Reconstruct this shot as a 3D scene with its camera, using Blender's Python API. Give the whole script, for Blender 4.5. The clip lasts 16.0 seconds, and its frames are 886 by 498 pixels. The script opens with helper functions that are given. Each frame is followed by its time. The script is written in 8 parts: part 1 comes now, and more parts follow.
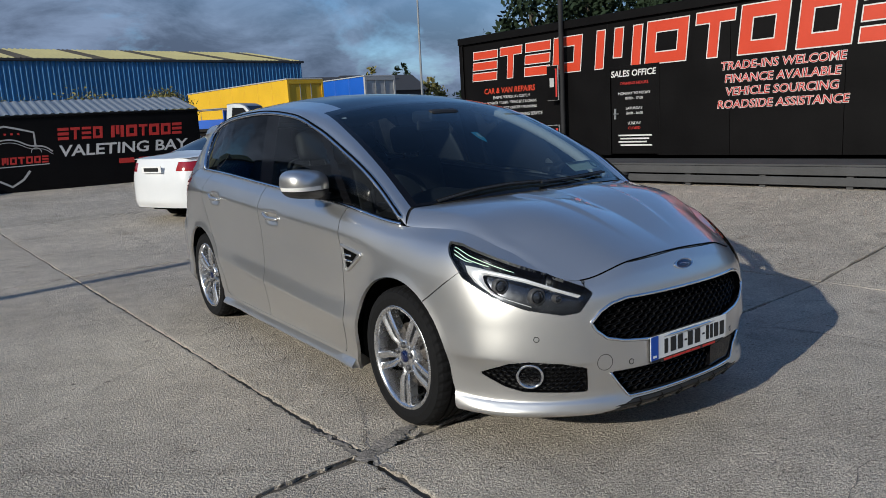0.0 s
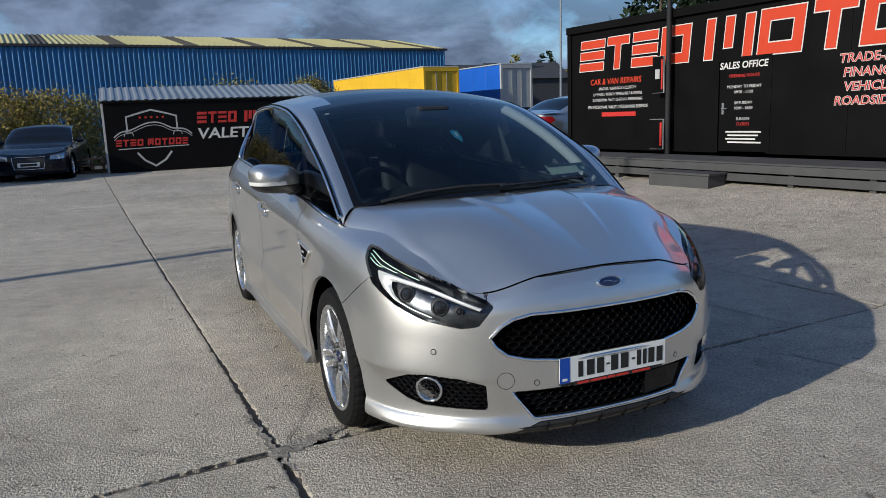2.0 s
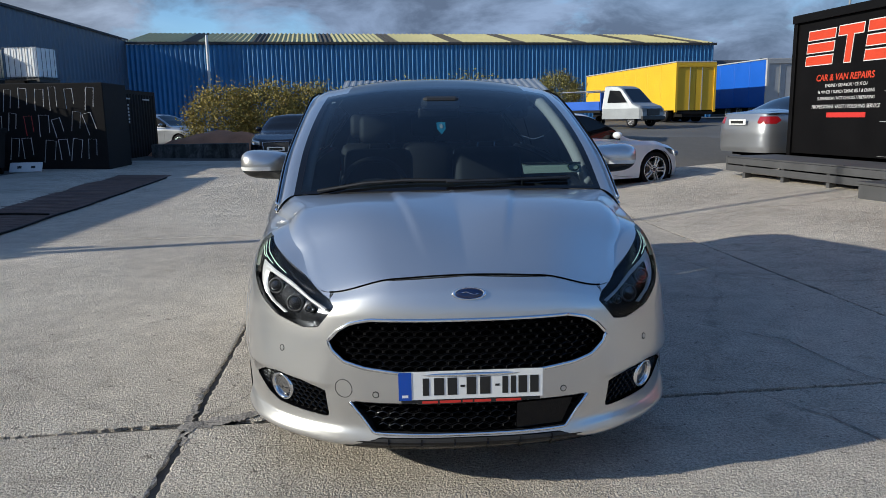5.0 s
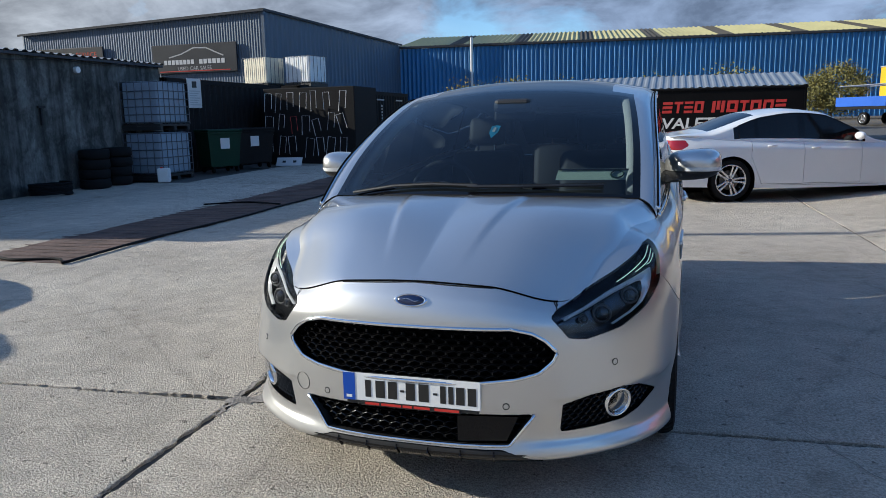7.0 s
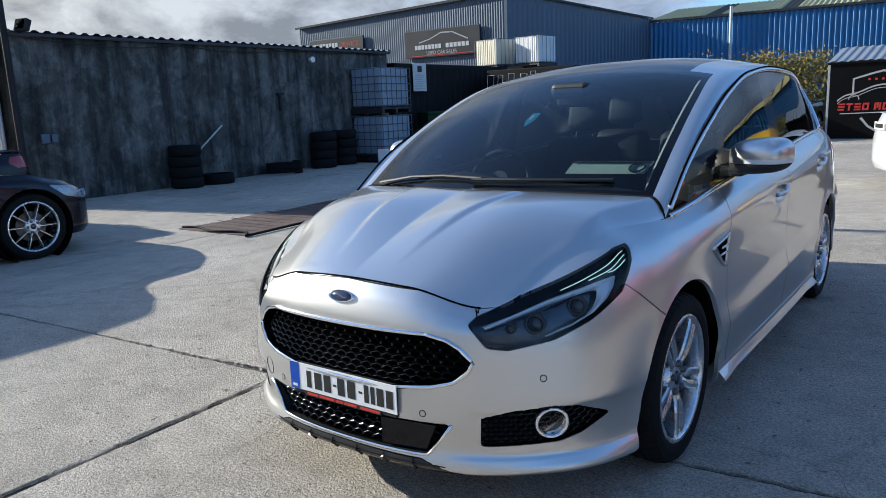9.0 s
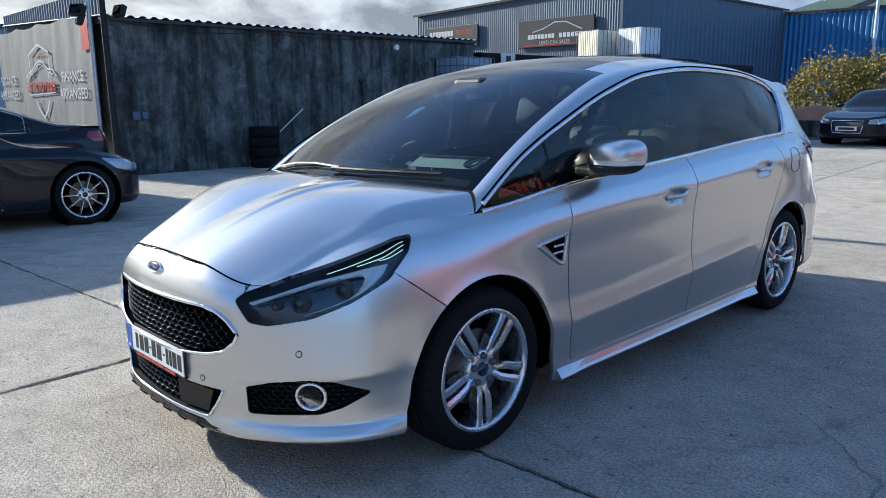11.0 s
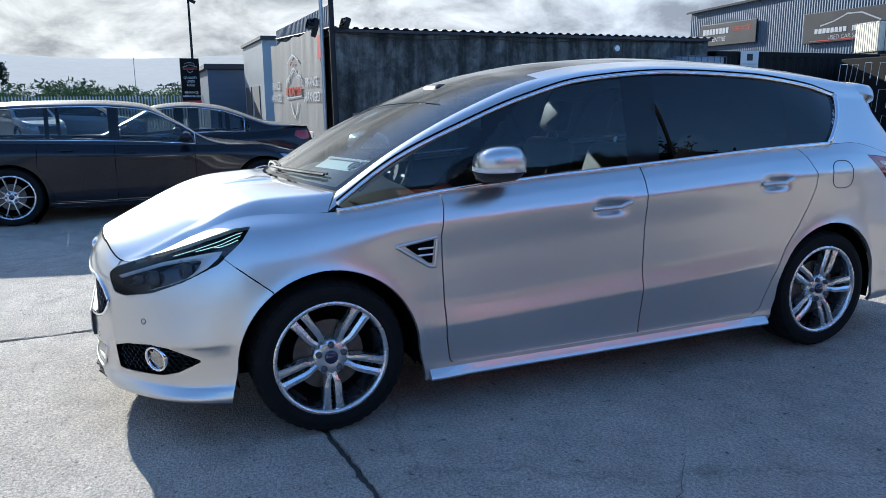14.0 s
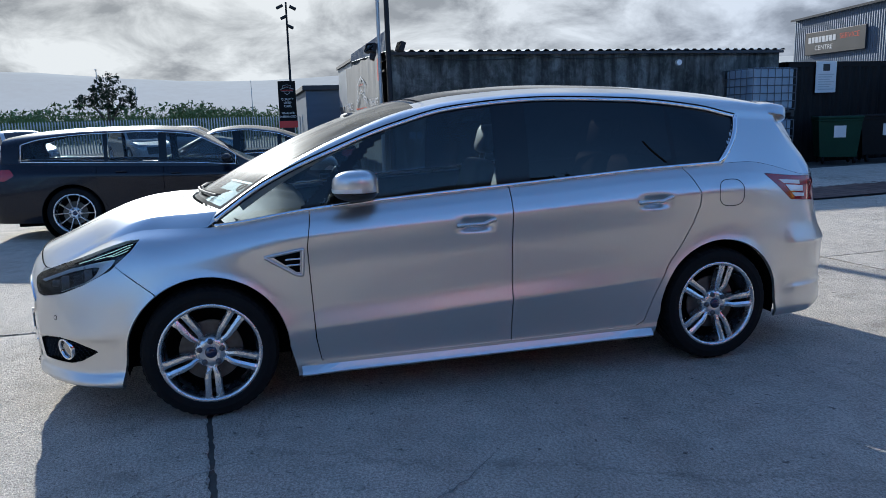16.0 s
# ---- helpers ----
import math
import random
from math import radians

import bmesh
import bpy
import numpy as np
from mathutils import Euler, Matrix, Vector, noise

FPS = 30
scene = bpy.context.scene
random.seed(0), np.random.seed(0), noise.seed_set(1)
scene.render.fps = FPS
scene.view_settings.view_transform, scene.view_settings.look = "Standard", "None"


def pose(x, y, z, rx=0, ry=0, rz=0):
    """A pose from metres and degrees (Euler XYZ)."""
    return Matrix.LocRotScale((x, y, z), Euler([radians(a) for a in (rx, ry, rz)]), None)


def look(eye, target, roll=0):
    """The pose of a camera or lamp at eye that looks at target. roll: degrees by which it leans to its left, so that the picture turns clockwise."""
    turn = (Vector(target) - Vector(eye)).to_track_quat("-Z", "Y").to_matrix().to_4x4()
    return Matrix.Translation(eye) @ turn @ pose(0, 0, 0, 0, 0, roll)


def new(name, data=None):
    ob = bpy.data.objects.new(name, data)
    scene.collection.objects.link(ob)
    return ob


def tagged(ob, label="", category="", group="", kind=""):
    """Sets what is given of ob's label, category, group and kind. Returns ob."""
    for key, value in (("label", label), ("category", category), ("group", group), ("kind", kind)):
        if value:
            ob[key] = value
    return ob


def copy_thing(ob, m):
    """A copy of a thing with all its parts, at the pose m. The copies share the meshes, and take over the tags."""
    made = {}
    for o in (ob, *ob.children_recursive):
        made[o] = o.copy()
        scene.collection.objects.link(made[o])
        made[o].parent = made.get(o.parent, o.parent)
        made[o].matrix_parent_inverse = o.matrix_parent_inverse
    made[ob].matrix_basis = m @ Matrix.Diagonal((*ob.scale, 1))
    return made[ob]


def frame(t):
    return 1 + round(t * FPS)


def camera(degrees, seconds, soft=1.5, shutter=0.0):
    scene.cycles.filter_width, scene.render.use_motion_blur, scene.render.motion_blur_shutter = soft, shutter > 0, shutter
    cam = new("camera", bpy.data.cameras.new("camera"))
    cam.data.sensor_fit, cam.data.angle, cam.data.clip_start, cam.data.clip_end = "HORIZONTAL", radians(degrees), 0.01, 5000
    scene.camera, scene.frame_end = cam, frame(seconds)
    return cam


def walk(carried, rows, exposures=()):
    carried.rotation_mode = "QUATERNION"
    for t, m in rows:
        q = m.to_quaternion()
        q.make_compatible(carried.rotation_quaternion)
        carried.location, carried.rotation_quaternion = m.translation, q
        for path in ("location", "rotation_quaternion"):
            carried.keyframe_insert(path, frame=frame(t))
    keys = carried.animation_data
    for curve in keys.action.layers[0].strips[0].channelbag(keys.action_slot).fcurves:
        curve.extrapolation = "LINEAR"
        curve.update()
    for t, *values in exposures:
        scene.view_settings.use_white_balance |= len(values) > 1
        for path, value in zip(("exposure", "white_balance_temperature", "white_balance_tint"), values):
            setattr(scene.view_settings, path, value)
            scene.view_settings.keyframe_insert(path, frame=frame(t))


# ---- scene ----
cam = camera(61.6, 16.0, soft=0.75)
PATH = [
    (0, (-2.642, -4.347, 1.439), (-1.523, -2.725, 1.095), -3.2),
    (0.5, (-2.425, -4.438, 1.429), (-1.386, -2.764, 1.085), -3.1),
    (1, (-2.164, -4.502, 1.44), (-1.245, -2.759, 1.095), -2.9),
    (1.5, (-1.963, -4.602, 1.427), (-1.094, -2.835, 1.076), -2.7),
    (2, (-1.754, -4.738, 1.451), (-0.973, -2.932, 1.093), -2.2),
    (2.5, (-1.49, -4.771, 1.427), (-0.817, -2.924, 1.06), -2.8),
    (3, (-1.245, -4.831, 1.425), (-0.643, -2.96, 1.054), -2.5),
    (3.2, (-1.166, -4.85, 1.404), (-0.604, -2.966, 1.035), -2.1),
    (5.3, (-0.069, -4.907, 1.382), (-0.062, -2.938, 1.034), -0.6),
    (5.5, (0.038, -4.919, 1.391), (-0.03, -2.951, 1.042), -0.4),
    (6, (0.303, -4.851, 1.386), (0.044, -2.899, 1.037), -1.1),
    (6.5, (0.573, -4.772, 1.402), (0.103, -2.859, 1.055), -1.0),
    (7, (0.862, -4.747, 1.391), (0.283, -2.863, 1.049), -1.2),
    (7.5, (1.141, -4.671, 1.409), (0.452, -2.825, 1.066), -0.7),
    (8, (1.377, -4.472, 1.4), (0.473, -2.722, 1.054), -1.2),
    (8.2, (1.465, -4.411, 1.408), (0.5, -2.695, 1.055), -1.4),
    (10.3, (2.456, -3.733, 1.39), (1.082, -2.333, 1.002), -1.8),
    (10.5, (2.578, -3.675, 1.384), (1.2, -2.279, 0.996), -1.1),
    (11, (2.802, -3.49, 1.398), (1.39, -2.13, 1.0), -0.5),
    (11.5, (2.976, -3.237, 1.397), (1.477, -1.974, 0.998), -0.8),
    (12, (3.175, -3.048, 1.393), (1.6, -1.883, 0.991), -1.7),
    (12.5, (3.381, -2.853, 1.404), (1.724, -1.805, 1.006), -1.3),
    (13, (3.511, -2.59, 1.385), (1.753, -1.724, 0.987), -1.6),
    (13.5, (3.638, -2.326, 1.405), (1.859, -1.504, 1.004), -1.4),
    (14, (3.876, -2.136, 1.405), (2.062, -1.388, 1.017), -0.6),
    (14.5, (4.022, -1.893, 1.416), (2.163, -1.262, 1.032), -0.8),
    (15, (4.137, -1.571, 1.414), (2.237, -1.07, 1.043), -1.5),
    (15.5, (4.366, -1.332, 1.426), (2.459, -0.842, 1.074), -1.5),
    (16, (4.624, -1.155, 1.446), (2.713, -0.677, 1.103), -1.6),
]
walk(cam, [(t, look(eye, target, roll)) for t, eye, target, roll in PATH],
     exposures=[(0, 0.07, 5540, 9), (3, 0.36, 5540, 8), (5.5, 0.56, 5540, 8), (8, 0.86, 5460, 8), (10.5, 1.15, 5350, 8), (13, 1.36, 5200, 8), (14.5, 1.27, 5190, 8), (16, 0.98, 5180, 9)])

# ---- light ----
SUN_AZ = math.atan2(-1.0, -0.215)      # compass angle of the sun, from +y towards +x
SUN_EL = radians(22.0)
world = bpy.data.worlds.new("sky")
scene.world = world
world.use_nodes = True
nt = world.node_tree
nt.nodes.clear()


def wn(kind, **values):
    n = nt.nodes.new(kind)
    for key, value in values.items():
        n.inputs[key].default_value = value
    return n


sky = nt.nodes.new("ShaderNodeTexSky")
sky.sky_type, sky.sun_disc = "NISHITA", False
sky.sun_elevation, sky.sun_rotation = SUN_EL, SUN_AZ
sky.air_density, sky.dust_density, sky.ozone_density = 1.0, 0.8, 2.2
coord = nt.nodes.new("ShaderNodeTexCoord")
sep = nt.nodes.new("ShaderNodeSeparateXYZ")
nt.links.new(coord.outputs["Generated"], sep.inputs[0])
# clouds lie on a flat layer: the direction is divided by its height
lift = nt.nodes.new("ShaderNodeMath")
lift.operation = "MAXIMUM"
lift.inputs[1].default_value = 0.0
nt.links.new(sep.outputs["Z"], lift.inputs[0])
raise_ = nt.nodes.new("ShaderNodeMath")
raise_.operation = "ADD"
raise_.inputs[1].default_value = 0.42
nt.links.new(lift.outputs[0], raise_.inputs[0])
flat = nt.nodes.new("ShaderNodeVectorMath")
flat.operation = "DIVIDE"
nt.links.new(coord.outputs["Generated"], flat.inputs[0])
nt.links.new(raise_.outputs[0], flat.inputs[1])
cloud = wn("ShaderNodeTexNoise", Scale=2.5, Detail=9.0, Roughness=0.56, Distortion=0.3)
nt.links.new(flat.outputs[0], cloud.inputs["Vector"])
cover = nt.nodes.new("ShaderNodeValToRGB")
cover.color_ramp.elements[0].position, cover.color_ramp.elements[1].position = 0.33, 0.47
nt.links.new(cloud.outputs["Fac"], cover.inputs[0])
shade = wn("ShaderNodeTexNoise", Scale=4.4, Detail=8.0, Roughness=0.6, Distortion=0.35)
nt.links.new(flat.outputs[0], shade.inputs["Vector"])
tone = nt.nodes.new("ShaderNodeValToRGB")
tone.color_ramp.elements[0].position, tone.color_ramp.elements[1].position = 0.37, 0.63
tone.color_ramp.elements[0].color = (1.5, 1.54, 1.62, 1)
tone.color_ramp.elements[1].color = (3.7, 3.7, 3.7, 1)
nt.links.new(shade.outputs["Fac"], tone.inputs[0])
# clouds near the sun are lit through and closed
sunward = nt.nodes.new("ShaderNodeVectorMath")
sunward.operation = "DOT_PRODUCT"
sunward.inputs[1].default_value = (math.sin(SUN_AZ) * math.cos(SUN_EL), math.cos(SUN_AZ) * math.cos(SUN_EL), math.sin(SUN_EL))
nt.links.new(coord.outputs["Generated"], sunward.inputs[0])
near = nt.nodes.new("ShaderNodeValToRGB")
near.color_ramp.elements[0].position, near.color_ramp.elements[1].position = 0.0, 1.0
near.color_ramp.elements[0].color = (0.44, 0.52, 0.66, 1)
near.color_ramp.elements[1].color = (0.88, 0.78, 0.62, 1)
nt.links.new(sunward.outputs["Value"], near.inputs[0])
lit = nt.nodes.new("ShaderNodeVectorMath")
lit.operation = "MULTIPLY"
nt.links.new(tone.outputs[0], lit.inputs[0])
nt.links.new(near.outputs[0], lit.inputs[1])
mixed = nt.nodes.new("ShaderNodeMix")
mixed.data_type = "RGBA"
# the sky opens to blue overhead and away from the sun
open_up = nt.nodes.new("ShaderNodeMapRange")
open_up.interpolation_type = "SMOOTHSTEP"
for key, value in (("From Min", 0.18), ("From Max", 0.42), ("To Min", 1.0), ("To Max", 0.10)):
    open_up.inputs[key].default_value = value
lean = nt.nodes.new("ShaderNodeMath")
lean.operation = "MULTIPLY_ADD"
lean.inputs[1].default_value = -0.22
nt.links.new(sunward.outputs["Value"], lean.inputs[0])
nt.links.new(sep.outputs["Z"], lean.inputs[2])
nt.links.new(lean.outputs[0], open_up.inputs["Value"])
veil = nt.nodes.new("ShaderNodeMath")
veil.operation = "MULTIPLY"
closed = nt.nodes.new("ShaderNodeMapRange")
closed.inputs["From Min"].default_value, closed.inputs["From Max"].default_value = 0.05, 0.5
nt.links.new(sunward.outputs["Value"], closed.inputs["Value"])
full = nt.nodes.new("ShaderNodeMath")
full.operation = "MAXIMUM"
nt.links.new(cover.outputs[0], full.inputs[0])
nt.links.new(closed.outputs[0], full.inputs[1])
nt.links.new(full.outputs[0], veil.inputs[0])
nt.links.new(open_up.outputs[0], veil.inputs[1])
nt.links.new(veil.outputs[0], mixed.inputs["Factor"])
deep = nt.nodes.new("ShaderNodeVectorMath")
deep.operation = "MULTIPLY"
deep.inputs[1].default_value = (0.58, 0.67, 0.745)
nt.links.new(sky.outputs[0], deep.inputs[0])
nt.links.new(deep.outputs[0], mixed.inputs["A"])
nt.links.new(lit.outputs[0], mixed.inputs["B"])
back = wn("ShaderNodeBackground", Strength=0.15)
nt.links.new(mixed.outputs["Result"], back.inputs["Color"])
outw = nt.nodes.new("ShaderNodeOutputWorld")
nt.links.new(back.outputs[0], outw.inputs["Surface"])

sun = new("sun", bpy.data.lights.new("sun", "SUN"))
sun.data.energy, sun.data.angle, sun.data.color = 3.9, radians(0.6), (1.0, 0.87, 0.665)
sun.matrix_world = look((0, 0, 0), (-math.sin(SUN_AZ) * math.cos(SUN_EL), -math.cos(SUN_AZ) * math.cos(SUN_EL), -math.sin(SUN_EL)))
scene.view_settings.exposure = 0.0

# ---- materials ----
def material(name, color, rough=0.5, metal=0.0, vary=0.12, scale=3.0, fine=40.0, bump=0.0, bump_scale=60.0, coat=0.0,
             tint=None, rough_vary=0.08, per_object=0.0, spec=0.5, stretch=None):
    """A surface with a large-scale tone, a fine grain, a changing roughness and a slight relief."""
    m = bpy.data.materials.new(name)
    m.use_nodes = True
    t = m.node_tree
    b = t.nodes["Principled BSDF"]
    b.inputs["Metallic"].default_value = metal
    b.inputs["Coat Weight"].default_value = coat
    b.inputs["Coat Roughness"].default_value = 0.03
    b.inputs["Specular IOR Level"].default_value = spec
    co = t.nodes.new("ShaderNodeTexCoord")
    place = co.outputs["Object"]
    if stretch:
        mp = t.nodes.new("ShaderNodeMapping")
        mp.inputs["Scale"].default_value = stretch
        t.links.new(place, mp.inputs["Vector"])
        place = mp.outputs[0]
    big, small = t.nodes.new("ShaderNodeTexNoise"), t.nodes.new("ShaderNodeTexNoise")
    for n, s, d in ((big, scale, 5.0), (small, fine, 3.0)):
        n.inputs["Scale"].default_value, n.inputs["Detail"].default_value = s, d
        t.links.new(place, n.inputs["Vector"])
    mid = t.nodes.new("ShaderNodeMath")
    mid.operation = "MULTIPLY_ADD"
    mid.inputs[1].default_value = 0.4
    t.links.new(small.outputs["Fac"], mid.inputs[0])
    half = t.nodes.new("ShaderNodeMath")
    half.operation = "MULTIPLY"
    half.inputs[1].default_value = 0.6
    t.links.new(big.outputs["Fac"], half.inputs[0])
    t.links.new(half.outputs[0], mid.inputs[2])
    ramp = t.nodes.new("ShaderNodeValToRGB")
    ramp.color_ramp.elements[0].position, ramp.color_ramp.elements[1].position = 0.33, 0.67
    c = color
    dark = tint or tuple(x * (1 - vary) for x in c)
    ramp.color_ramp.elements[0].color = (*dark, 1)
    ramp.color_ramp.elements[1].color = (*(min(1, x * (1 + vary)) for x in c), 1)
    t.links.new(mid.outputs[0], ramp.inputs[0])
    out = ramp.outputs[0]
    if per_object:
        info = t.nodes.new("ShaderNodeObjectInfo")
        r = t.nodes.new("ShaderNodeMapRange")
        r.inputs["To Min"].default_value, r.inputs["To Max"].default_value = 1 - per_object, 1 + per_object
        t.links.new(info.outputs["Random"], r.inputs["Value"])
        sc = t.nodes.new("ShaderNodeVectorMath")
        sc.operation = "SCALE"
        t.links.new(out, sc.inputs[0])
        t.links.new(r.outputs[0], sc.inputs["Scale"])
        out = sc.outputs[0]
    t.links.new(out, b.inputs["Base Color"])
    rr = t.nodes.new("ShaderNodeMapRange")
    rr.inputs["To Min"].default_value, rr.inputs["To Max"].default_value = max(0.0, rough - rough_vary), min(1.0, rough + rough_vary)
    t.links.new(big.outputs["Fac"], rr.inputs["Value"])
    t.links.new(rr.outputs[0], b.inputs["Roughness"])
    if bump:
        tex = t.nodes.new("ShaderNodeTexNoise")
        tex.inputs["Scale"].default_value, tex.inputs["Detail"].default_value = bump_scale, 4.0
        t.links.new(co.outputs["Object"], tex.inputs["Vector"])
        bp = t.nodes.new("ShaderNodeBump")
        bp.inputs["Strength"].default_value, bp.inputs["Distance"].default_value = bump, 0.01
        t.links.new(tex.outputs["Fac"], bp.inputs["Height"])
        t.links.new(bp.outputs[0], b.inputs["Normal"])
    return m


def glass(name, tint=(0.75, 0.8, 0.8), gloss=1.0, dust=0.0):
    """A thin pane: tinted see-through, with a mirror-like sheen that grows at grazing angles; dust: a film that blurs part of it."""
    m = bpy.data.materials.new(name)
    m.use_nodes = True
    t = m.node_tree
    t.nodes.clear()
    out, mix = t.nodes.new("ShaderNodeOutputMaterial"), t.nodes.new("ShaderNodeMixShader")
    clear, shine, fres = t.nodes.new("ShaderNodeBsdfTransparent"), t.nodes.new("ShaderNodeBsdfGlossy"), t.nodes.new("ShaderNodeFresnel")
    clear.inputs["Color"].default_value = (*tint, 1)
    shine.inputs["Roughness"].default_value = 0.01
    shine.inputs["Color"].default_value = (gloss, gloss, gloss, 1)
    fres.inputs["IOR"].default_value = 1.5
    t.links.new(fres.outputs[0], mix.inputs[0])
    t.links.new(clear.outputs[0], mix.inputs[1])
    film, both = t.nodes.new("ShaderNodeBsdfGlossy"), t.nodes.new("ShaderNodeMixShader")
    film.inputs["Roughness"].default_value = 0.33
    both.inputs[0].default_value = dust
    t.links.new(shine.outputs[0], both.inputs[1])
    t.links.new(film.outputs[0], both.inputs[2])
    t.links.new(both.outputs[0], mix.inputs[2])
    t.links.new(mix.outputs[0], out.inputs["Surface"])
    return m


def glow(name, color, strength):
    m = bpy.data.materials.new(name)
    m.use_nodes = True
    b = m.node_tree.nodes["Principled BSDF"]
    b.inputs["Base Color"].default_value = (*color, 1)
    b.inputs["Emission Color"].default_value = (*color, 1)
    b.inputs["Emission Strength"].default_value = strength
    return m


def concrete():
    """Brushed yard concrete: large stains, mottling, exposed pale and dark grit, hairline cracks."""
    m = bpy.data.materials.new("concrete")
    m.use_nodes = True
    t = m.node_tree
    b = t.nodes["Principled BSDF"]
    co = t.nodes.new("ShaderNodeTexCoord")

    def tex(scale, detail=4.0, rough=0.6, kind="ShaderNodeTexNoise"):
        n = t.nodes.new(kind)
        n.inputs["Scale"].default_value = scale
        if kind == "ShaderNodeTexNoise":
            n.inputs["Detail"].default_value, n.inputs["Roughness"].default_value = detail, rough
        t.links.new(co.outputs["Object"], n.inputs["Vector"])
        return n

    def ramp(src, p0, c0, p1, c1):
        r = t.nodes.new("ShaderNodeValToRGB")
        r.color_ramp.elements[0].position, r.color_ramp.elements[1].position = p0, p1
        r.color_ramp.elements[0].color, r.color_ramp.elements[1].color = (*c0, 1), (*c1, 1)
        t.links.new(src, r.inputs[0])
        return r.outputs[0]

    def mix(mode, fac, a, bb):
        x = t.nodes.new("ShaderNodeMix")
        x.data_type, x.blend_type = "RGBA", mode
        x.inputs["Factor"].default_value = fac
        t.links.new(a, x.inputs["A"])
        t.links.new(bb, x.inputs["B"])
        return x.outputs["Result"]

    base = ramp(tex(0.55, 6.0, 0.65).outputs["Fac"], 0.34, (0.46, 0.41, 0.345), 0.66, (0.62, 0.56, 0.475))
    mottle = ramp(tex(5.0, 8.0, 0.7).outputs["Fac"], 0.34, (0.82, 0.815, 0.81), 0.66, (1.10, 1.10, 1.10))
    grit = ramp(tex(70.0, 4.0, 0.85).outputs["Fac"], 0.38, (0.56, 0.55, 0.54), 0.60, (1.20, 1.20, 1.19))
    grain = ramp(tex(190.0, 3.0, 0.8).outputs["Fac"], 0.38, (0.72, 0.71, 0.70), 0.60, (1.14, 1.14, 1.13))
    pit = ramp(tex(17.0, 4.0, 0.6).outputs["Fac"], 0.31, (0.22, 0.21, 0.20), 0.36, (1.0, 1.0, 1.0))
    spots = ramp(tex(2.6, 3.0, 0.5).outputs["Fac"], 0.28, (0.62, 0.60, 0.58), 0.36, (1.0, 1.0, 1.0))
    v = tex(0.42, kind="ShaderNodeTexVoronoi")
    v.feature = "DISTANCE_TO_EDGE"
    warp = t.nodes.new("ShaderNodeMix")
    warp.data_type = "VECTOR"
    warp.inputs["Factor"].default_value = 0.22
    t.links.new(co.outputs["Object"], warp.inputs["A"])
    t.links.new(tex(2.2, 6.0, 0.7).outputs["Color"], warp.inputs["B"])
    t.links.new(warp.outputs["Result"], v.inputs["Vector"])
    crack = ramp(v.outputs["Distance"], 0.0016, (0.38, 0.36, 0.34), 0.0045, (1, 1, 1))
    c = mix("MULTIPLY", 1.0, base, mottle)
    c = mix("MULTIPLY", 1.0, c, grit)
    c = mix("MULTIPLY", 0.9, c, grain)
    c = mix("MULTIPLY", 0.8, c, pit)
    c = mix("MULTIPLY", 0.6, c, spots)
    c = mix("MULTIPLY", 0.35, c, crack)
    info = t.nodes.new("ShaderNodeObjectInfo")
    rr = t.nodes.new("ShaderNodeMapRange")
    rr.inputs["To Min"].default_value, rr.inputs["To Max"].default_value = 1.0, 1.16
    t.links.new(info.outputs["Random"], rr.inputs["Value"])
    sc = t.nodes.new("ShaderNodeVectorMath")
    sc.operation = "SCALE"
    t.links.new(c, sc.inputs[0])
    t.links.new(rr.outputs[0], sc.inputs["Scale"])
    t.links.new(sc.outputs[0], b.inputs["Base Color"])
    b.inputs["Roughness"].default_value = 0.88
    b.inputs["Specular IOR Level"].default_value = 0.3
    relief = None
    for scale, weight in ((24.0, 0.28), (58.0, 0.70), (125.0, 0.60)):
        add = t.nodes.new("ShaderNodeMath")
        add.operation = "MULTIPLY_ADD"
        add.inputs[1].default_value, add.inputs[2].default_value = weight, 0.0
        t.links.new(tex(scale, 2.5, 0.6).outputs["Fac"], add.inputs[0])
        if relief is not None:
            t.links.new(relief, add.inputs[2])
        relief = add.outputs[0]
    bp = t.nodes.new("ShaderNodeBump")
    bp.inputs["Strength"].default_value, bp.inputs["Distance"].default_value = 1.0, 0.027
    t.links.new(relief, bp.inputs["Height"])
    t.links.new(bp.outputs[0], b.inputs["Normal"])
    return m



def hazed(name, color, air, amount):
    """Far land with haze painted on: an even emission in the colour of bright air."""
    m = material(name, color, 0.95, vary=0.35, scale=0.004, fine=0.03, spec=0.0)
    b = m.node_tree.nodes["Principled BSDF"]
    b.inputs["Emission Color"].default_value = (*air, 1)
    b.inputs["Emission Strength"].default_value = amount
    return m


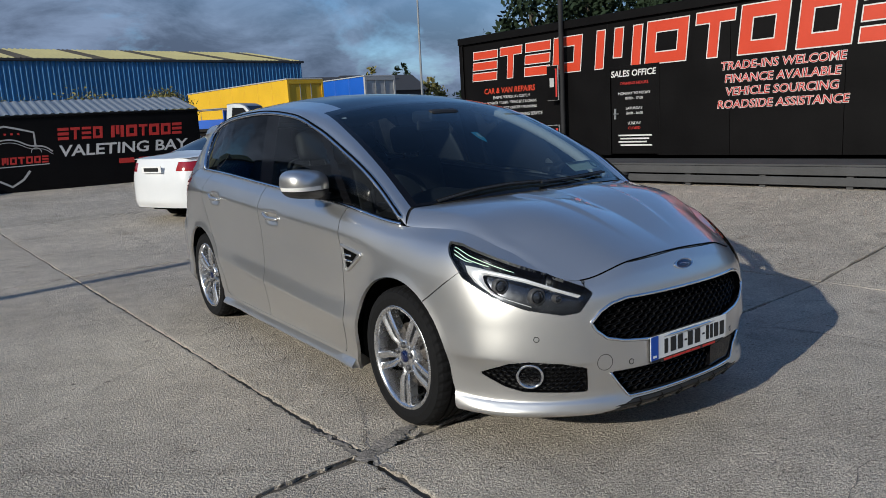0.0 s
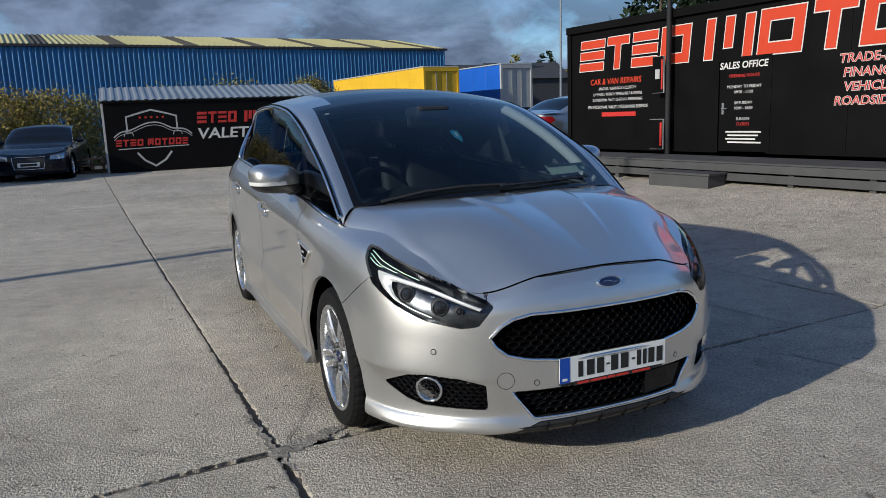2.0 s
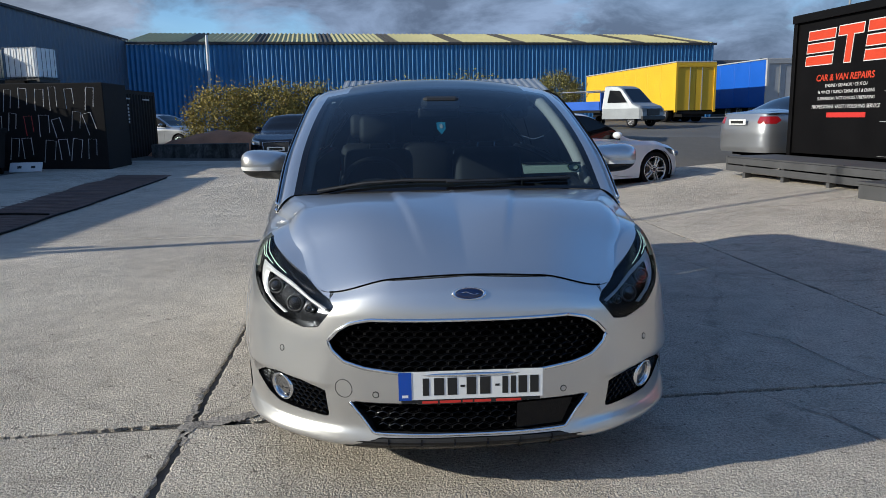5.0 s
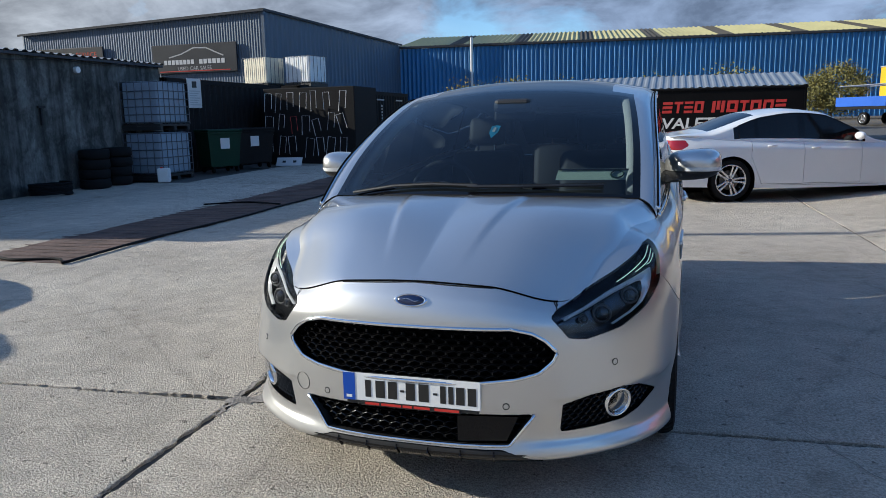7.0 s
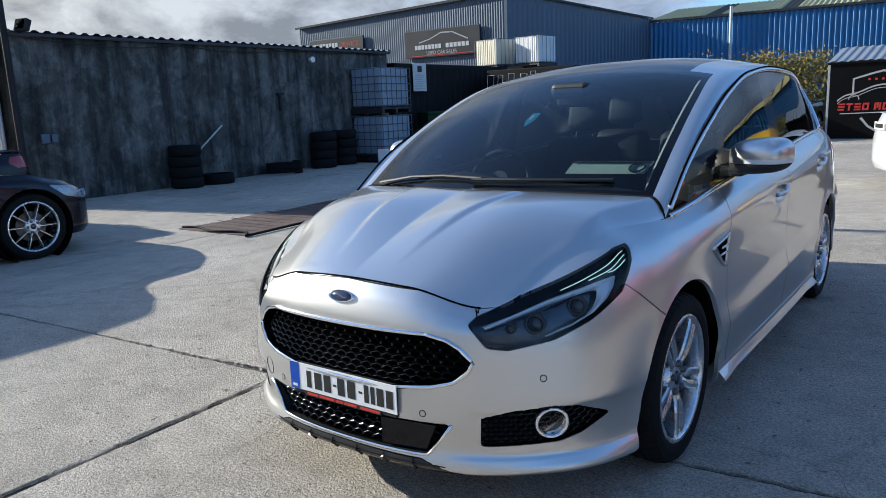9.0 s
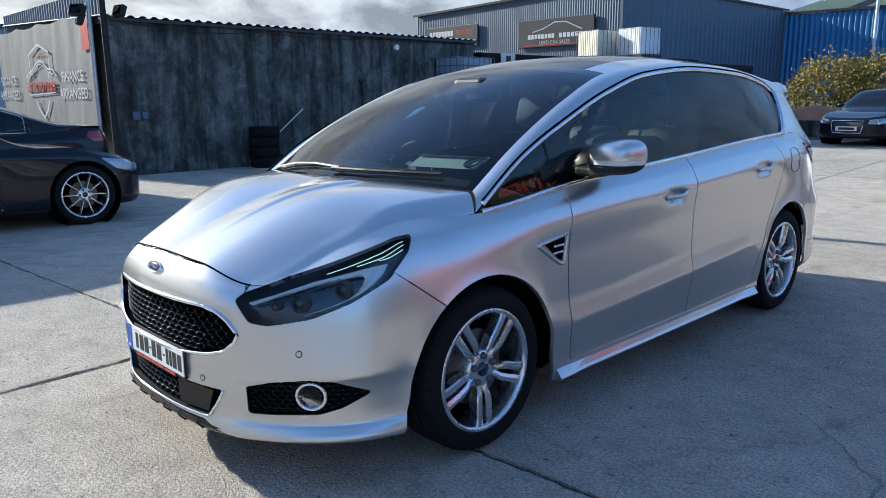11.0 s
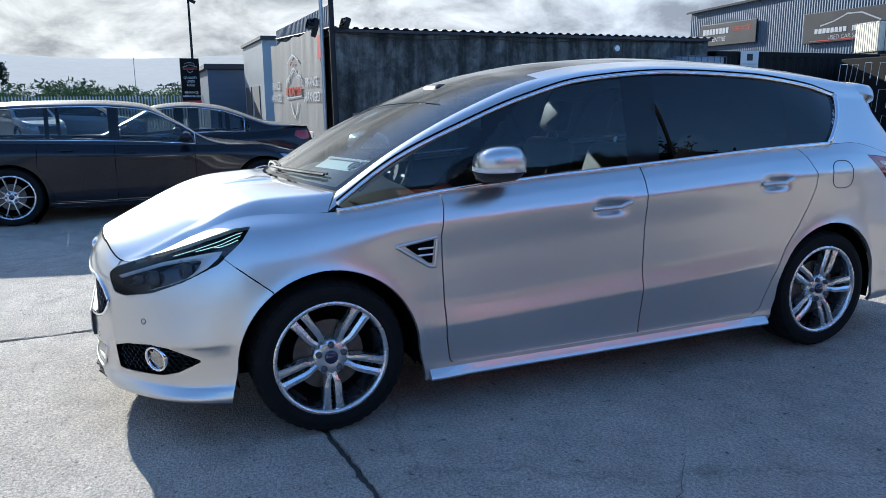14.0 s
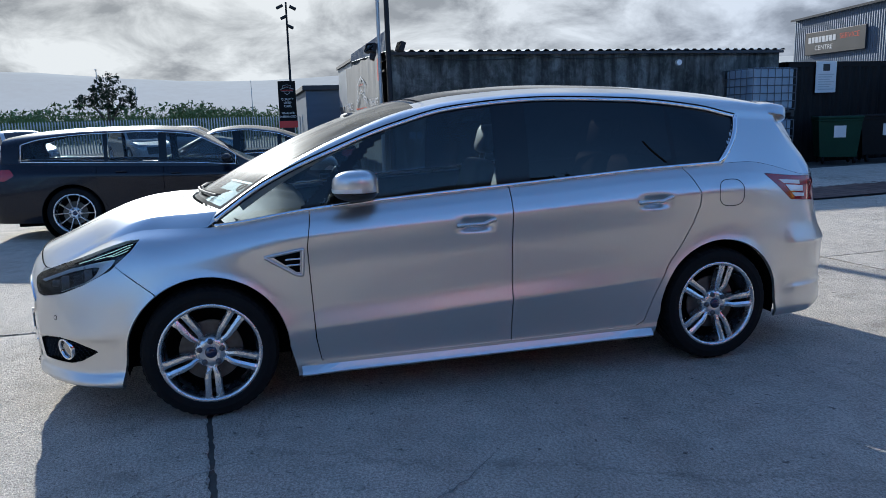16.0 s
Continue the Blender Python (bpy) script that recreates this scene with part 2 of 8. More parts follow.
def stained(name):
    """Old cement render: cloudy patches, runs of black algae from the top and paler washed areas."""
    m = bpy.data.materials.new(name)
    m.use_nodes = True
    t = m.node_tree
    b = t.nodes["Principled BSDF"]
    co = t.nodes.new("ShaderNodeTexCoord")

    def layer(scale, detail, p0, c0, p1, c1, z=1.0, rough=0.6, warp=0.0):
        mp = t.nodes.new("ShaderNodeMapping")
        mp.inputs["Scale"].default_value = (1, 1, z)
        t.links.new(co.outputs["Object"], mp.inputs["Vector"])
        n = t.nodes.new("ShaderNodeTexNoise")
        n.inputs["Scale"].default_value, n.inputs["Detail"].default_value, n.inputs["Roughness"].default_value = scale, detail, rough
        n.inputs["Distortion"].default_value = warp
        t.links.new(mp.outputs[0], n.inputs["Vector"])
        r = t.nodes.new("ShaderNodeValToRGB")
        r.color_ramp.elements[0].position, r.color_ramp.elements[1].position = p0, p1
        r.color_ramp.elements[0].color, r.color_ramp.elements[1].color = (*c0, 1), (*c1, 1)
        t.links.new(n.outputs["Fac"], r.inputs[0])
        return n, r.outputs[0]

    n0, a = layer(1.0, 7, 0.34, (0.085, 0.088, 0.082), 0.66, (0.20, 0.20, 0.195), 0.7, 0.65)
    n1, s = layer(4.2, 8, 0.40, (0.42, 0.42, 0.42), 0.60, (1.08, 1.08, 1.06), 0.10, 0.62, 0.35)
    n2, g = layer(11.0, 7, 0.32, (0.66, 0.66, 0.66), 0.66, (1.2, 1.2, 1.18), 0.8, 0.72)
    n3, p = layer(2.3, 8, 0.44, (0.50, 0.51, 0.50), 0.56, (1.04, 1.04, 1.03), 0.75, 0.68, 0.4)
    for other in (s, g, p):
        x = t.nodes.new("ShaderNodeMix")
        x.data_type, x.blend_type = "RGBA", "MULTIPLY"
        x.inputs["Factor"].default_value = 1.0
        t.links.new(a, x.inputs["A"])
        t.links.new(other, x.inputs["B"])
        a = x.outputs["Result"]
    t.links.new(a, b.inputs["Base Color"])
    b.inputs["Roughness"].default_value = 0.9
    b.inputs["Specular IOR Level"].default_value = 0.25
    bp = t.nodes.new("ShaderNodeBump")
    bp.inputs["Strength"].default_value, bp.inputs["Distance"].default_value = 0.4, 0.01
    t.links.new(n2.outputs["Fac"], bp.inputs["Height"])
    t.links.new(bp.outputs[0], b.inputs["Normal"])
    return m


CONCRETE = concrete()
DIRT = material("joint_dirt", (0.085, 0.075, 0.062), 0.95, vary=0.3, scale=6, bump=0.6)
TARMAC = material("tarmac", (0.095, 0.09, 0.082), 0.9, vary=0.3, scale=0.35, fine=30, bump=0.5, bump_scale=60)
PAINT = material("silver_paint", (0.635, 0.628, 0.612), 0.34, metal=0.89, vary=0.03, scale=1.5, fine=900, coat=1.0, rough_vary=0.02)
BLACK_GLOSS = material("gloss_black", (0.004, 0.004, 0.005), 0.08, vary=0.05, spec=0.3, rough_vary=0.02)
BLACK_PLASTIC = material("black_plastic", (0.018, 0.018, 0.019), 0.55, vary=0.15, fine=200, bump=0.1, bump_scale=300)
# Near-black for liners and undersides; also puts shade of recesses into colour.
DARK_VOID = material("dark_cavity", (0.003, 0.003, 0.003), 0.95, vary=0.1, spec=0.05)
CHROME = material("chrome", (0.82, 0.83, 0.85), 0.09, metal=1.0, vary=0.02, rough_vary=0.03)
RIM = material("alloy", (0.70, 0.705, 0.72), 0.27, metal=0.95, vary=0.04, scale=12, coat=0.5)
RIM_DARK = material("alloy_inner", (0.10, 0.10, 0.105), 0.45, metal=0.5, vary=0.2, scale=20)
RUBBER = material("tyre_rubber", (0.007, 0.007, 0.0075), 0.8, vary=0.3, scale=14, fine=90, bump=0.15, spec=0.2)
DISC = material("brake_steel", (0.13, 0.115, 0.10), 0.5, metal=0.9, vary=0.3, scale=12)
PANE = glass("windscreen_glass", (0.28, 0.37, 0.43), 0.8, 0.05)
PANE_DARK = glass("privacy_glass", (0.012, 0.012, 0.014), 0.75)
PANE_SIDE = glass("side_glass", (0.40, 0.47, 0.50), 0.8)
PANE_CLEAR = glass("parked_car_glass", (0.55, 0.60, 0.62), 0.8)
ROOF_GLASS = material("roof_glass", (0.004, 0.006, 0.012), 0.05, vary=0.05, spec=0.18, rough_vary=0.02)
LENS = glass("lamp_lens", (0.92, 0.93, 0.94), 0.4)
LAMP_SILVER = material("lamp_silver", (0.78, 0.79, 0.81), 0.3, metal=0.35, vary=0.04, scale=20, coat=0.5)
SEAT = material("charcoal_seat", (0.016, 0.016, 0.018), 0.65, vary=0.2, scale=8, fine=200, bump=0.15, bump_scale=200)
LIGHT_TRIM = material("pale_headlining", (0.5, 0.49, 0.46), 0.8, vary=0.08)
RED_LENS = material("red_lamp", (0.28, 0.008, 0.012), 0.12, vary=0.1, coat=0.8)
WHITE_PLASTIC = material("white_plastic", (0.75, 0.75, 0.73), 0.4, vary=0.05)
PLATE_WHITE = material("plate_white", (0.78, 0.78, 0.76), 0.35, vary=0.04)
BLUE_FLAT = material("blue_enamel", (0.01, 0.07, 0.42), 0.3, vary=0.05)
INK = material("black_print", (0.012, 0.012, 0.012), 0.5, vary=0.1)
RED_PRINT = material("red_print", (0.55, 0.03, 0.02), 0.45, vary=0.08)
BADGE_BLUE = material("badge_blue", (0.003, 0.009, 0.05), 0.15, vary=0.05, coat=1.0)
PAPER = material("paper_green", (0.62, 0.72, 0.58), 0.6, vary=0.06)
STICKER = material("sticker_blue", (0.05, 0.35, 0.55), 0.4, vary=0.05)
LED = glow("running_light", (0.80, 1.0, 0.76), 0.3)
GRILLE_BLACK = material("grille_black", (0.005, 0.005, 0.0055), 0.2, vary=0.1, spec=0.45)
BULB = material("projector_glass", (0.02, 0.022, 0.028), 0.03, vary=0.1, coat=1.0, rough_vary=0.01)
# yard
CLAD_BLACK = material("black_cladding", (0.005, 0.0047, 0.005), 0.42, spec=0.10, vary=0.25, scale=1.5, fine=25, bump=0.06, bump_scale=8)
SIGN_ORANGE = material("sign_orange", (0.54, 0.050, 0.016), 0.4, vary=0.05)
SIGN_WHITE = material("sign_white", (0.62, 0.61, 0.60), 0.4, vary=0.05)
SIGN_RED = material("sign_red", (0.50, 0.03, 0.022), 0.45, vary=0.08)
SIGN_GREY = material("sign_grey", (0.42, 0.42, 0.42), 0.45, vary=0.08)
DECK_GREY = material("deck_grey", (0.056, 0.056, 0.058), 0.7, vary=0.25, scale=4, fine=60, bump=0.2, per_object=0.1)
STEEL_BLUE = material("blue_sheet", (0.055, 0.20, 0.42), 0.5, vary=0.16, scale=0.5, fine=4, metal=0.1, stretch=(1, 0.12, 1))
STEEL_SLATE = material("slate_sheet", (0.085, 0.115, 0.16), 0.55, stretch=(1, 0.12, 1), vary=0.15, scale=0.3, fine=4, metal=0.1)
SHEET_GREY = material("galvanised_sheet", (0.30, 0.32, 0.34), 0.5, metal=0.4, vary=0.15, scale=1.0, fine=20)
ROOF_OLD = material("roof_sheet_brown", (0.055, 0.048, 0.036), 0.85, vary=0.3, scale=0.6)
ROOF_LIGHT = material("rooflight_yellow", (0.42, 0.38, 0.17), 0.6, vary=0.15, scale=0.5)
RENDER_WALL = stained("stained_render")
RUST_BLACK = material("black_container", (0.010, 0.009, 0.009), 0.7, spec=0.2, vary=0.4, scale=2, fine=30, bump=0.1)
CLOTH_GREY = material("banner_cloth", (0.13, 0.13, 0.128), 0.7, vary=0.12, scale=2, bump=0.3, bump_scale=5)
CAGE = material("cage_steel", (0.11, 0.12, 0.14), 0.5, metal=0.5, vary=0.15)
SIGN_PANEL = material("slate_sign_panel", (0.022, 0.024, 0.03), 0.45, vary=0.2, scale=1.0)
GALV = material("galvanised", (0.42, 0.43, 0.44), 0.4, metal=0.8, vary=0.1, scale=10)
POST_DARK = material("dark_post", (0.022, 0.022, 0.024), 0.6, vary=0.2, spec=0.2)
YELLOW = material("yellow_curtain", (0.72, 0.44, 0.012), 0.5, vary=0.08, scale=0.8)
BLUE_TRUCK = material("blue_curtain", (0.015, 0.10, 0.50), 0.45, vary=0.1, scale=0.8)
# White tank plastic with the wall's bluish shade put into its base colour.
POLY_SHADED = material("poly_tank_shaded", (0.26, 0.32, 0.39), 0.45, vary=0.1, scale=3)
POLY_OLD = material("poly_tank_yellowed", (0.82, 0.74, 0.56), 0.5, vary=0.15, scale=3)
POLY_WHITE = material("poly_tank_white", (0.84, 0.85, 0.85), 0.5, vary=0.08, scale=3)
BIN_GREEN = material("green_bin", (0.006, 0.032, 0.015), 0.6, spec=0.25, vary=0.15)
WOOD = material("old_timber", (0.20, 0.13, 0.07), 0.8, vary=0.3, scale=5, bump=0.3)
EARTH = material("red_soil", (0.36, 0.17, 0.09), 0.95, vary=0.3, scale=1.5, bump=0.8, bump_scale=8)
MAT_RED = material("worn_matting", (0.105, 0.066, 0.052), 0.95, vary=0.5, scale=3.2, bump=0.5, bump_scale=50)
BARK = material("bark", (0.09, 0.07, 0.05), 0.9, vary=0.3, scale=10, bump=0.6)
LEAF = material("leaf_olive", (0.22, 0.20, 0.07), 0.8, spec=0.15, vary=0.5, scale=1.2, fine=9)
LEAF_GOLD = material("leaf_autumn", (0.30, 0.23, 0.065), 0.8, spec=0.15, vary=0.5, scale=1.2, fine=9, tint=(0.10, 0.10, 0.03))
LEAF_DARK = material("leaf_conifer", (0.022, 0.035, 0.018), 0.8, spec=0.15, vary=0.5, scale=1.5, fine=9)
CAR_WHITE = material("white_paint", (0.74, 0.75, 0.76), 0.3, vary=0.02, coat=1.0, rough_vary=0.03)
CAR_BLACK = material("black_paint", (0.006, 0.007, 0.012), 0.25, vary=0.1, spec=0.2, coat=0.35, rough_vary=0.03)
CAR_SILVER = material("grey_silver_paint", (0.33, 0.34, 0.36), 0.32, metal=0.7, vary=0.02, coat=1.0, rough_vary=0.02)
CAR_GLASS = material("car_window", (0.006, 0.007, 0.009), 0.05, vary=0.1, spec=0.35, rough_vary=0.02)
LAMP_CLEAR = material("clear_lamp", (0.34, 0.36, 0.38), 0.14, metal=0.6, vary=0.3, scale=30, coat=0.6)
# Dark hill colour paled by emission that stands in for haze.
HILL = hazed("far_hill_haze_glow", (0.075, 0.085, 0.08), (0.50, 0.47, 0.43), 0.47)
LAMP_BOWL = material("lamp_bowl", (0.08, 0.085, 0.096), 0.22, metal=0.9, vary=0.3, scale=25)
SCRUB = material("leaf_scrub", (0.10, 0.135, 0.055), 0.9, vary=0.45, scale=0.06, fine=2.0, spec=0.05)
SPALL = material("broken_concrete", (0.24, 0.215, 0.185), 0.95, vary=0.6, scale=14, fine=90, bump=1.0, bump_scale=60)
FIELD = material("far_field", (0.09, 0.10, 0.055), 0.95, vary=0.4, scale=0.01, fine=0.1)
ROOF_SLATE = material("dark_roof", (0.05, 0.05, 0.055), 0.8, vary=0.2)
WALL_WHITE = material("pale_wall", (0.55, 0.56, 0.56), 0.7, vary=0.08, scale=0.6)

# ---- tools ----
def mesh_of(name, verts, faces, mats, smooth=False):
    me = bpy.data.meshes.new(name)
    me.from_pydata([tuple(map(float, v)) for v in verts], [], [tuple(map(int, f)) for f in faces])
    for m in (mats if isinstance(mats, (list, tuple)) else [mats]):
        me.materials.append(m)
    if smooth:
        me.polygons.foreach_set("use_smooth", [True] * len(me.polygons))
    me.update()
    return me


def piece(name, verts, faces, mat, parent=None, label="", smooth=False, at=None):
    ob = new(name, mesh_of(name, verts, faces, mat, smooth))
    if parent is not None:
        ob.parent = parent
    if at is not None:
        ob.matrix_basis = at
    if label:
        tagged(ob, label)
    return ob


def part(name, bm, mat, parent=None, label="", smooth=False, at=None):
    """Links a bmesh as one mesh object under a thing or a part."""
    me = bpy.data.meshes.new(name)
    bm.to_mesh(me)
    bm.free()
    for m in (mat if isinstance(mat, (list, tuple)) else [mat]):
        me.materials.append(m)
    if smooth:
        me.polygons.foreach_set("use_smooth", [True] * len(me.polygons))
    ob = new(name, me)
    if parent is not None:
        ob.parent = parent
    if at is not None:
        ob.matrix_basis = at
    if label:
        tagged(ob, label)
    return ob


def thing(name, label, category, group="", kind="", at=None):
    ob = new(name)
    if at is not None:
        ob.matrix_basis = at
    return tagged(ob, label, category, group, kind)


def box(lo, hi, bm=None, bevel=0.0, m=None):
    """Adds a box between two corners to bm, with bevelled edges where wanted."""
    bm = bm or bmesh.new()
    lo, hi = Vector(lo), Vector(hi)
    r = bmesh.ops.create_cube(bm, size=1.0, matrix=Matrix.Translation((lo + hi) / 2) @ Matrix.Diagonal((*(hi - lo), 1)))
    if bevel:
        es = list({e for v in r["verts"] for e in v.link_edges})
        g = bmesh.ops.bevel(bm, geom=es, offset=bevel, segments=2, affect="EDGES", profile=0.5)
        vs = g["verts"]
    else:
        vs = r["verts"]
    if m is not None:
        bmesh.ops.transform(bm, matrix=m, verts=list(set(vs) | {v for v in r["verts"] if v.is_valid}))
    return bm


def rod(a, b, r, bm=None, n=10, r2=None):
    bm = bm or bmesh.new()
    a, b = Vector(a), Vector(b)
    d = b - a
    bmesh.ops.create_cone(bm, cap_ends=True, segments=n, radius1=r, radius2=r if r2 is None else r2, depth=d.length,
                          matrix=Matrix.Translation((a + b) / 2) @ d.to_track_quat("Z", "Y").to_matrix().to_4x4())
    return bm


def lathe(profile, n=48, axis="x", flip=False):
    """Verts and faces of a profile of (radius, height) turned about an axis."""
    vs, fs, k = [], [], len(profile)
    for i in range(n):
        a = 2 * math.pi * i / n
        c, s = math.cos(a), math.sin(a)
        for r, h in profile:
            vs.append((h, r * c, r * s) if axis == "x" else (r * c, r * s, h))
    for i in range(n):
        j = (i + 1) % n
        for q in range(k - 1):
            f = (i * k + q, j * k + q, j * k + q + 1, i * k + q + 1)
            fs.append(f[::-1] if flip else f)
    return vs, fs


def tube(pts, r, n=6, flat=1.0):
    """Verts and faces of a round bar along a line of points."""
    pts = [Vector(p) for p in pts]
    vs, fs = [], []
    for i, p in enumerate(pts):
        d = (pts[min(i + 1, len(pts) - 1)] - pts[max(i - 1, 0)]).normalized()
        side = d.cross(Vector((0, 0, 1)))
        side = side.normalized() if side.length > 1e-4 else Vector((1, 0, 0))
        up = side.cross(d).normalized()
        for k in range(n):
            a = 2 * math.pi * k / n
            vs.append(p + side * (r * math.cos(a)) + up * (r * flat * math.sin(a)))
    for i in range(len(pts) - 1):
        for k in range(n):
            fs.append((i * n + k, i * n + (k + 1) % n, (i + 1) * n + (k + 1) % n, (i + 1) * n + k))
    fs.append(tuple(range(n))[::-1])
    fs.append(tuple((len(pts) - 1) * n + k for k in range(n)))
    return vs, fs


def pchip(x, y, q):
    """Shape-keeping cubic through rows y at the places x, read at q."""
    x, y, q = np.asarray(x, float), np.asarray(y, float), np.asarray(q, float)
    flat = y.reshape(len(x), -1)
    h = np.diff(x)[:, None]
    d = np.diff(flat, axis=0) / h
    m = np.zeros_like(flat)
    m[0], m[-1] = d[0], d[-1]
    if len(x) > 2:
        w1, w2 = 2 * h[1:] + h[:-1], h[1:] + 2 * h[:-1]
        good = d[:-1] * d[1:] > 0
        safe = np.where(good, w1 / np.where(good, d[:-1], 1) + w2 / np.where(good, d[1:], 1), 1)
        m[1:-1] = np.where(good, (w1 + w2) / safe, 0)
    i = np.clip(np.searchsorted(x, q, side="right") - 1, 0, len(x) - 2)
    t = ((q - x[i]) / (x[i + 1] - x[i]))[:, None]
    hh = h[i]
    r = ((2 * t**3 - 3 * t**2 + 1) * flat[i] + (t**3 - 2 * t**2 + t) * hh * m[i] + (-2 * t**3 + 3 * t**2) * flat[i + 1] + (t**3 - t**2) * hh * m[i + 1])
    return r.reshape(len(q), *y.shape[1:])


def spline(x, y, q, d0=None, d1=None):
    """Smooth cubic spline through rows y; end slopes may be given."""
    x, y, q = np.asarray(x, float), np.asarray(y, float), np.asarray(q, float)
    n, h = len(x), np.diff(np.asarray(x, float))
    a, b = np.zeros((n, n)), np.zeros_like(y)
    for i in range(1, n - 1):
        a[i, i - 1], a[i, i], a[i, i + 1] = h[i], 2 * (h[i - 1] + h[i]), h[i - 1]
        b[i] = 3 * (h[i] * (y[i] - y[i - 1]) / h[i - 1] + h[i - 1] * (y[i + 1] - y[i]) / h[i])
    for i, j, s in ((0, 1, d0), (n - 1, n - 2, d1)):
        if s is None:
            a[i, i], a[i, j] = 2, 1
            b[i] = 3 * (y[max(i, j)] - y[min(i, j)]) / h[min(i, j)]
        else:
            a[i, i], b[i] = 1, s
    m = np.linalg.solve(a, b)
    i = np.clip(np.searchsorted(x, q, side="right") - 1, 0, n - 2)
    t, hh = ((q - x[i]) / h[i])[:, None], h[i][:, None]
    return (2 * t**3 - 3 * t**2 + 1) * y[i] + (t**3 - 2 * t**2 + t) * hh * m[i] + (-2 * t**3 + 3 * t**2) * y[i + 1] + (t**3 - t**2) * hh * m[i + 1]


def grid_faces(n, m, keep=None, flip=False):
    fs = []
    for i in range(n - 1):
        for j in range(m - 1):
            if keep is None or keep[i, j]:
                f = (i * m + j, (i + 1) * m + j, (i + 1) * m + j + 1, i * m + j + 1)
                fs.append(f[::-1] if flip else f)
    return fs


def compact(verts, faces):
    used = sorted({k for f in faces for k in f})
    to = {k: i for i, k in enumerate(used)}
    return [verts[k] for k in used], [tuple(to[k] for k in f) for f in faces]


def text(words, size, mat, parent, at, name="lettering", depth=0.004, align="CENTER", outline=0.0, shear=0.0, label="", width=1.0):
    """Words in the built-in font as a flat raised mesh."""
    cu = bpy.data.curves.new(name, "FONT")
    cu.body, cu.size, cu.extrude, cu.align_x, cu.align_y = words, size, depth, align, "CENTER"
    cu.offset, cu.shear, cu.resolution_u = outline, shear, 3
    tmp = bpy.data.objects.new(name, cu)
    scene.collection.objects.link(tmp)
    me = bpy.data.meshes.new_from_object(tmp.evaluated_get(bpy.context.evaluated_depsgraph_get()))
    bpy.data.objects.remove(tmp)
    bpy.data.curves.remove(cu)
    me.materials.clear()
    me.materials.append(mat)
    ob = new(name, me)
    ob.parent = parent
    ob.matrix_basis = at @ Matrix.Diagonal((width, 1, 1, 1))
    if label:
        tagged(ob, label)
    return ob


def on_face(origin, along, up=(0, 0, 1)):
    """A pose whose x runs along a wall and whose y runs up it; z points out of it."""
    x, y = Vector(along).normalized(), Vector(up).normalized()
    z = x.cross(y).normalized()
    m = Matrix((x, y, z)).transposed().to_4x4()
    m.translation = Vector(origin)
    return m


def smooth01(t):
    t = np.clip(t, 0, 1)
    return t * t * (3 - 2 * t)


def height(x, y):
    """The lie of the land: the yard climbs gently to the office side and to the tarmac behind."""
    x, y = np.asarray(x, float), np.asarray(y, float)
    h = 0.085 * np.clip(x - 3.0, 0, 3.6) * smooth01((16 - y) / 8) + 0.24 * smooth01((y - 8) / 8) * smooth01((x - 3) / 4)
    h = h + 0.026 * np.clip(y - 10, 0, 32) * smooth01((x - 2.5) / 6)
    h = h + 0.012 * np.clip(y - 8, 0, 10) * smooth01((9 - x) / 4)
    return h + 0.10 * smooth01((y - 3) / 8) * smooth01((-x - 5) / 5)

# ---- ground ----
def axis_steps(lo, hi, step, far):
    mid = list(np.arange(lo, hi + 0.01, step))
    out, d = [], step
    p = hi
    while p < far:
        d *= 1.35
        p += d
        out.append(p)
    before, d, p = [], step, lo
    while p > -far:
        d *= 1.35
        p -= d
        before.append(p)
    return np.array(before[::-1] + mid + out)


gx, gy = axis_steps(-32, 40, 1.0, 3500), axis_steps(-20, 60, 1.0, 3500)
GX, GY = np.meshgrid(gx, gy, indexing="ij")
GZ = height(GX, GY) - 0.03
# beyond the boundary wall the land falls away to a valley
GZ = GZ - 1.0 * smooth01((-GX - 45) / 120)
gv = np.stack([GX, GY, GZ], -1).reshape(-1, 3)
ground = piece("ground", gv, grid_faces(len(gx), len(gy)), [TARMAC, FIELD])
for f in ground.data.polygons:
    if abs(f.center.x) > 60 or f.center.y > 75 or f.center.y < -50:
        f.material_index = 1
tagged(ground, "dark worn tarmac yard running out to fields", "ground", kind="structure")

# concrete bays with dirt-filled joints: rows and columns are slightly skewed as poured
yard = thing("pavement", "weathered grey concrete yard with cracked open joints", "pavement", kind="structure")
COLS = [-5.6, -1.30, 3.05, 7.4]
ROWS_Y = [-12.5, -7.0, -1.51, 4.35, 10.3, 19.6]


def joint_x(c, y):
    return c - 0.045 * y * (1 if c < 0 else 0.5)


def joint_y(r, x):
    return r + 0.065 * x


nx, ny = 60, 90
vs = []
for i in range(nx + 1):
    for j in range(ny + 1):
        x, y = -9.5 + 20.5 * i / nx, -14 + 36 * j / ny
        vs.append((x, y, float(height(x, y)) - 0.016))
piece("joint_bed", vs, grid_faces(nx + 1, ny + 1), DIRT, yard, "dark dirt in the slab joints")


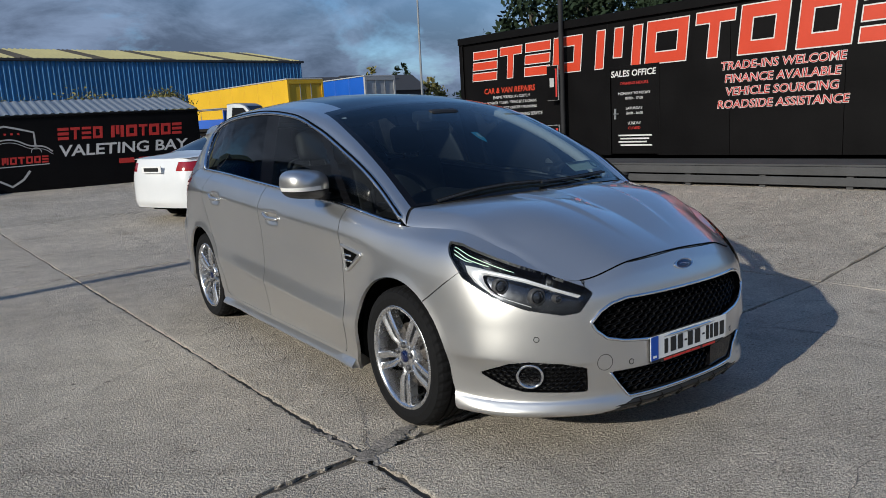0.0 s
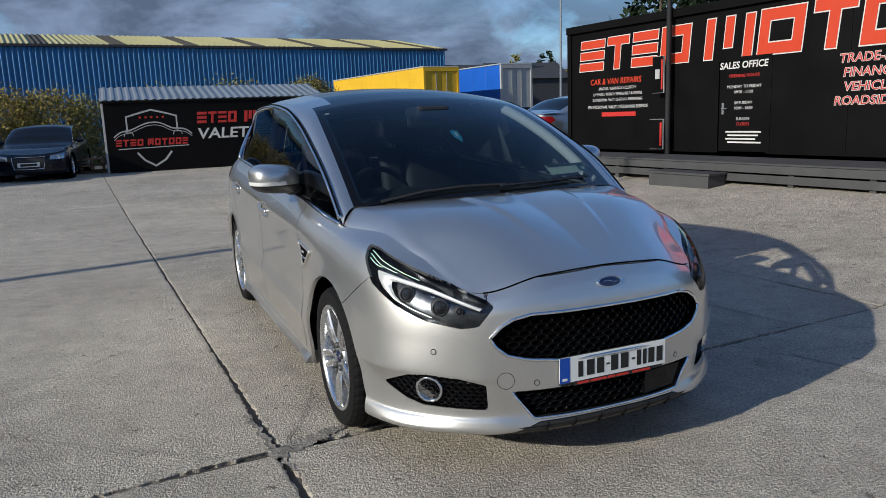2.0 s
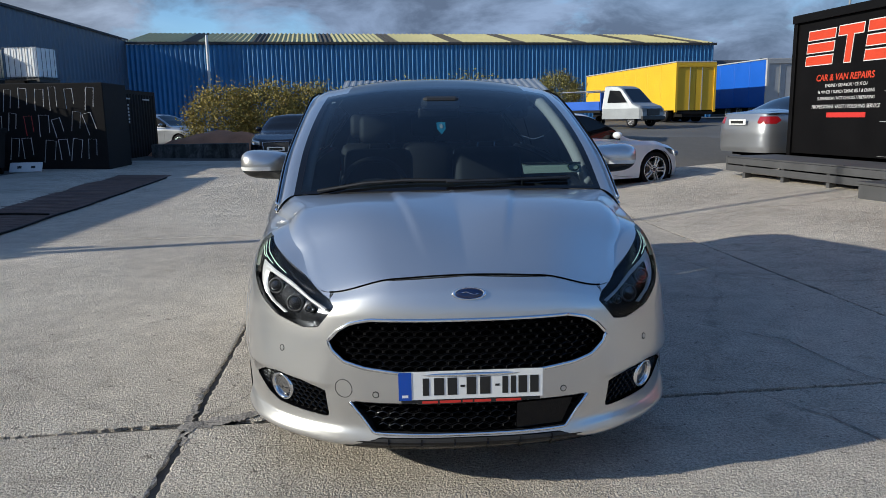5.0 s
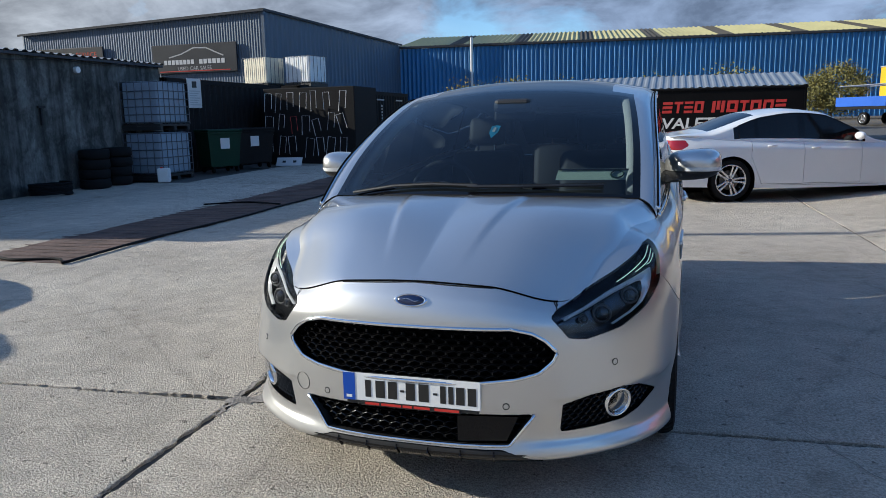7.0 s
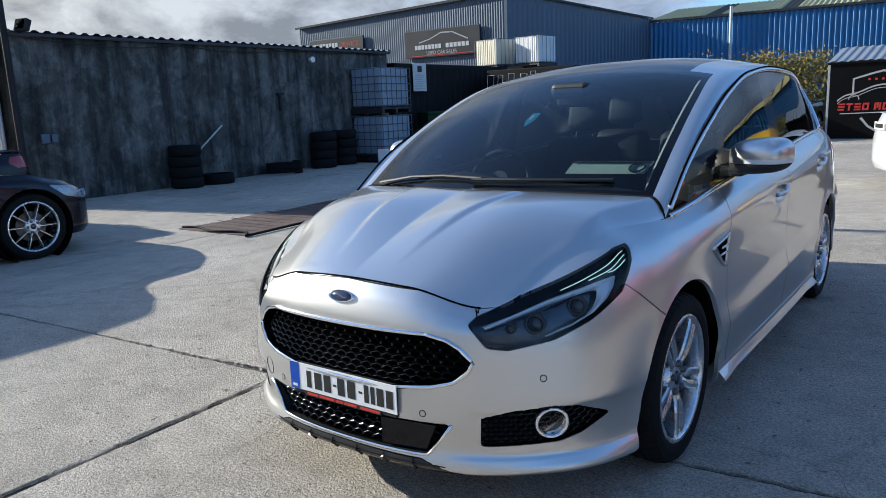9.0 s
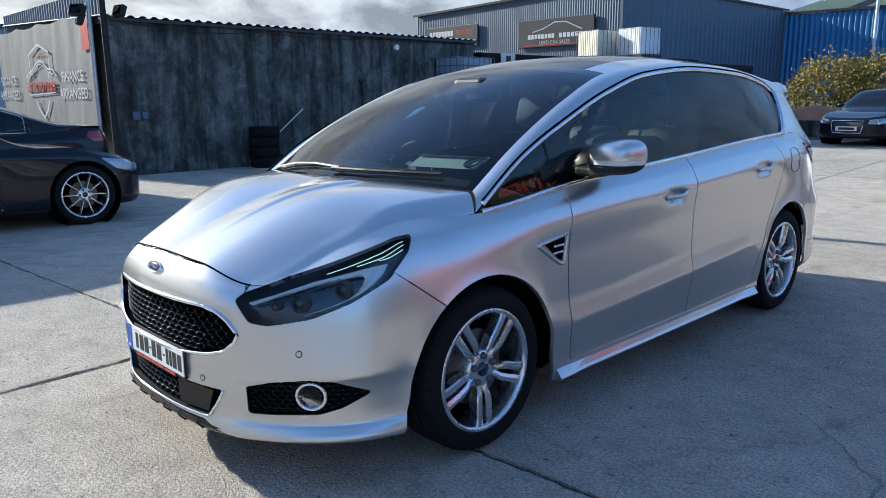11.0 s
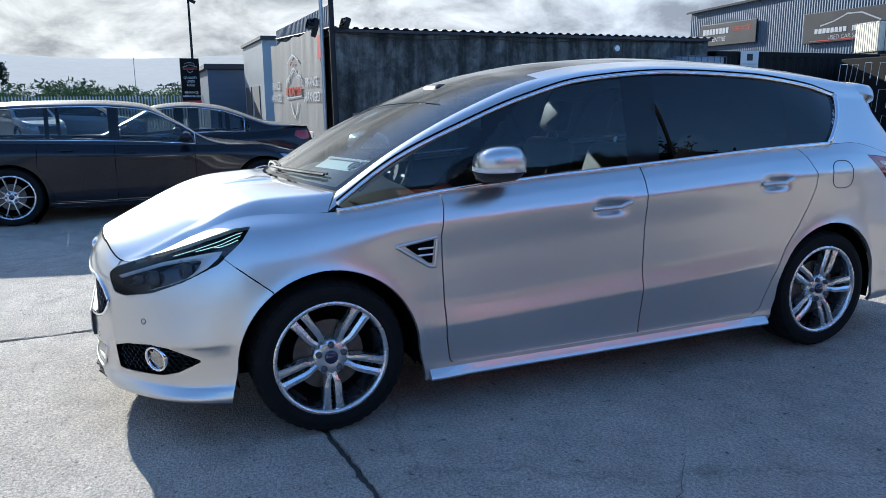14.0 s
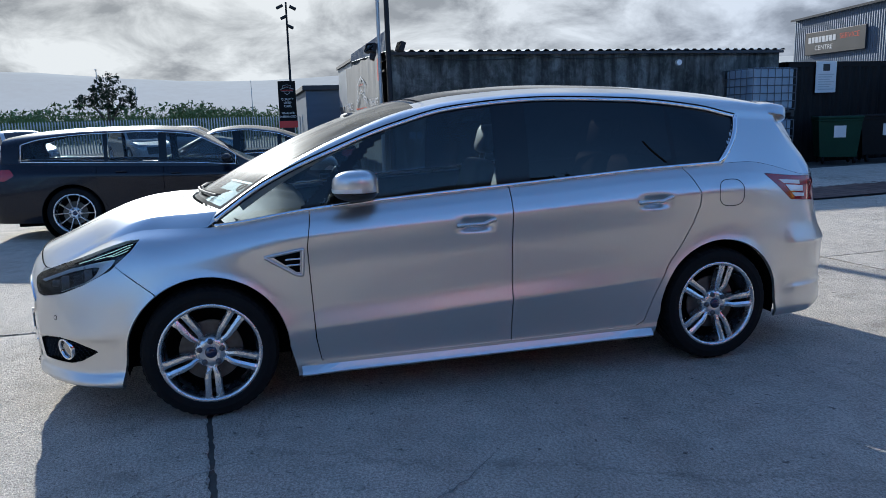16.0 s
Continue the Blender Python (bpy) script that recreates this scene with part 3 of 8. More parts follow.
def slab(c0, c1, r0, r1, seed):
    """One poured bay: a sheet that follows the ground, its rim uneven and chipped, with skirts down into the joint."""
    near = c0 < 3 and c1 > -6 and r0 < 4 and r1 > -8
    n, m = max(8, int((c1 - c0) * (38 if near else 9))), max(8, int((r1 - r0) * (38 if near else 9)))
    vv = []
    for i in range(n + 1):
        for j in range(m + 1):
            u, v = i / n, j / m
            x = c0 + (c1 - c0) * u
            y = r0 + (r1 - r0) * v
            y = joint_y(r0, x) * (1 - v) + joint_y(r1, x) * v
            x = joint_x(c0, y) * (1 - u) + joint_x(c1, y) * u
            if i in (0, n) or j in (0, m):
                broken = 1 + 1.3 * math.exp(-((x + 1.22) ** 2 + (y + 1.55) ** 2) / 0.45)
                edge = 0.005 * broken * (1 + 1.2 * max(0, noise.noise(Vector((x * 1.1, y * 1.1, 21)))))
                rough_ = [0.019 * (noise.noise(Vector((x * 2.3 + seed, y * 2.3, q))) + .7 * noise.noise(Vector((x * 9, y * 9 + seed, q + 3))) + .75 * noise.noise(Vector((x * 27, y * 27 + seed, q + 6)))) for q in (0, 5)]
                if i in (0, n):
                    x += (edge + abs(rough_[0]) * broken) * (1 if i == 0 else -1)
                if j in (0, m):
                    y += (edge + abs(rough_[1]) * broken) * (1 if j == 0 else -1)
            z = 0.004 * noise.noise(Vector((x * 0.9, y * 0.9, seed)))
            if i in (0, n) or j in (0, m):
                z -= 0.004
            vv.append((x, y, z))
    ff = grid_faces(n + 1, m + 1)
    k = len(vv)
    lie = height([p[0] for p in vv], [p[1] for p in vv])
    vv = [(p[0], p[1], p[2] + h) for p, h in zip(vv, lie)]
    ring = [i * (m + 1) for i in range(n + 1)] + [n * (m + 1) + j for j in range(1, m + 1)]
    ring += [i * (m + 1) + m for i in range(n - 1, -1, -1)] + [j for j in range(m - 1, 0, -1)]
    for a in ring:
        vv.append((vv[a][0], vv[a][1], vv[a][2] - 0.03))
    for q in range(len(ring)):
        a, b = ring[q], ring[(q + 1) % len(ring)]
        ff.append((a, k + q, k + (q + 1) % len(ring), b))
    piece("slab", vv, ff, CONCRETE, yard)


for a in range(len(COLS) - 1):
    for b in range(len(ROWS_Y) - 1):
        if a == 2 and b == 4:
            continue
        slab(COLS[a], COLS[a + 1], ROWS_Y[b], ROWS_Y[b + 1], 10 * a + b)
for b in range(len(ROWS_Y) - 1):
    slab(-9.2, -5.6, ROWS_Y[b], ROWS_Y[b + 1], 50 + b)
for b in range(1, 4):
    slab(-13.5, -9.2, ROWS_Y[b], ROWS_Y[b + 1], 70 + b)


def crack(pts, widths, mt, seed, label=""):
    """A ragged broken strip lying in the slab's surface."""
    P = [Vector((x, y, 0)) for x, y in pts]
    n = 46
    vv = []
    for i in range(n + 1):
        f = i / n * (len(P) - 1)
        k = min(int(f), len(P) - 2)
        c = P[k].lerp(P[k + 1], f - k)
        d = (P[k + 1] - P[k]).normalized()
        side = Vector((-d.y, d.x, 0))
        w = float(np.interp(i / n, np.linspace(0, 1, len(widths)), widths))
        c = c + side * (.03 * noise.noise(Vector((i * .35, seed, 0))) + .012 * noise.noise(Vector((i * 1.3, seed, 4))))
        for s_, q in ((1, 1), (0, 2), (-1, 3)):
            e = c + side * s_ * w * (.5 + .8 * abs(noise.noise(Vector((i * .7, seed, q * 3.1)))))
            vv.append((e.x, e.y, float(height(e.x, e.y)) + (.0052 if s_ else .0042)))
    piece("crack", vv, grid_faces(n + 1, 3, flip=True), mt, yard)


crack([(-1.27, -1.64), (-1.12, -1.57), (-.98, -1.50), (-.86, -1.47)], (.05, .075, .06, .01), SPALL, 1)
crack([(-1.30, -1.10), (-1.26, -1.35), (-1.24, -1.60), (-1.20, -1.82)], (.010, .02, .028, .01), SPALL, 2)
crack([(-1.22, -1.60), (-1.02, -1.22), (-.90, -.9)], (.006, .004, .002), SPALL, 4)
crack([(1.4, -1.2), (1.75, -1.9), (1.9, -2.6), (2.3, -3.2)], (.002, .006, .005, .002), SPALL, 5)
crack([(1.7, -.2), (2.1, -.6), (2.2, -1.3), (2.6, -1.7)], (.002, .007, .004, .002), SPALL, 6)
crack([(-.4, -3.2), (.3, -3.0), (.9, -3.3), (1.7, -3.1)], (.002, .004, .004, .001), SPALL, 7)

# ---- car body surfaces ----
class Shell:
    """The lower body of a car: a plan outline from the nose's middle round one side to the tail's middle, and side profiles
    (inset, height) at some stations of it. Seen as a sheet with coordinates (a: length along the outline, z: height)."""

    def __init__(self, out, stations, n, m, shape=None):
        out = np.array(out, float)
        s = np.r_[0, np.cumsum(np.linalg.norm(np.diff(out, axis=0), axis=1))]
        d = spline(s, out, np.linspace(0, s[-1], 3000), d0=np.array([1.0, 0]), d1=np.array([-1.0, 0]))
        arc = np.r_[0, np.cumsum(np.linalg.norm(np.diff(d, axis=0), axis=1))]
        self.d, self.arc = d, arc
        self.a = np.linspace(0, arc[-1], n)
        P = np.stack([np.interp(self.a, arc, d[:, k]) for k in (0, 1)], -1)
        T = np.gradient(P, self.a, axis=0)
        T /= np.linalg.norm(T, axis=1)[:, None]
        T[0], T[-1] = (1, 0), (-1, 0)
        N = np.stack([-T[:, 1], T[:, 0]], -1)
        at = [self.arc_of(x, y) for (x, y), _ in stations]
        rows = np.array([p for _, p in stations], float)
        at = [-at[1]] + at + [2 * arc[-1] - at[-2]]
        prof = pchip(at, np.concatenate([rows[1:2], rows, rows[-2:-1]]), self.a)
        G = np.zeros((n, m, 3))
        for i in range(n):
            c = np.r_[0, np.cumsum(np.linalg.norm(np.diff(prof[i], axis=0), axis=1))]
            q = pchip(c, prof[i], np.linspace(0, c[-1], m))
            G[i, :, 0] = P[i, 0] + N[i, 0] * q[:, 0]
            G[i, :, 1] = P[i, 1] + N[i, 1] * q[:, 0]
            G[i, :, 2] = q[:, 1]
        G[0, :, 0] = G[-1, :, 0] = 0
        nr = np.cross(np.gradient(G, axis=0), np.gradient(G, axis=1))
        nr = nr / np.linalg.norm(nr, axis=2)[..., None]
        if shape is not None:
            push = shape(G[..., 0], G[..., 1], G[..., 2])
            push[:, -1] = 0
            G = G + nr * push[..., None]
            G[0, :, 0] = G[-1, :, 0] = 0
            nr = np.cross(np.gradient(G, axis=0), np.gradient(G, axis=1))
            nr = nr / np.linalg.norm(nr, axis=2)[..., None]
        self.G, self.n, self.m, self.N = G, n, m, nr
        self.uv = np.stack([np.repeat(self.a[:, None], m, 1), G[..., 2]], -1)
        self.fixed = np.zeros((n, m), bool)
        self.V = G.copy()
        self.owner = np.full((n - 1, m - 1), "body", object)

    def arc_of(self, x, y):
        return float(self.arc[np.argmin((self.d[:, 0] - x) ** 2 + (self.d[:, 1] - y) ** 2)])

    def side(self, y):
        """The arc length at which the flank stands at y."""
        k = (self.d[:, 0] > 0.55 * self.d[:, 0].max())
        return float(np.interp(y, self.d[k, 1], self.arc[k]))

    def front(self, x):
        k = self.d[:, 1] < -0.5 * self.d[:, 1].max()
        return float(np.interp(x, self.d[k, 0], self.arc[k]))

    def at(self, a, z, off=0.0, sign=1):
        s = np.sign(a) if a < 0 else 1
        f = np.clip(abs(a) / self.a[-1] * (self.n - 1), 0, self.n - 1.001)
        i = int(f)
        w = f - i
        p, q = np.zeros(3), np.zeros(3)
        for k, ww in ((i, 1 - w), (i + 1, w)):
            g = np.interp(z, self.G[k, :, 2], np.arange(self.m))
            j = min(int(g), self.m - 2)
            t = g - j
            p += ww * ((1 - t) * self.G[k, j] + t * self.G[k, j + 1])
            q += ww * ((1 - t) * self.N[k, j] + t * self.N[k, j + 1])
        p += off * q / np.linalg.norm(q)
        return Vector((p[0] * sign * s, p[1], p[2]))

    def normal(self, a, z, sign=1):
        return (self.at(a, z, 0.01, sign) - self.at(a, z, 0.0, sign)).normalized()

    def cut(self, name, poly):
        """Gives the cells inside a polygon in (a, z) to a region; the nodes on its border are drawn onto the polygon's edge."""
        poly = np.array(poly, float)
        A, B = poly, np.roll(poly, -1, axis=0)
        mid = (self.uv[:-1, :-1] + self.uv[1:, :-1] + self.uv[:-1, 1:] + self.uv[1:, 1:]) / 4
        x, y = mid[..., 0], mid[..., 1]
        inside = np.zeros(x.shape, bool)
        for (ax, ay), (bx, by) in zip(A, B):
            if ay != by:
                inside ^= ((ay > y) != (by > y)) & (x < (bx - ax) * (y - ay) / (by - ay) + ax)
        touch_in, touch_out = np.zeros((self.n, self.m), bool), np.zeros((self.n, self.m), bool)
        for di in (0, 1):
            for dj in (0, 1):
                touch_in[di:self.n - 1 + di, dj:self.m - 1 + dj] |= inside
                touch_out[di:self.n - 1 + di, dj:self.m - 1 + dj] |= ~inside
        for i, j in zip(*np.where(touch_in & touch_out & ~self.fixed)):
            p = self.uv[i, j]
            ab = B - A
            t = np.clip(((p - A) * ab).sum(1) / np.maximum((ab**2).sum(1), 1e-12), 0, 1)
            near = A + t[:, None] * ab
            d = np.linalg.norm(near - p, axis=1)
            q = near[d.argmin()]
            if d.min() < 0.02:
                self.uv[i, j] = (q[0] if 0 < i < self.n - 1 else p[0], q[1])
                if 0 < j < self.m - 1:
                    self.V[i, j] = self.at(*self.uv[i, j])
                    if i in (0, self.n - 1):
                        self.V[i, j, 0] = 0
                    self.fixed[i, j] = True
        self.owner[inside & (self.owner == "body")] = name

    def region(self, name, sign=1, both=False):
        keep = self.owner == name
        v = self.V.reshape(-1, 3)
        f = grid_faces(self.n, self.m, keep)
        vs, fs = compact(list(v), f)
        vs = [np.array(p) for p in vs]
        if both:
            k = len(vs)
            mirror = {}
            out = list(vs)
            for i, p in enumerate(vs):
                if abs(p[0]) < 1e-6:
                    mirror[i] = i
                else:
                    mirror[i] = len(out)
                    out.append(p * (-1, 1, 1))
            fs = fs + [tuple(mirror[i] for i in f[::-1]) for f in fs]
            return out, fs
        if sign < 0:
            return [p * (-1, 1, 1) for p in vs], [f[::-1] for f in fs]
        return vs, fs


def edges_of(fs):
    count = {}
    for f in fs:
        for a, b in zip(f, f[1:] + f[:1]):
            count[(a, b)] = count.get((a, b), 0) + 1
    return [e for e in count if (e[1], e[0]) not in count]


def vertex_normals(vs, fs):
    v = np.array(vs, float)
    n = np.zeros_like(v)
    q = np.array([f if len(f) == 4 else (*f, f[-1]) for f in fs])
    c = np.cross(v[q[:, 2]] - v[q[:, 0]], v[q[:, 3]] - v[q[:, 1]])
    for k in range(4):
        np.add.at(n, q[:, k], c)
    return n / np.maximum(np.linalg.norm(n, axis=1), 1e-12)[:, None]


def panel(vs, fs, gap=0.0028, depth=0.016, tight=None):
    """A sheet-metal panel: drawn in a little at its rim, which turns inwards."""
    v = np.array(vs, float)
    n = vertex_normals(vs, fs)
    rim = edges_of(fs)
    inward = np.zeros_like(v)
    where = {k for e in rim for k in e}
    for f in fs:
        hit = [k for k in f if k in where]
        if hit:
            c = (v[f[0]] + v[f[1]] + v[f[2]] + v[f[-1]]) / 4
            for k in hit:
                inward[k] += c - v[k]
    for k in where:
        if tight is not None and tight(v[k]):
            continue
        d = inward[k] / max(np.linalg.norm(inward[k]), 1e-9)
        v[k] = v[k] + d * gap
    out, base = list(v), {}
    for k in where:
        base[k] = len(out)
        out.append(v[k])
    low = {}
    for k in where:
        low[k] = len(out)
        out.append(v[k] - n[k] * depth)
    skirt = [(base[b], base[a], low[a], low[b]) for a, b in rim]
    return out, list(fs) + skirt


def sunk(vs, fs, depth):
    """A recess: the sheet pushed in by depth. Returns floor (verts, faces) and the wall from the rim down to it."""
    v = np.array(vs, float)
    n = vertex_normals(vs, fs)
    floor = v - n * depth
    rim = edges_of(fs)
    wv, wf = [], []
    for a, b in rim:
        k = len(wv)
        wv += [v[a], v[b], floor[b], floor[a]]
        wf.append((k, k + 1, k + 2, k + 3))
    return (list(floor), list(fs)), (wv, wf)


def mirrored(vs, fs, sign):
    return (vs, fs) if sign > 0 else ([(-p[0], p[1], p[2]) for p in vs], [f[::-1] for f in fs])


class Cabin:
    """The upper body: sections across the car at knots of C (middle), E (roof edge), W (window top); the belt is the shell's top line."""

    def __init__(self, shell, C, E, W, yb, n=150, cells=(22, 7, 16), w_pow=2.3):
        k = np.arange(len(C))
        q = np.linspace(0, len(C) - 1, n)
        self.q = q
        self.C, self.E, self.W = (pchip(k, np.array(t, float), q) for t in (C, E, W))
        B = shell.G[:, -1]
        side = (B[:, 0] > 0.5) & (np.arange(len(B)) > 10)
        y = pchip(k, np.array(yb, float)[:, None], q)[:, 0]
        rows = np.where(side)[0]
        yy = B[rows, 1]
        order = np.argsort(yy)
        self.B = np.stack([np.interp(y, yy[order], B[rows][order, c]) for c in range(3)], -1)
        self.cells = cells
        g = []
        c1, c2, c3 = cells
        for i in range(n):
            c, e, w_, b = self.C[i], self.E[i], self.W[i], self.B[i]
            row = []
            for t in np.linspace(0, 1, c1 + 1):
                row.append((e[0] * t, c[0] + (e[1] - c[0]) * t**2, c[1] + (e[2] - c[1]) * t**w_pow))
            ctrl = np.array((e[0] + 0.72 * (w_[0] - e[0]), (e[1] + w_[1]) / 2, e[2] - 0.22 * (e[2] - w_[2])))
            for t in np.linspace(0, 1, c2 + 1)[1:]:
                row.append(tuple((1 - t) ** 2 * np.array(e) + 2 * t * (1 - t) * ctrl + t * t * np.array(w_)))
            for t in np.linspace(0, 1, c3 + 1)[1:]:
                p = (1 - t) * np.array(w_) + t * b
                p[0] += 0.022 * t * (1 - t) * min(1.0, (w_[2] - b[2]) / 0.3)
                row.append(tuple(p))
            g.append(row)
        self.G = np.array(g)
        self.n, self.m = n, self.G.shape[1]

    def sheet(self, keep, sign=1, both=False):
        f = grid_faces(self.n, self.m, keep)
        # sections run from the middle outwards, so faces are turned to look outwards
        vs, fs = compact(list(self.G.reshape(-1, 3)), [t[::-1] for t in f])
        if both:
            mirror, out = {}, [np.array(p) for p in vs]
            for i, p in enumerate(vs):
                if abs(p[0]) < 1e-6:
                    mirror[i] = i
                else:
                    mirror[i] = len(out)
                    out.append(np.array(p) * (-1, 1, 1))
            return out, fs + [tuple(mirror[i] for i in t[::-1]) for t in fs]
        return mirrored(vs, fs, sign)

    def cell(self):
        g = self.G
        return (g[:-1, :-1] + g[1:, :-1] + g[:-1, 1:] + g[1:, 1:]) / 4

# ---- wheels ----
WHEELS = {}


def wheel_meshes(kind, r_rim=0.256, r_tyre=0.335, width=0.225, spokes=5, paired=True, spoke_mat=None, spoke_w=0.026):
    k = r_rim
    t = [(k - .004, .0), (k + .010, .009), (k + .4 * (r_tyre - k), .013), (r_tyre - .02, .006), (r_tyre - .006, -.012), (r_tyre - .001, -.03)]
    for g in (-.06, -.10, -.14):
        t += [(r_tyre, g + .006), (r_tyre - .008, g + .004), (r_tyre - .008, g - .004), (r_tyre, g - .006)]
    t += [(r_tyre - .001, -width + .035), (r_tyre - .006, -width + .012), (r_tyre - .02, -width - .004), (k + .01, -width - .006), (k - .01, -width)]
    tv, tf = lathe(t, 132)
    # cross cuts in the tread's shoulders
    for i in range(132):
        if i % 3 == 0:
            for q in (4, 5):
                x, y, z = tv[i * len(t) + q]
                tv[i * len(t) + q] = (x, y * .986, z * .986)
    tyre = mesh_of("tyre", tv, tf, RUBBER, False)
    barrel = [(k + .003, .002), (k - .002, .007), (k - .014, .005), (k - .019, -.012), (k - .024, -.05), (k - .032, -.12), (k - .02, -.20), (k - .03, -.21)]
    rim = mesh_of("wheel", *lathe(barrel, 64), RIM, True)
    inner = mesh_of("brake_disc", *lathe([(.04, -.07), (.155, -.07), (.155, -.082), (.04, -.082)], 40), DISC)
    # Added closed black disc stands in for the shaded depth behind the spokes.
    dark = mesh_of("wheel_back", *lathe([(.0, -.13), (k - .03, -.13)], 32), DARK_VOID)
    sp = []
    if kind == "alloy":
        # twin-bar spoke: a neck at the hub, two bars with a long slot between them, closed again at the rim
        rs = np.array([.038, .066, .080, .092, .108, .130, .165, .200, .222, k - .021, k - .015, k - .004])
        outer = np.array([.030, .027, .026, .030, .037, .041, .0425, .044, .048, .053, .057, .061])
        inner_ = np.array([.0, .0, .0, .002, .007, .0085, .009, .0095, .0098, .008, .0, .0])
        lift = np.array([-.022, -.019, -.015, -.011, -.007, -.004, -.002, -.001, -.001, -.002, -.003, -.005])
        nq = len(rs)
        for b in (-1, 1):
            vs, fs = [], []
            for q, r in enumerate(rs):
                o, i_ = outer[q], inner_[q]
                w = o - i_
                for y, dx in ((o, -.05), (o, -.009), (o - .14 * w, -.001), (i_ + .42 * w, 0), (i_ + .02 * w, -.007), (i_, -.010), (i_, -.04)):
                    vs.append((lift[q] + dx, b * y, r))
            for q in range(nq - 1):
                for e in range(6):
                    fc = (q * 7 + e, q * 7 + e + 1, q * 7 + e + 8, q * 7 + e + 7)
                    fs.append(fc if b < 0 else fc[::-1])
            sp.append(mesh_of("spoke", vs, fs, RIM))
    bars = () if kind == "alloy" else ((-1, 1) if paired else (0,))
    for b in bars:
        vs, fs = [], []
        rs = np.linspace(.042, k - .012, 8)
        for q, r in enumerate(rs):
            f = q / 7
            off = b * (.0165 + .021 * f)
            w = spoke_w * (0.66 - .20 * math.sin(math.pi * f) + .06 * f) if paired else spoke_w * (1.0 - 0.35 * f)
            xf = -.016 + .013 * math.sin(f * math.pi * 0.5) + (-.004 if q == 7 else 0)
            for dy, dx in ((-w, -.05), (-w, -.008), (-w * .5, 0), (w * .5, 0), (w, -.008), (w, -.05)):
                vs.append((xf + dx, off + dy, r))
        for q in range(7):
            for e in range(5):
                fs.append((q * 6 + e, q * 6 + e + 1, q * 6 + e + 7, q * 6 + e + 6))
        sp.append(mesh_of("spoke", vs, fs, spoke_mat or RIM))
    hub = mesh_of("wheel_hub", *lathe([(.0, -.022), (.030, -.020), (.045, -.017), (.070, -.020), (.080, -.030), (.084, -.07)], 32), RIM, True)
    cap = mesh_of("centre_cap", *lathe([(.0, -.008), (.022, -.009), (.028, -.013), (.03, -.022)], 24), BADGE_BLUE, True)
    nut = mesh_of("wheel_nut", *lathe([(.0, .004), (.008, .003), (.0125, .0), (.0145, -.006), (.0145, -.02)], 12), RIM_DARK, True)
    WHEELS[kind] = (tyre, rim, inner, dark, sp, hub, cap, nut, spokes)


def add_wheel(kind, parent, m, turn=0.0):
    """A wheel whose outer face looks along its own x."""
    tyre, rim, inner, dark, sp, hub, cap, nut, spokes = WHEELS[kind]
    w = new("wheel", rim)
    w.parent = parent
    w.matrix_basis = m @ Matrix.Rotation(turn, 4, "X")
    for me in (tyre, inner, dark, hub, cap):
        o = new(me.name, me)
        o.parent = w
    for i in range(spokes):
        for s in sp:
            o = new("spoke", s)
            o.parent = w
            o.matrix_basis = Matrix.Rotation(2 * math.pi * i / spokes + math.pi, 4, "X")
    for i in range(5):
        o = new("wheel_nut", nut)
        o.parent = w
        a = 2 * math.pi * (i + .5) / 5 + math.pi
        o.matrix_basis = Matrix.Translation((-.007, .057 * math.sin(a), .057 * math.cos(a)))
    return w


wheel_meshes("alloy", 0.250)
wheel_meshes("double_spoke", 0.25, 0.335, 0.225, 5, True, None, 0.03)
wheel_meshes("thin_spoke", 0.262, 0.345, 0.225, 10, False, RIM, 0.009)
wheel_meshes("plain", 0.21, 0.315, 0.205, 7, False, RIM, 0.022)

# ---- the silver people carrier ----
OUTLINE = [(0, -2.385), (0.26, -2.37), (0.51, -2.295), (0.70, -2.155), (0.845, -1.955), (0.905, -1.70), (0.92, -1.42), (0.932, -1.0), (0.942, -0.3),
           (0.946, 0.4), (0.942, 1.0), (0.93, 1.5), (0.90, 1.85), (0.84, 2.13), (0.68, 2.31), (0.42, 2.40), (0, 2.43)]
NOSE = [(.06, .185), (.01, .225), (.02, .30), (.01, .42), (.012, .50), (.015, .60), (.018, .69), (.045, .77), (.085, .828)]
NOSE_SIDE = [(.07, .18), (.012, .215), (.03, .27), (.015, .38), (.01, .48), (.012, .58), (.022, .68), (.04, .72), (.075, .758)]
CORNER = [(.06, .18), (.0, .215), (.03, .26), (.02, .36), (.0, .46), (.01, .58), (.03, .70), (.08, .805), (.19, .872)]
FENDER = [(.03, .19), (.0, .22), (.012, .30), (.008, .40), (.0, .50), (.005, .62), (.025, .76), (.09, .895), (.19, .946)]
PILLAR_FOOT = [(.02, .18), (.005, .25), (.005, .35), (.0, .45), (.0, .55), (.008, .68), (.02, .80), (.06, .90), (.112, .953)]
DOOR_FRONT = [(.035, .17), (.02, .235), (.022, .25), (.004, .42), (.018, .55), (.018, .72), (.008, .88), (.03, .955), (.086, 1.015)]
DOOR_MID = [(.035, .19), (.02, .24), (.024, .26), (.004, .475), (.018, .60), (.018, .78), (.008, .94), (.035, 1.02), (.089, 1.09)]
DOOR_REAR = [(.03, .20), (.015, .25), (.02, .27), (.008, .52), (.012, .66), (.012, .82), (.006, .985), (.04, 1.08), (.10, 1.145)]
HAUNCH = [(.03, .22), (.01, .27), (.01, .38), (.0, .52), (.0, .66), (.006, .82), (.012, .99), (.05, 1.09), (.11, 1.155)]
TAIL_CORNER = [(.03, .22), (.0, .28), (.01, .38), (.0, .52), (.0, .64), (.03, .78), (.05, .92), (.06, 1.02), (.075, 1.06)]
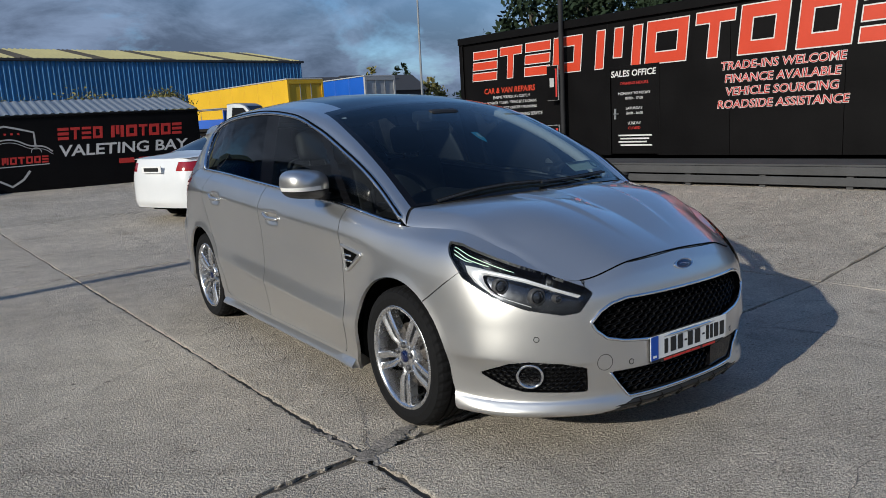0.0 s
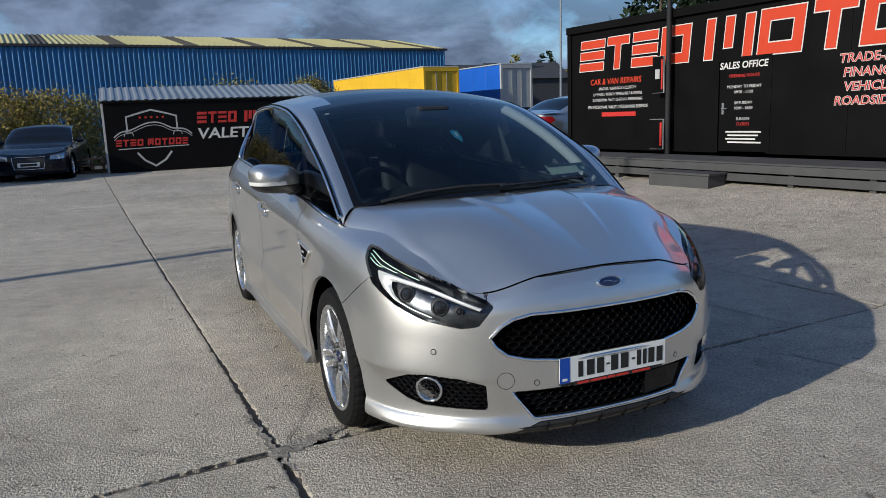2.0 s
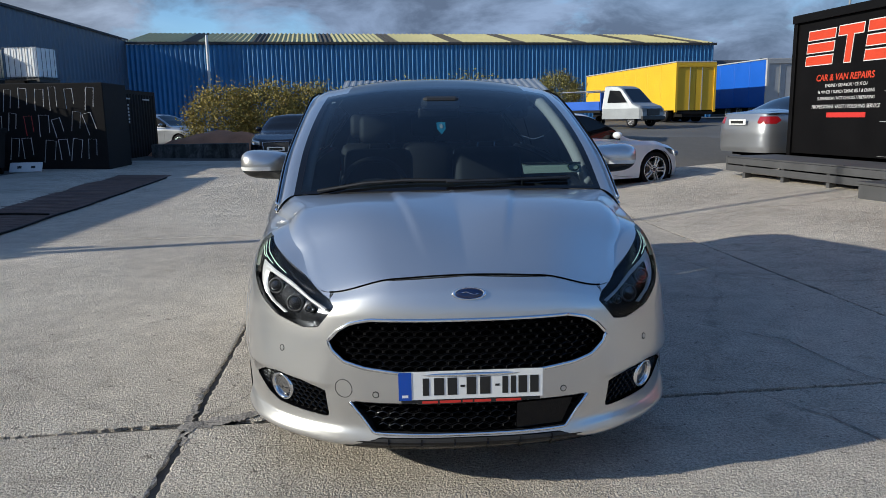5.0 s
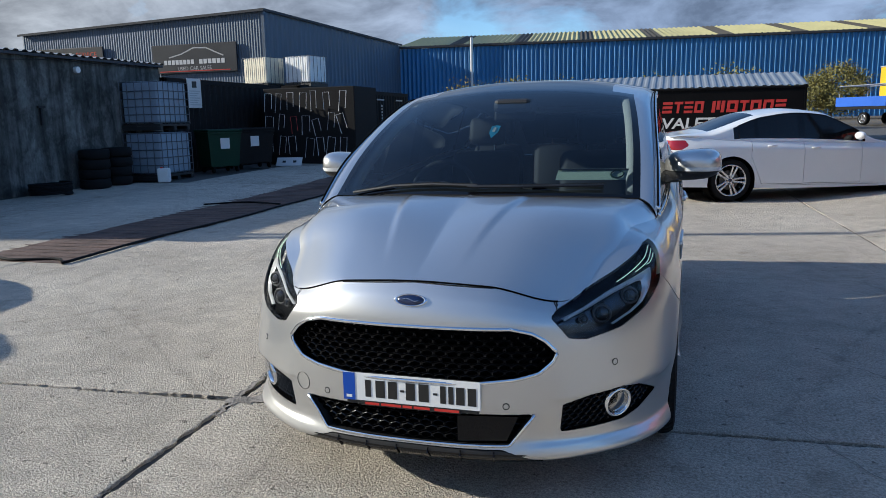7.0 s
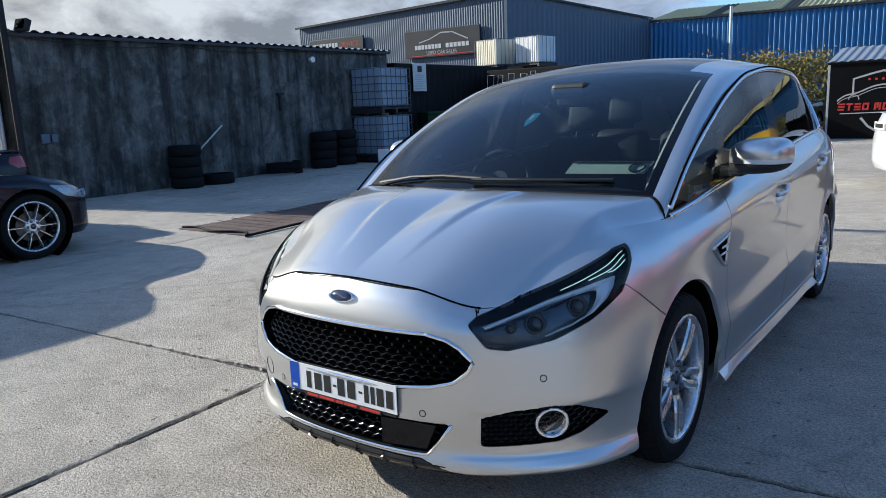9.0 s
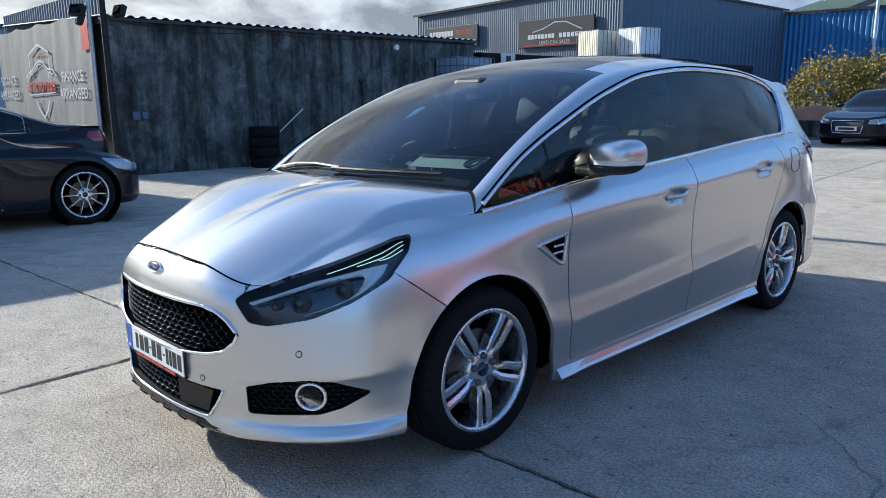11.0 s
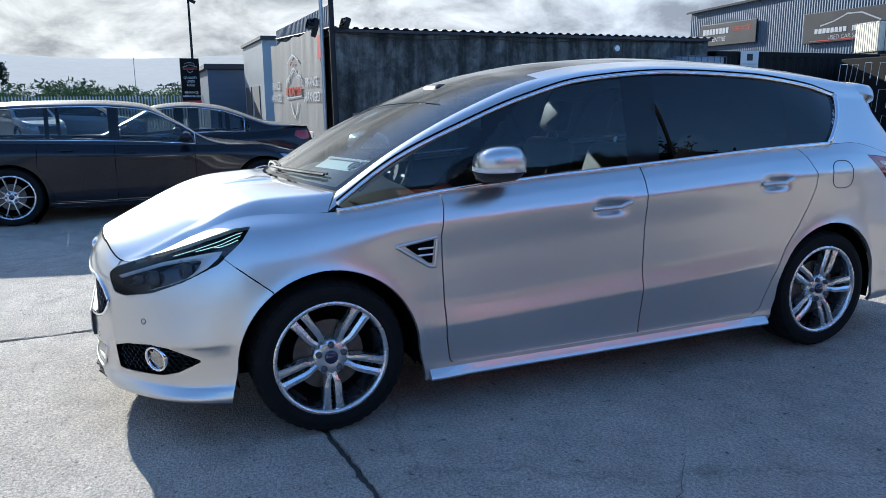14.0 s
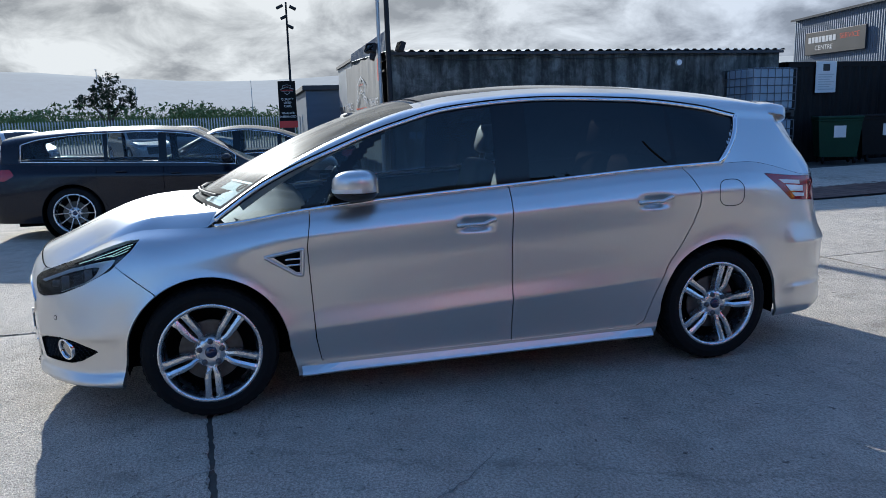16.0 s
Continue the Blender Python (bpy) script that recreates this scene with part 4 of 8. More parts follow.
TAIL = [(.05, .24), (.0, .30), (.01, .40), (.0, .52), (.0, .64), (.05, .72), (.08, .85), (.10, .95), (.12, 1.05)]
NOSE_MID = [(.062, .184), (.01, .222), (.022, .29), (.011, .41), (.012, .495), (.014, .595), (.019, .69), (.043, .76), (.085, .815)]
HUB_Y, HUB_Z, HUB_X = 1.4245, 0.335, 0.89
HANDLES = ((-.05, .905), (.99, .968))


def ridge_of(t, above, below):
    """A pressed crease: 1 on the line, falling off over the two lengths."""
    return np.where(t > 0, np.exp(-np.maximum(t, 0) / above), np.exp(np.minimum(t, 0) / below))


def pressings(x, y, z):
    """Creases and lips pressed into the flanks and the front bumper."""
    doors = smooth01((y + .98) / .14) * smooth01((1.22 - y) / .35)
    d = (.0095 - .002 * smooth01((y + .5) / 1.6)) * doors * ridge_of(z - (.425 + .056 * (y + .9)), .07, .045)
    d = d + .0045 * smooth01((y + 1.3) / .5) * smooth01((1.75 - y) / .4) * ridge_of(z - (.895 + .052 * (y + .9)), .03, .09)
    for yc in (-HUB_Y, HUB_Y):
        r = np.hypot(y - yc, z - HUB_Z)
        d = d + .013 * np.exp(-np.maximum(r - .388, 0) / .034) * (np.abs(x) > .75)
    nose = smooth01((-1.74 - y) / .12)
    d = d + .012 * nose * smooth01((x - .36) / .14) * ridge_of(z - .245, .05, .06)
    d = d + .011 * nose * smooth01((x - .47) / .08) * smooth01((.90 - x) / .06) * ridge_of(z - (.425 + .06 * (x - .5)), .085, .016)
    for yh, zh in HANDLES:
        d = d - .024 * np.exp(-(np.abs(y - yh) / .084) ** 4 - (np.abs(z - zh + .002) / .034) ** 4)
    tail = smooth01((y - 1.86) / .1)
    return d + .014 * tail * ridge_of(z - .395, .02, .09) + .012 * tail * ridge_of(z - .66, .10, .03)


shell = Shell(OUTLINE, [((0, -2.385), NOSE), ((0.28, -2.365), NOSE_MID), ((0.55, -2.275), NOSE_SIDE), ((0.80, -2.03), CORNER), ((0.905, -1.70), FENDER), ((0.92, -1.40), PILLAR_FOOT),
                        ((0.934, -0.9), DOOR_FRONT), ((0.945, 0.2), DOOR_MID), ((0.938, 1.2), DOOR_REAR), ((0.92, 1.65), HAUNCH), ((0.84, 2.13), TAIL_CORNER), ((0, 2.43), TAIL)], 540, 104, pressings)
fx, sy = shell.front, shell.side


def arch(yc, r=0.388):
    pts = [(sy(yc - r - 0.035), 0.05), (sy(yc - r - 0.03), 0.20)]
    pts += [(sy(yc - r * math.cos(t)), HUB_Z + r * math.sin(t)) for t in np.linspace(0, math.pi, 40)]
    return pts + [(sy(yc + r + 0.03), 0.20), (sy(yc + r + 0.035), 0.05)]


shell.cut("arch", arch(-HUB_Y))
shell.cut("arch", arch(HUB_Y))
GRILLE = [(-0.1, .682), (fx(.36), .680), (fx(.43), .664), (fx(.475), .637), (fx(.515), .592), (fx(.50), .562), (fx(.455), .523), (fx(.38), .503), (fx(.2), .482), (-0.1, .474)]
LOWER = [(-0.1, .372), (fx(.44), .372), (fx(.40), .315), (fx(.36), .262), (-0.1, .255)]
FOG = [(fx(.535), .402), (fx(.62), .428), (fx(.72), .44), (fx(.775), .43), (shell.arc_of(.845, -1.955), .378), (fx(.79), .325), (fx(.74), .305), (fx(.531), .30)]
LAMP = [(fx(.50), .712), (fx(.525), .735), (shell.arc_of(.66, -2.19), .787), (shell.arc_of(.80, -2.03), .842), (shell.arc_of(.88, -1.80), .905), (sy(-1.73), .912),
        (sy(-1.77), .86), (shell.arc_of(.87, -1.87), .775), (shell.arc_of(.81, -2.01), .705), (shell.arc_of(.72, -2.13), .655), (fx(.61), .632), (fx(.555), .64)]
VALANCE = [(-0.1, .243), (fx(.33), .240), (fx(.37), .225), (fx(.43), .205), (fx(.46), .15), (-0.1, .15)]
shell.cut("valance", VALANCE)
shell.cut("grille", GRILLE)
shell.cut("lower_grille", LOWER)
shell.cut("fog", FOG)
shell.cut("lamp", LAMP)
shell.cut("front_door", [(sy(-.885), 1.2), (sy(-.905), .97), (sy(-.925), .84), (sy(-.905), .37), (sy(-.885), .255), (sy(-.86), .232), (sy(.14), .245), (sy(.16), 1.2)])
shell.cut("rear_door", [(sy(.16), 1.2), (sy(.14), .245), (sy(.88), .255), (sy(.94), .285), (sy(1.0), .44), (sy(1.08), .60), (sy(1.17), .72), (sy(1.235), .83), (sy(1.275), .93), (sy(1.28), 1.0), (sy(1.24), 1.08), (sy(1.17), 1.2)])
shell.cut("tail_lamp", [(sy(1.74), 1.085), (sy(1.95), 1.062), (shell.arc_of(.80, 2.2), 1.045), (shell.arc_of(.76, 2.25), 1.0), (shell.arc_of(.79, 2.2), .90), (sy(1.93), .925)])
shell.cut("front_bumper", [(-0.1, .83), (fx(.5), .80), (fx(.53), .735), (shell.arc_of(.875, -1.85), .80), (sy(-1.66), .655), (sy(-1.60), .60), (sy(-1.6), .0), (-0.1, .0)])
shell.cut("front_fender", [(fx(.53), .0), (sy(-.885), .0), (sy(-.885), 1.2), (fx(.53), 1.2)])

car = thing("people_carrier", "silver metallic five-door people carrier parked on concrete with front wheels straight", "car")
for sgn in (1, -1):
    for nm in ("front_door", "rear_door", "front_fender"):
        v, f = shell.region(nm, sgn)
        piece(nm, *panel(v, f, tight=lambda p: p[1] < -1.42 and p[2] > .76), PAINT, car, smooth=True)
v, f = shell.region("front_bumper", both=True)
piece("front_bumper", *panel(v, f), PAINT, car, smooth=True)
v, f = shell.region("body", both=True)
piece("body", *panel(v, f), PAINT, car, smooth=True)

# cabin
C = [(-1.50, 1.055), (-1.15, 1.245), (-.75, 1.43), (-.33, 1.562), (.05, 1.622), (.5, 1.645), (1.0, 1.632), (1.5, 1.597), (1.85, 1.555), (2.12, 1.505)]
E = [(.738, -1.335, 1.030), (.724, -1.06, 1.206), (.692, -.70, 1.378), (.652, -.33, 1.506), (.635, .0, 1.56), (.635, .45, 1.585), (.625, .95, 1.575), (.60, 1.42, 1.54), (.575, 1.75, 1.505), (.56, 2.0, 1.475)]
W = [(.812, -1.395, .957), (.80, -1.10, 1.155), (.782, -.78, 1.295), (.765, -.45, 1.415), (.757, -.1, 1.50), (.755, .4, 1.535), (.745, .9, 1.52), (.70, 1.38, 1.47), (.655, 1.70, 1.41), (.62, 1.96, 1.40)]
cab = Cabin(shell, C, E, W, [-1.397, -1.10, -.78, -.45, -.10, .40, .90, 1.40, 1.68, 2.08])
# bonnet: a patch stretched between the shell's top line, the middle line and the foot of the windscreen
TOP = shell.G[:, -1]
i_tip = int(np.argmin(np.abs(shell.a - fx(.555))))
i_end = int(np.argmin(np.abs(TOP[:, 1] + 1.40) + 10 * (TOP[:, 0] < 0.5)))
NS, NT = 64, 60
s_, t_ = np.linspace(0, 1, NS), np.linspace(0, 1, NT)
Fr = np.stack([np.interp(s_ * i_tip, np.arange(len(TOP)), TOP[:, c]) for c in range(3)], -1)
Si = np.stack([np.interp(i_tip + t_ * (i_end - i_tip), np.arange(len(TOP)), TOP[:, c]) for c in range(3)], -1)
mid_y = np.interp(t_, [0, 1], [TOP[0, 1], -1.50])
Mi = np.stack([0 * t_, mid_y, pchip([TOP[0, 1], -2.20, -2.08, -1.93, -1.69, -1.50], np.array([[.828], [.868], [.912], [.958], [1.018], [1.056]]), mid_y)[:, 0]], -1)
foot = cab.G[0][:sum(cab.cells[:2]) + 1]
rx = s_ * Si[-1, 0]
hold = smooth01((s_ - .90) / .10)
Re = np.stack([rx, np.interp(rx, foot[:, 0], foot[:, 1]) - .014, np.interp(rx, foot[:, 0], foot[:, 2]) - .004], -1)
Re = Re * (1 - hold[:, None]) + Si[-1] * hold[:, None]
Re[0] = Mi[-1]
S, T = s_[:, None, None], t_[None, :, None]
H = (1 - T) * Fr[:, None] + T * Re[:, None] + (1 - S) * Mi[None] + S * Si[None]
H -= (1 - S) * (1 - T) * Fr[0] + S * (1 - T) * Fr[-1] + (1 - S) * T * Re[0] + S * T * Re[-1]
H[..., 2] += 0.030 * np.sin(math.pi * s_)[:, None] * np.sin(math.pi * np.clip(t_, 0, 1))[None] ** 0.8
ridge = 0.13 + 0.15 * t_[None, :]
H[..., 2] += 0.012 * smooth01((ridge + 0.02 - H[..., 0]) / 0.034) * smooth01((t_ - 0.06) / 0.5)[None] * smooth01((1 - t_) / 0.1)[None]
hv = list(H.reshape(-1, 3))
hf = grid_faces(NS, NT)
mirror, out = {}, list(hv)
for i, p in enumerate(hv):
    if abs(p[0]) < 1e-6:
        mirror[i] = i
    else:
        mirror[i] = len(out)
        out.append(p * (-1, 1, 1))
piece("bonnet", *panel(out, hf + [tuple(mirror[i] for i in q[::-1]) for q in hf], 0.0025, 0.02, lambda p: p[1] > -2.19), PAINT, car, smooth=True)
# Black tube laid on the front edge draws the bonnet gap's shade.
edge_ = [Vector(p) + Vector((0, -.001, .0005)) for p in H[:-2, 0]]
piece("bonnet_gap_line", *tube([p * 1.0 if k == 0 else Vector((-p.x, p.y, p.z)) for k, q in ((1, edge_[::-1]), (0, edge_[1:])) for p in q], .0032, 6), DARK_VOID, car, "dark shut line of the bonnet", smooth=True)

cc = cab.cell()
qq = ((cab.q[:-1] + cab.q[1:]) / 2)[:, None]
jj = np.arange(cab.m - 1)[None, :]
c1, c2, c3 = cab.cells
top, rail, flank = jj < c1, (jj >= c1) & (jj < c1 + c2), jj >= c1 + c2
cy, cz, cx = cc[..., 1], cc[..., 2], cc[..., 0]
screen = top & (qq < 2.97)
frit = screen & ((jj >= c1 - 1) | (qq > 2.86) | (qq < 0.05))
pano = top & (qq > 3.10) & (qq < 6.2) & (jj < c1 - 4)
header = top & (qq >= 2.97) & (qq <= 3.10)
slope_y = cy - (cz - 1.02) * 1.03
quarter_end = cy - (cz - 1.16) * 0.75 < 1.47
dlo = flank & quarter_end
tri = dlo & (slope_y < -0.945)
sail = dlo & (slope_y >= -0.945) & (slope_y < -0.865)
fglass = dlo & (slope_y >= -0.865) & (cy < 0.10)
bpost = dlo & (cy >= 0.10) & (cy < 0.27)
rglass = dlo & (cy >= 0.27) & (cy < 1.13)
cpost = dlo & (cy >= 1.13) & (cy < 1.18)
qglass = dlo & (cy >= 1.18)
rest = (top & ~screen & ~pano & ~header) | rail | (flank & ~quarter_end)
piece("roof", *cab.sheet(rest, both=True), PAINT, car, smooth=True)
screen_part = piece("windscreen", *cab.sheet(screen & ~frit, both=True), PANE, car, "curved laminated windscreen", smooth=True)
screen_part.visible_shadow = False
piece("screen_border", *cab.sheet(frit | header, both=True), BLACK_GLOSS, car, smooth=True)
piece("glass_roof", *cab.sheet(pano, both=True), ROOF_GLASS, car, "dark panoramic glass roof", smooth=True)
for sgn in (1, -1):
    for nm, msk, mt in (("quarter_light", tri, PANE_SIDE), ("front_window", fglass, PANE_SIDE), ("rear_window", rglass, PANE_DARK), ("rear_quarter_window", qglass, PANE_DARK)):
        w_ = piece(nm, *cab.sheet(msk, sgn), mt, car, smooth=True)
        w_.visible_shadow = False
    for nm, msk in (("mirror_sail", sail), ("door_pillar", bpost), ("door_pillar", cpost)):
        piece(nm, *cab.sheet(msk, sgn), BLACK_GLOSS, car, smooth=True)
    up = [Vector(p) for p in cab.G[2:, c1 + c2]]
    up = [p + Vector((0.006, 0, 0.004)) for p in up if p.y - (p.z - 1.16) * 0.75 < 1.475]
    low = [Vector(p) for p in cab.G[2:, -1]]
    low = [p + Vector((0.006, 0, 0.004)) for p in low if p.y - (p.z - 1.16) * 0.75 < 1.48]
    end = [low[-1].lerp(up[-1], t) + Vector((0.02 * t * (1 - t), 0.03 * math.sin(math.pi * t), 0)) for t in np.linspace(0, 1, 9)]
    line = up[::1] + end[::-1][1:-1] + low[::-1]
    v, f = tube(line, 0.011, 6)
    piece("window_trim", *mirrored(v, f, sgn), CHROME, car, "thin chrome window surround", smooth=True)
    v, f = tube([p + Vector((-.002, 0, .015)) for p in up], 0.0045, 6)
    piece("window_seal", *mirrored(v, f, sgn), DARK_VOID, car, "black seal above the side windows", smooth=True)
    v, f = tube([low[-1]] + end[1:-1] + [up[-1]], 0.017, 8)
    piece("window_trim", *mirrored(v, f, sgn), CHROME, car, "chrome end of the window surround", smooth=True)

# tail: from the last roof section down to the shell's rear top line
last = cab.G[-1]
i_c = int(np.argmin(np.linalg.norm(TOP - last[-1], axis=1)))
rear_line = TOP[i_c:][::-1]
K = len(last)
rl = np.stack([np.interp(np.linspace(0, 1, K), np.linspace(0, 1, len(rear_line)), rear_line[:, c]) for c in range(3)], -1)
R = 14
tg = np.zeros((K, R, 3))
for r in range(R):
    t = r / (R - 1)
    tg[:, r] = (1 - t) * last + t * rl
tg[..., 1] += 0.03 * np.sin(np.linspace(0, math.pi, R))[None]
tk = np.zeros((K - 1, R - 1), bool)
tk[:c1 - 2, 2:10] = True
for nm, kp, mt in (("rear_screen", tk, ROOF_GLASS), ("tailgate", ~tk, PAINT)):
    vv, ff = compact(list(tg.reshape(-1, 3)), grid_faces(K, R, kp))
    mirror, out = {}, [np.array(p) for p in vv]
    for i, p in enumerate(vv):
        mirror[i] = i if abs(p[0]) < 1e-6 else len(out)
        if abs(p[0]) >= 1e-6:
            out.append(np.array(p) * (-1, 1, 1))
    piece(nm, out, ff + [tuple(mirror[i] for i in q[::-1]) for q in ff], mt, car, smooth=True)

# wheels, arches and floor of the silver car
for sgn in (1, -1):
    for yc in (-HUB_Y, HUB_Y):
        vs = []
        for t in np.linspace(-.22, math.pi + .22, 40):
            for r, x in ((.394, .885), (.404, .80), (.405, .56), (.06, .54)):
                vs.append((x, yc - r * math.cos(t), HUB_Z + r * math.sin(t)))
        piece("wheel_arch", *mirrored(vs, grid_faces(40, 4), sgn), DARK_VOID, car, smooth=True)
        add_wheel("alloy", car, pose(sgn * (HUB_X + .01), yc, HUB_Z, 0, 0, 0 if sgn > 0 else 180), 0.0 if yc < 0 else .35)
part("underbody", box((-.55, -2.1, .19), (.55, 2.2, .30), bevel=.03), DARK_VOID, car)
part("underbody", box((-.86, -.98, .195), (.86, .98, .34), bevel=.02), DARK_VOID, car)

# flared sill blades between the wheels
for sgn in (1, -1):
    vs = []
    ys = np.linspace(-.985, .985, 30)
    for y in ys:
        xs = float(np.interp(y, [-1, -.3, .4, 1], [.932, .942, .946, .942]))
        e = .012 * smooth01((abs(y) - .75) / .2)
        for dx, z in ((-.060, .246), (-.020, .242), (-.018, .224), (-.008 + e, .198), (-.001 + e, .186), (-.004 + e, .178), (-.05, .172), (-.12, .19)):
            vs.append((xs + dx, y, z + .010 * (y + 1)))
    fs = grid_faces(30, 8, flip=True) + [tuple(range(8)), tuple(range(29 * 8, 30 * 8))[::-1]]
    piece("side_skirt", *mirrored(vs, fs, sgn), PAINT, car, "silver flared sill blade")
# small lip spoiler at the back of the roof
nsp = c1 + c2
vs = []
for p in cab.G[-1][:nsp]:
    t = abs(p[0]) / .62
    for dy, dz in ((-.10, .012), (.0, .013), (.10 - .03 * t, .002), (.125 - .035 * t, -.012), (.12 - .035 * t, -.028), (.0, -.07)):
        vs.append((p[0], p[1] + dy, p[2] + dz))
fs = grid_faces(nsp, 6)
out, mir = [np.array(p) for p in vs], {}
for i, p in enumerate(vs):
    mir[i] = i if abs(p[0]) < 1e-6 else len(out)
    if abs(p[0]) >= 1e-6:
        out.append(np.array(p) * (-1, 1, 1))
end = tuple(range((nsp - 1) * 6, nsp * 6))
fs += [end]
piece("roof_spoiler", out, fs + [tuple(mir[i] for i in q[::-1]) for q in fs], PAINT, car, smooth=True)

# ---- details of the silver car ----
def hollow(name, both, sgn, depth, floor_mat, wall_mat, parent=car, label=""):
    v, f = shell.region(name, sgn, both)
    (fv, ff), (wv, wf) = sunk(v, f, depth)
    fl = piece(label or name, fv, ff, floor_mat, parent, smooth=True)
    piece("reveal", wv, wf, wall_mat, fl)
    return fl


def outline(poly, off, sgn=1, both=False, n=120):
    """Points along a polygon in (a, z) laid on the body."""
    P = np.array(poly, float)
    if both:
        right = P[1:-1]
        loop = [(a, z) for a, z in right] + [(-a, z) for a, z in right[::-1]]
    else:
        loop = [tuple(p) for p in P]
    L = np.array(loop + loop[:1])
    s = np.r_[0, np.cumsum(np.linalg.norm(np.diff(L, axis=0), axis=1))]
    q = np.linspace(0, s[-1], n)
    return [shell.at(float(np.interp(t, s, L[:, 0])), float(np.interp(t, s, L[:, 1])), off, sgn) for t in q]


def inside(poly, a, z):
    c = False
    for (ax, ay), (bx, by) in zip(poly, poly[1:] + poly[:1]):
        if (ay > z) != (by > z) and a < (bx - ax) * (z - ay) / (by - ay) + ax:
            c = not c
    return c


def honeycomb(poly, off, cw, ch, both, sgn=1, t=0.16):
    """Stretched six-sided cells as thin rims laid in the polygon."""
    full = [(abs(a) if not both else a, z) for a, z in poly]
    vs, fs = [], []
    z0, z1 = min(p[1] for p in poly), max(p[1] for p in poly)
    a1 = max(p[0] for p in poly)
    a0 = -a1 if both else min(p[0] for p in poly)
    row, z = 0, z0
    while z < z1 + ch:
        a = a0 + (cw / 2 if row % 2 else 0)
        while a < a1 + cw:
            if inside(full, abs(a) if both else a, min(max(z, z0 + .001), z1 - .001)):
                q = len(vs)
                shape = ((-.5, -.18), (-.5, .18), (0, .52), (.5, .18), (.5, -.18), (0, -.52))
                for k, dd in ((1.0, 0), (1 - t * 2, .004), (1 - t * 2, -.02)):
                    for hx, hz in shape:
                        vs.append(shell.at(a + hx * cw * (1 if k == 1.0 else k), z + hz * ch * 1.25 * (1 if k == 1.0 else k * .92), off + (0 if k == 1.0 else dd), sgn))
                for k in range(6):
                    n = (k + 1) % 6
                    fs.append((q + k, q + n, q + 6 + n, q + 6 + k))
                    fs.append((q + 6 + k, q + 6 + n, q + 12 + n, q + 12 + k))
            a += cw
        z += ch
        row += 1
    return vs, [f[::-1] for f in fs] if sgn > 0 else fs


# radiator grille and lower grille
g = hollow("grille", True, 1, .045, DARK_VOID, BLACK_GLOSS, label="radiator_grille")
piece("grille_mesh", *honeycomb(GRILLE, -.024, .047, .0215, True, t=.10), GRILLE_BLACK, g)
piece("grille_surround", *tube(outline(GRILLE, .002, both=True, n=160), .0076, 6), CHROME, g, "bright chrome grille surround", smooth=True)
g = hollow("lower_grille", True, 1, .04, DARK_VOID, BLACK_PLASTIC, label="lower_grille")
piece("grille_mesh", *honeycomb(LOWER, -.02, .047, .0215, True, t=.10), GRILLE_BLACK, g)
low_line = [shell.at(a, z, .003) for a, z in [(-LOWER[1][0], .372)] + [(-LOWER[2][0], .315), (-LOWER[3][0], .262)] + [(a, .256) for a in np.linspace(-LOWER[3][0] * .97, LOWER[3][0] * .97, 30)] + [(LOWER[3][0], .262), (LOWER[2][0], .315), (LOWER[1][0], .372)]]
piece("grille_surround", *tube(low_line, .006, 6), CHROME, g, "satin lower trim", smooth=True)
v, f = shell.region("valance", both=True)
piece("bumper_valance", *panel(v, f, .002, .02), BLACK_PLASTIC, car, "black lower valance", smooth=True)
vs = []
for a in np.linspace(-fx(.47), fx(.47), 41):
    e = smooth01((fx(.47) - abs(a)) / .10)
    vs += [shell.at(a, .236, -.004), shell.at(a, .222, -.002 + .004 * e), shell.at(a, .20, .004 * e) + Vector((0, 0, -.004)), shell.at(a, .19, -.012) + Vector((0, 0, -.012)), shell.at(a, .19, -.12) + Vector((0, 0, -.004))]
va = piece("front_splitter", vs, grid_faces(41, 5, flip=True), GRILLE_BLACK, car, "black plastic splitter under the bumper", smooth=True)
for x in (-.30, -.18, -.06, .06, .18, .30):
    q = [shell.at(fx(abs(x)), z, o, 1 if x > 0 else -1) for z, o in ((.236, .0), (.222, .008), (.20, .010), (.192, -.004))]
    piece("splitter_fin", *tube(q, .0035, 5), BLACK_GLOSS, va)

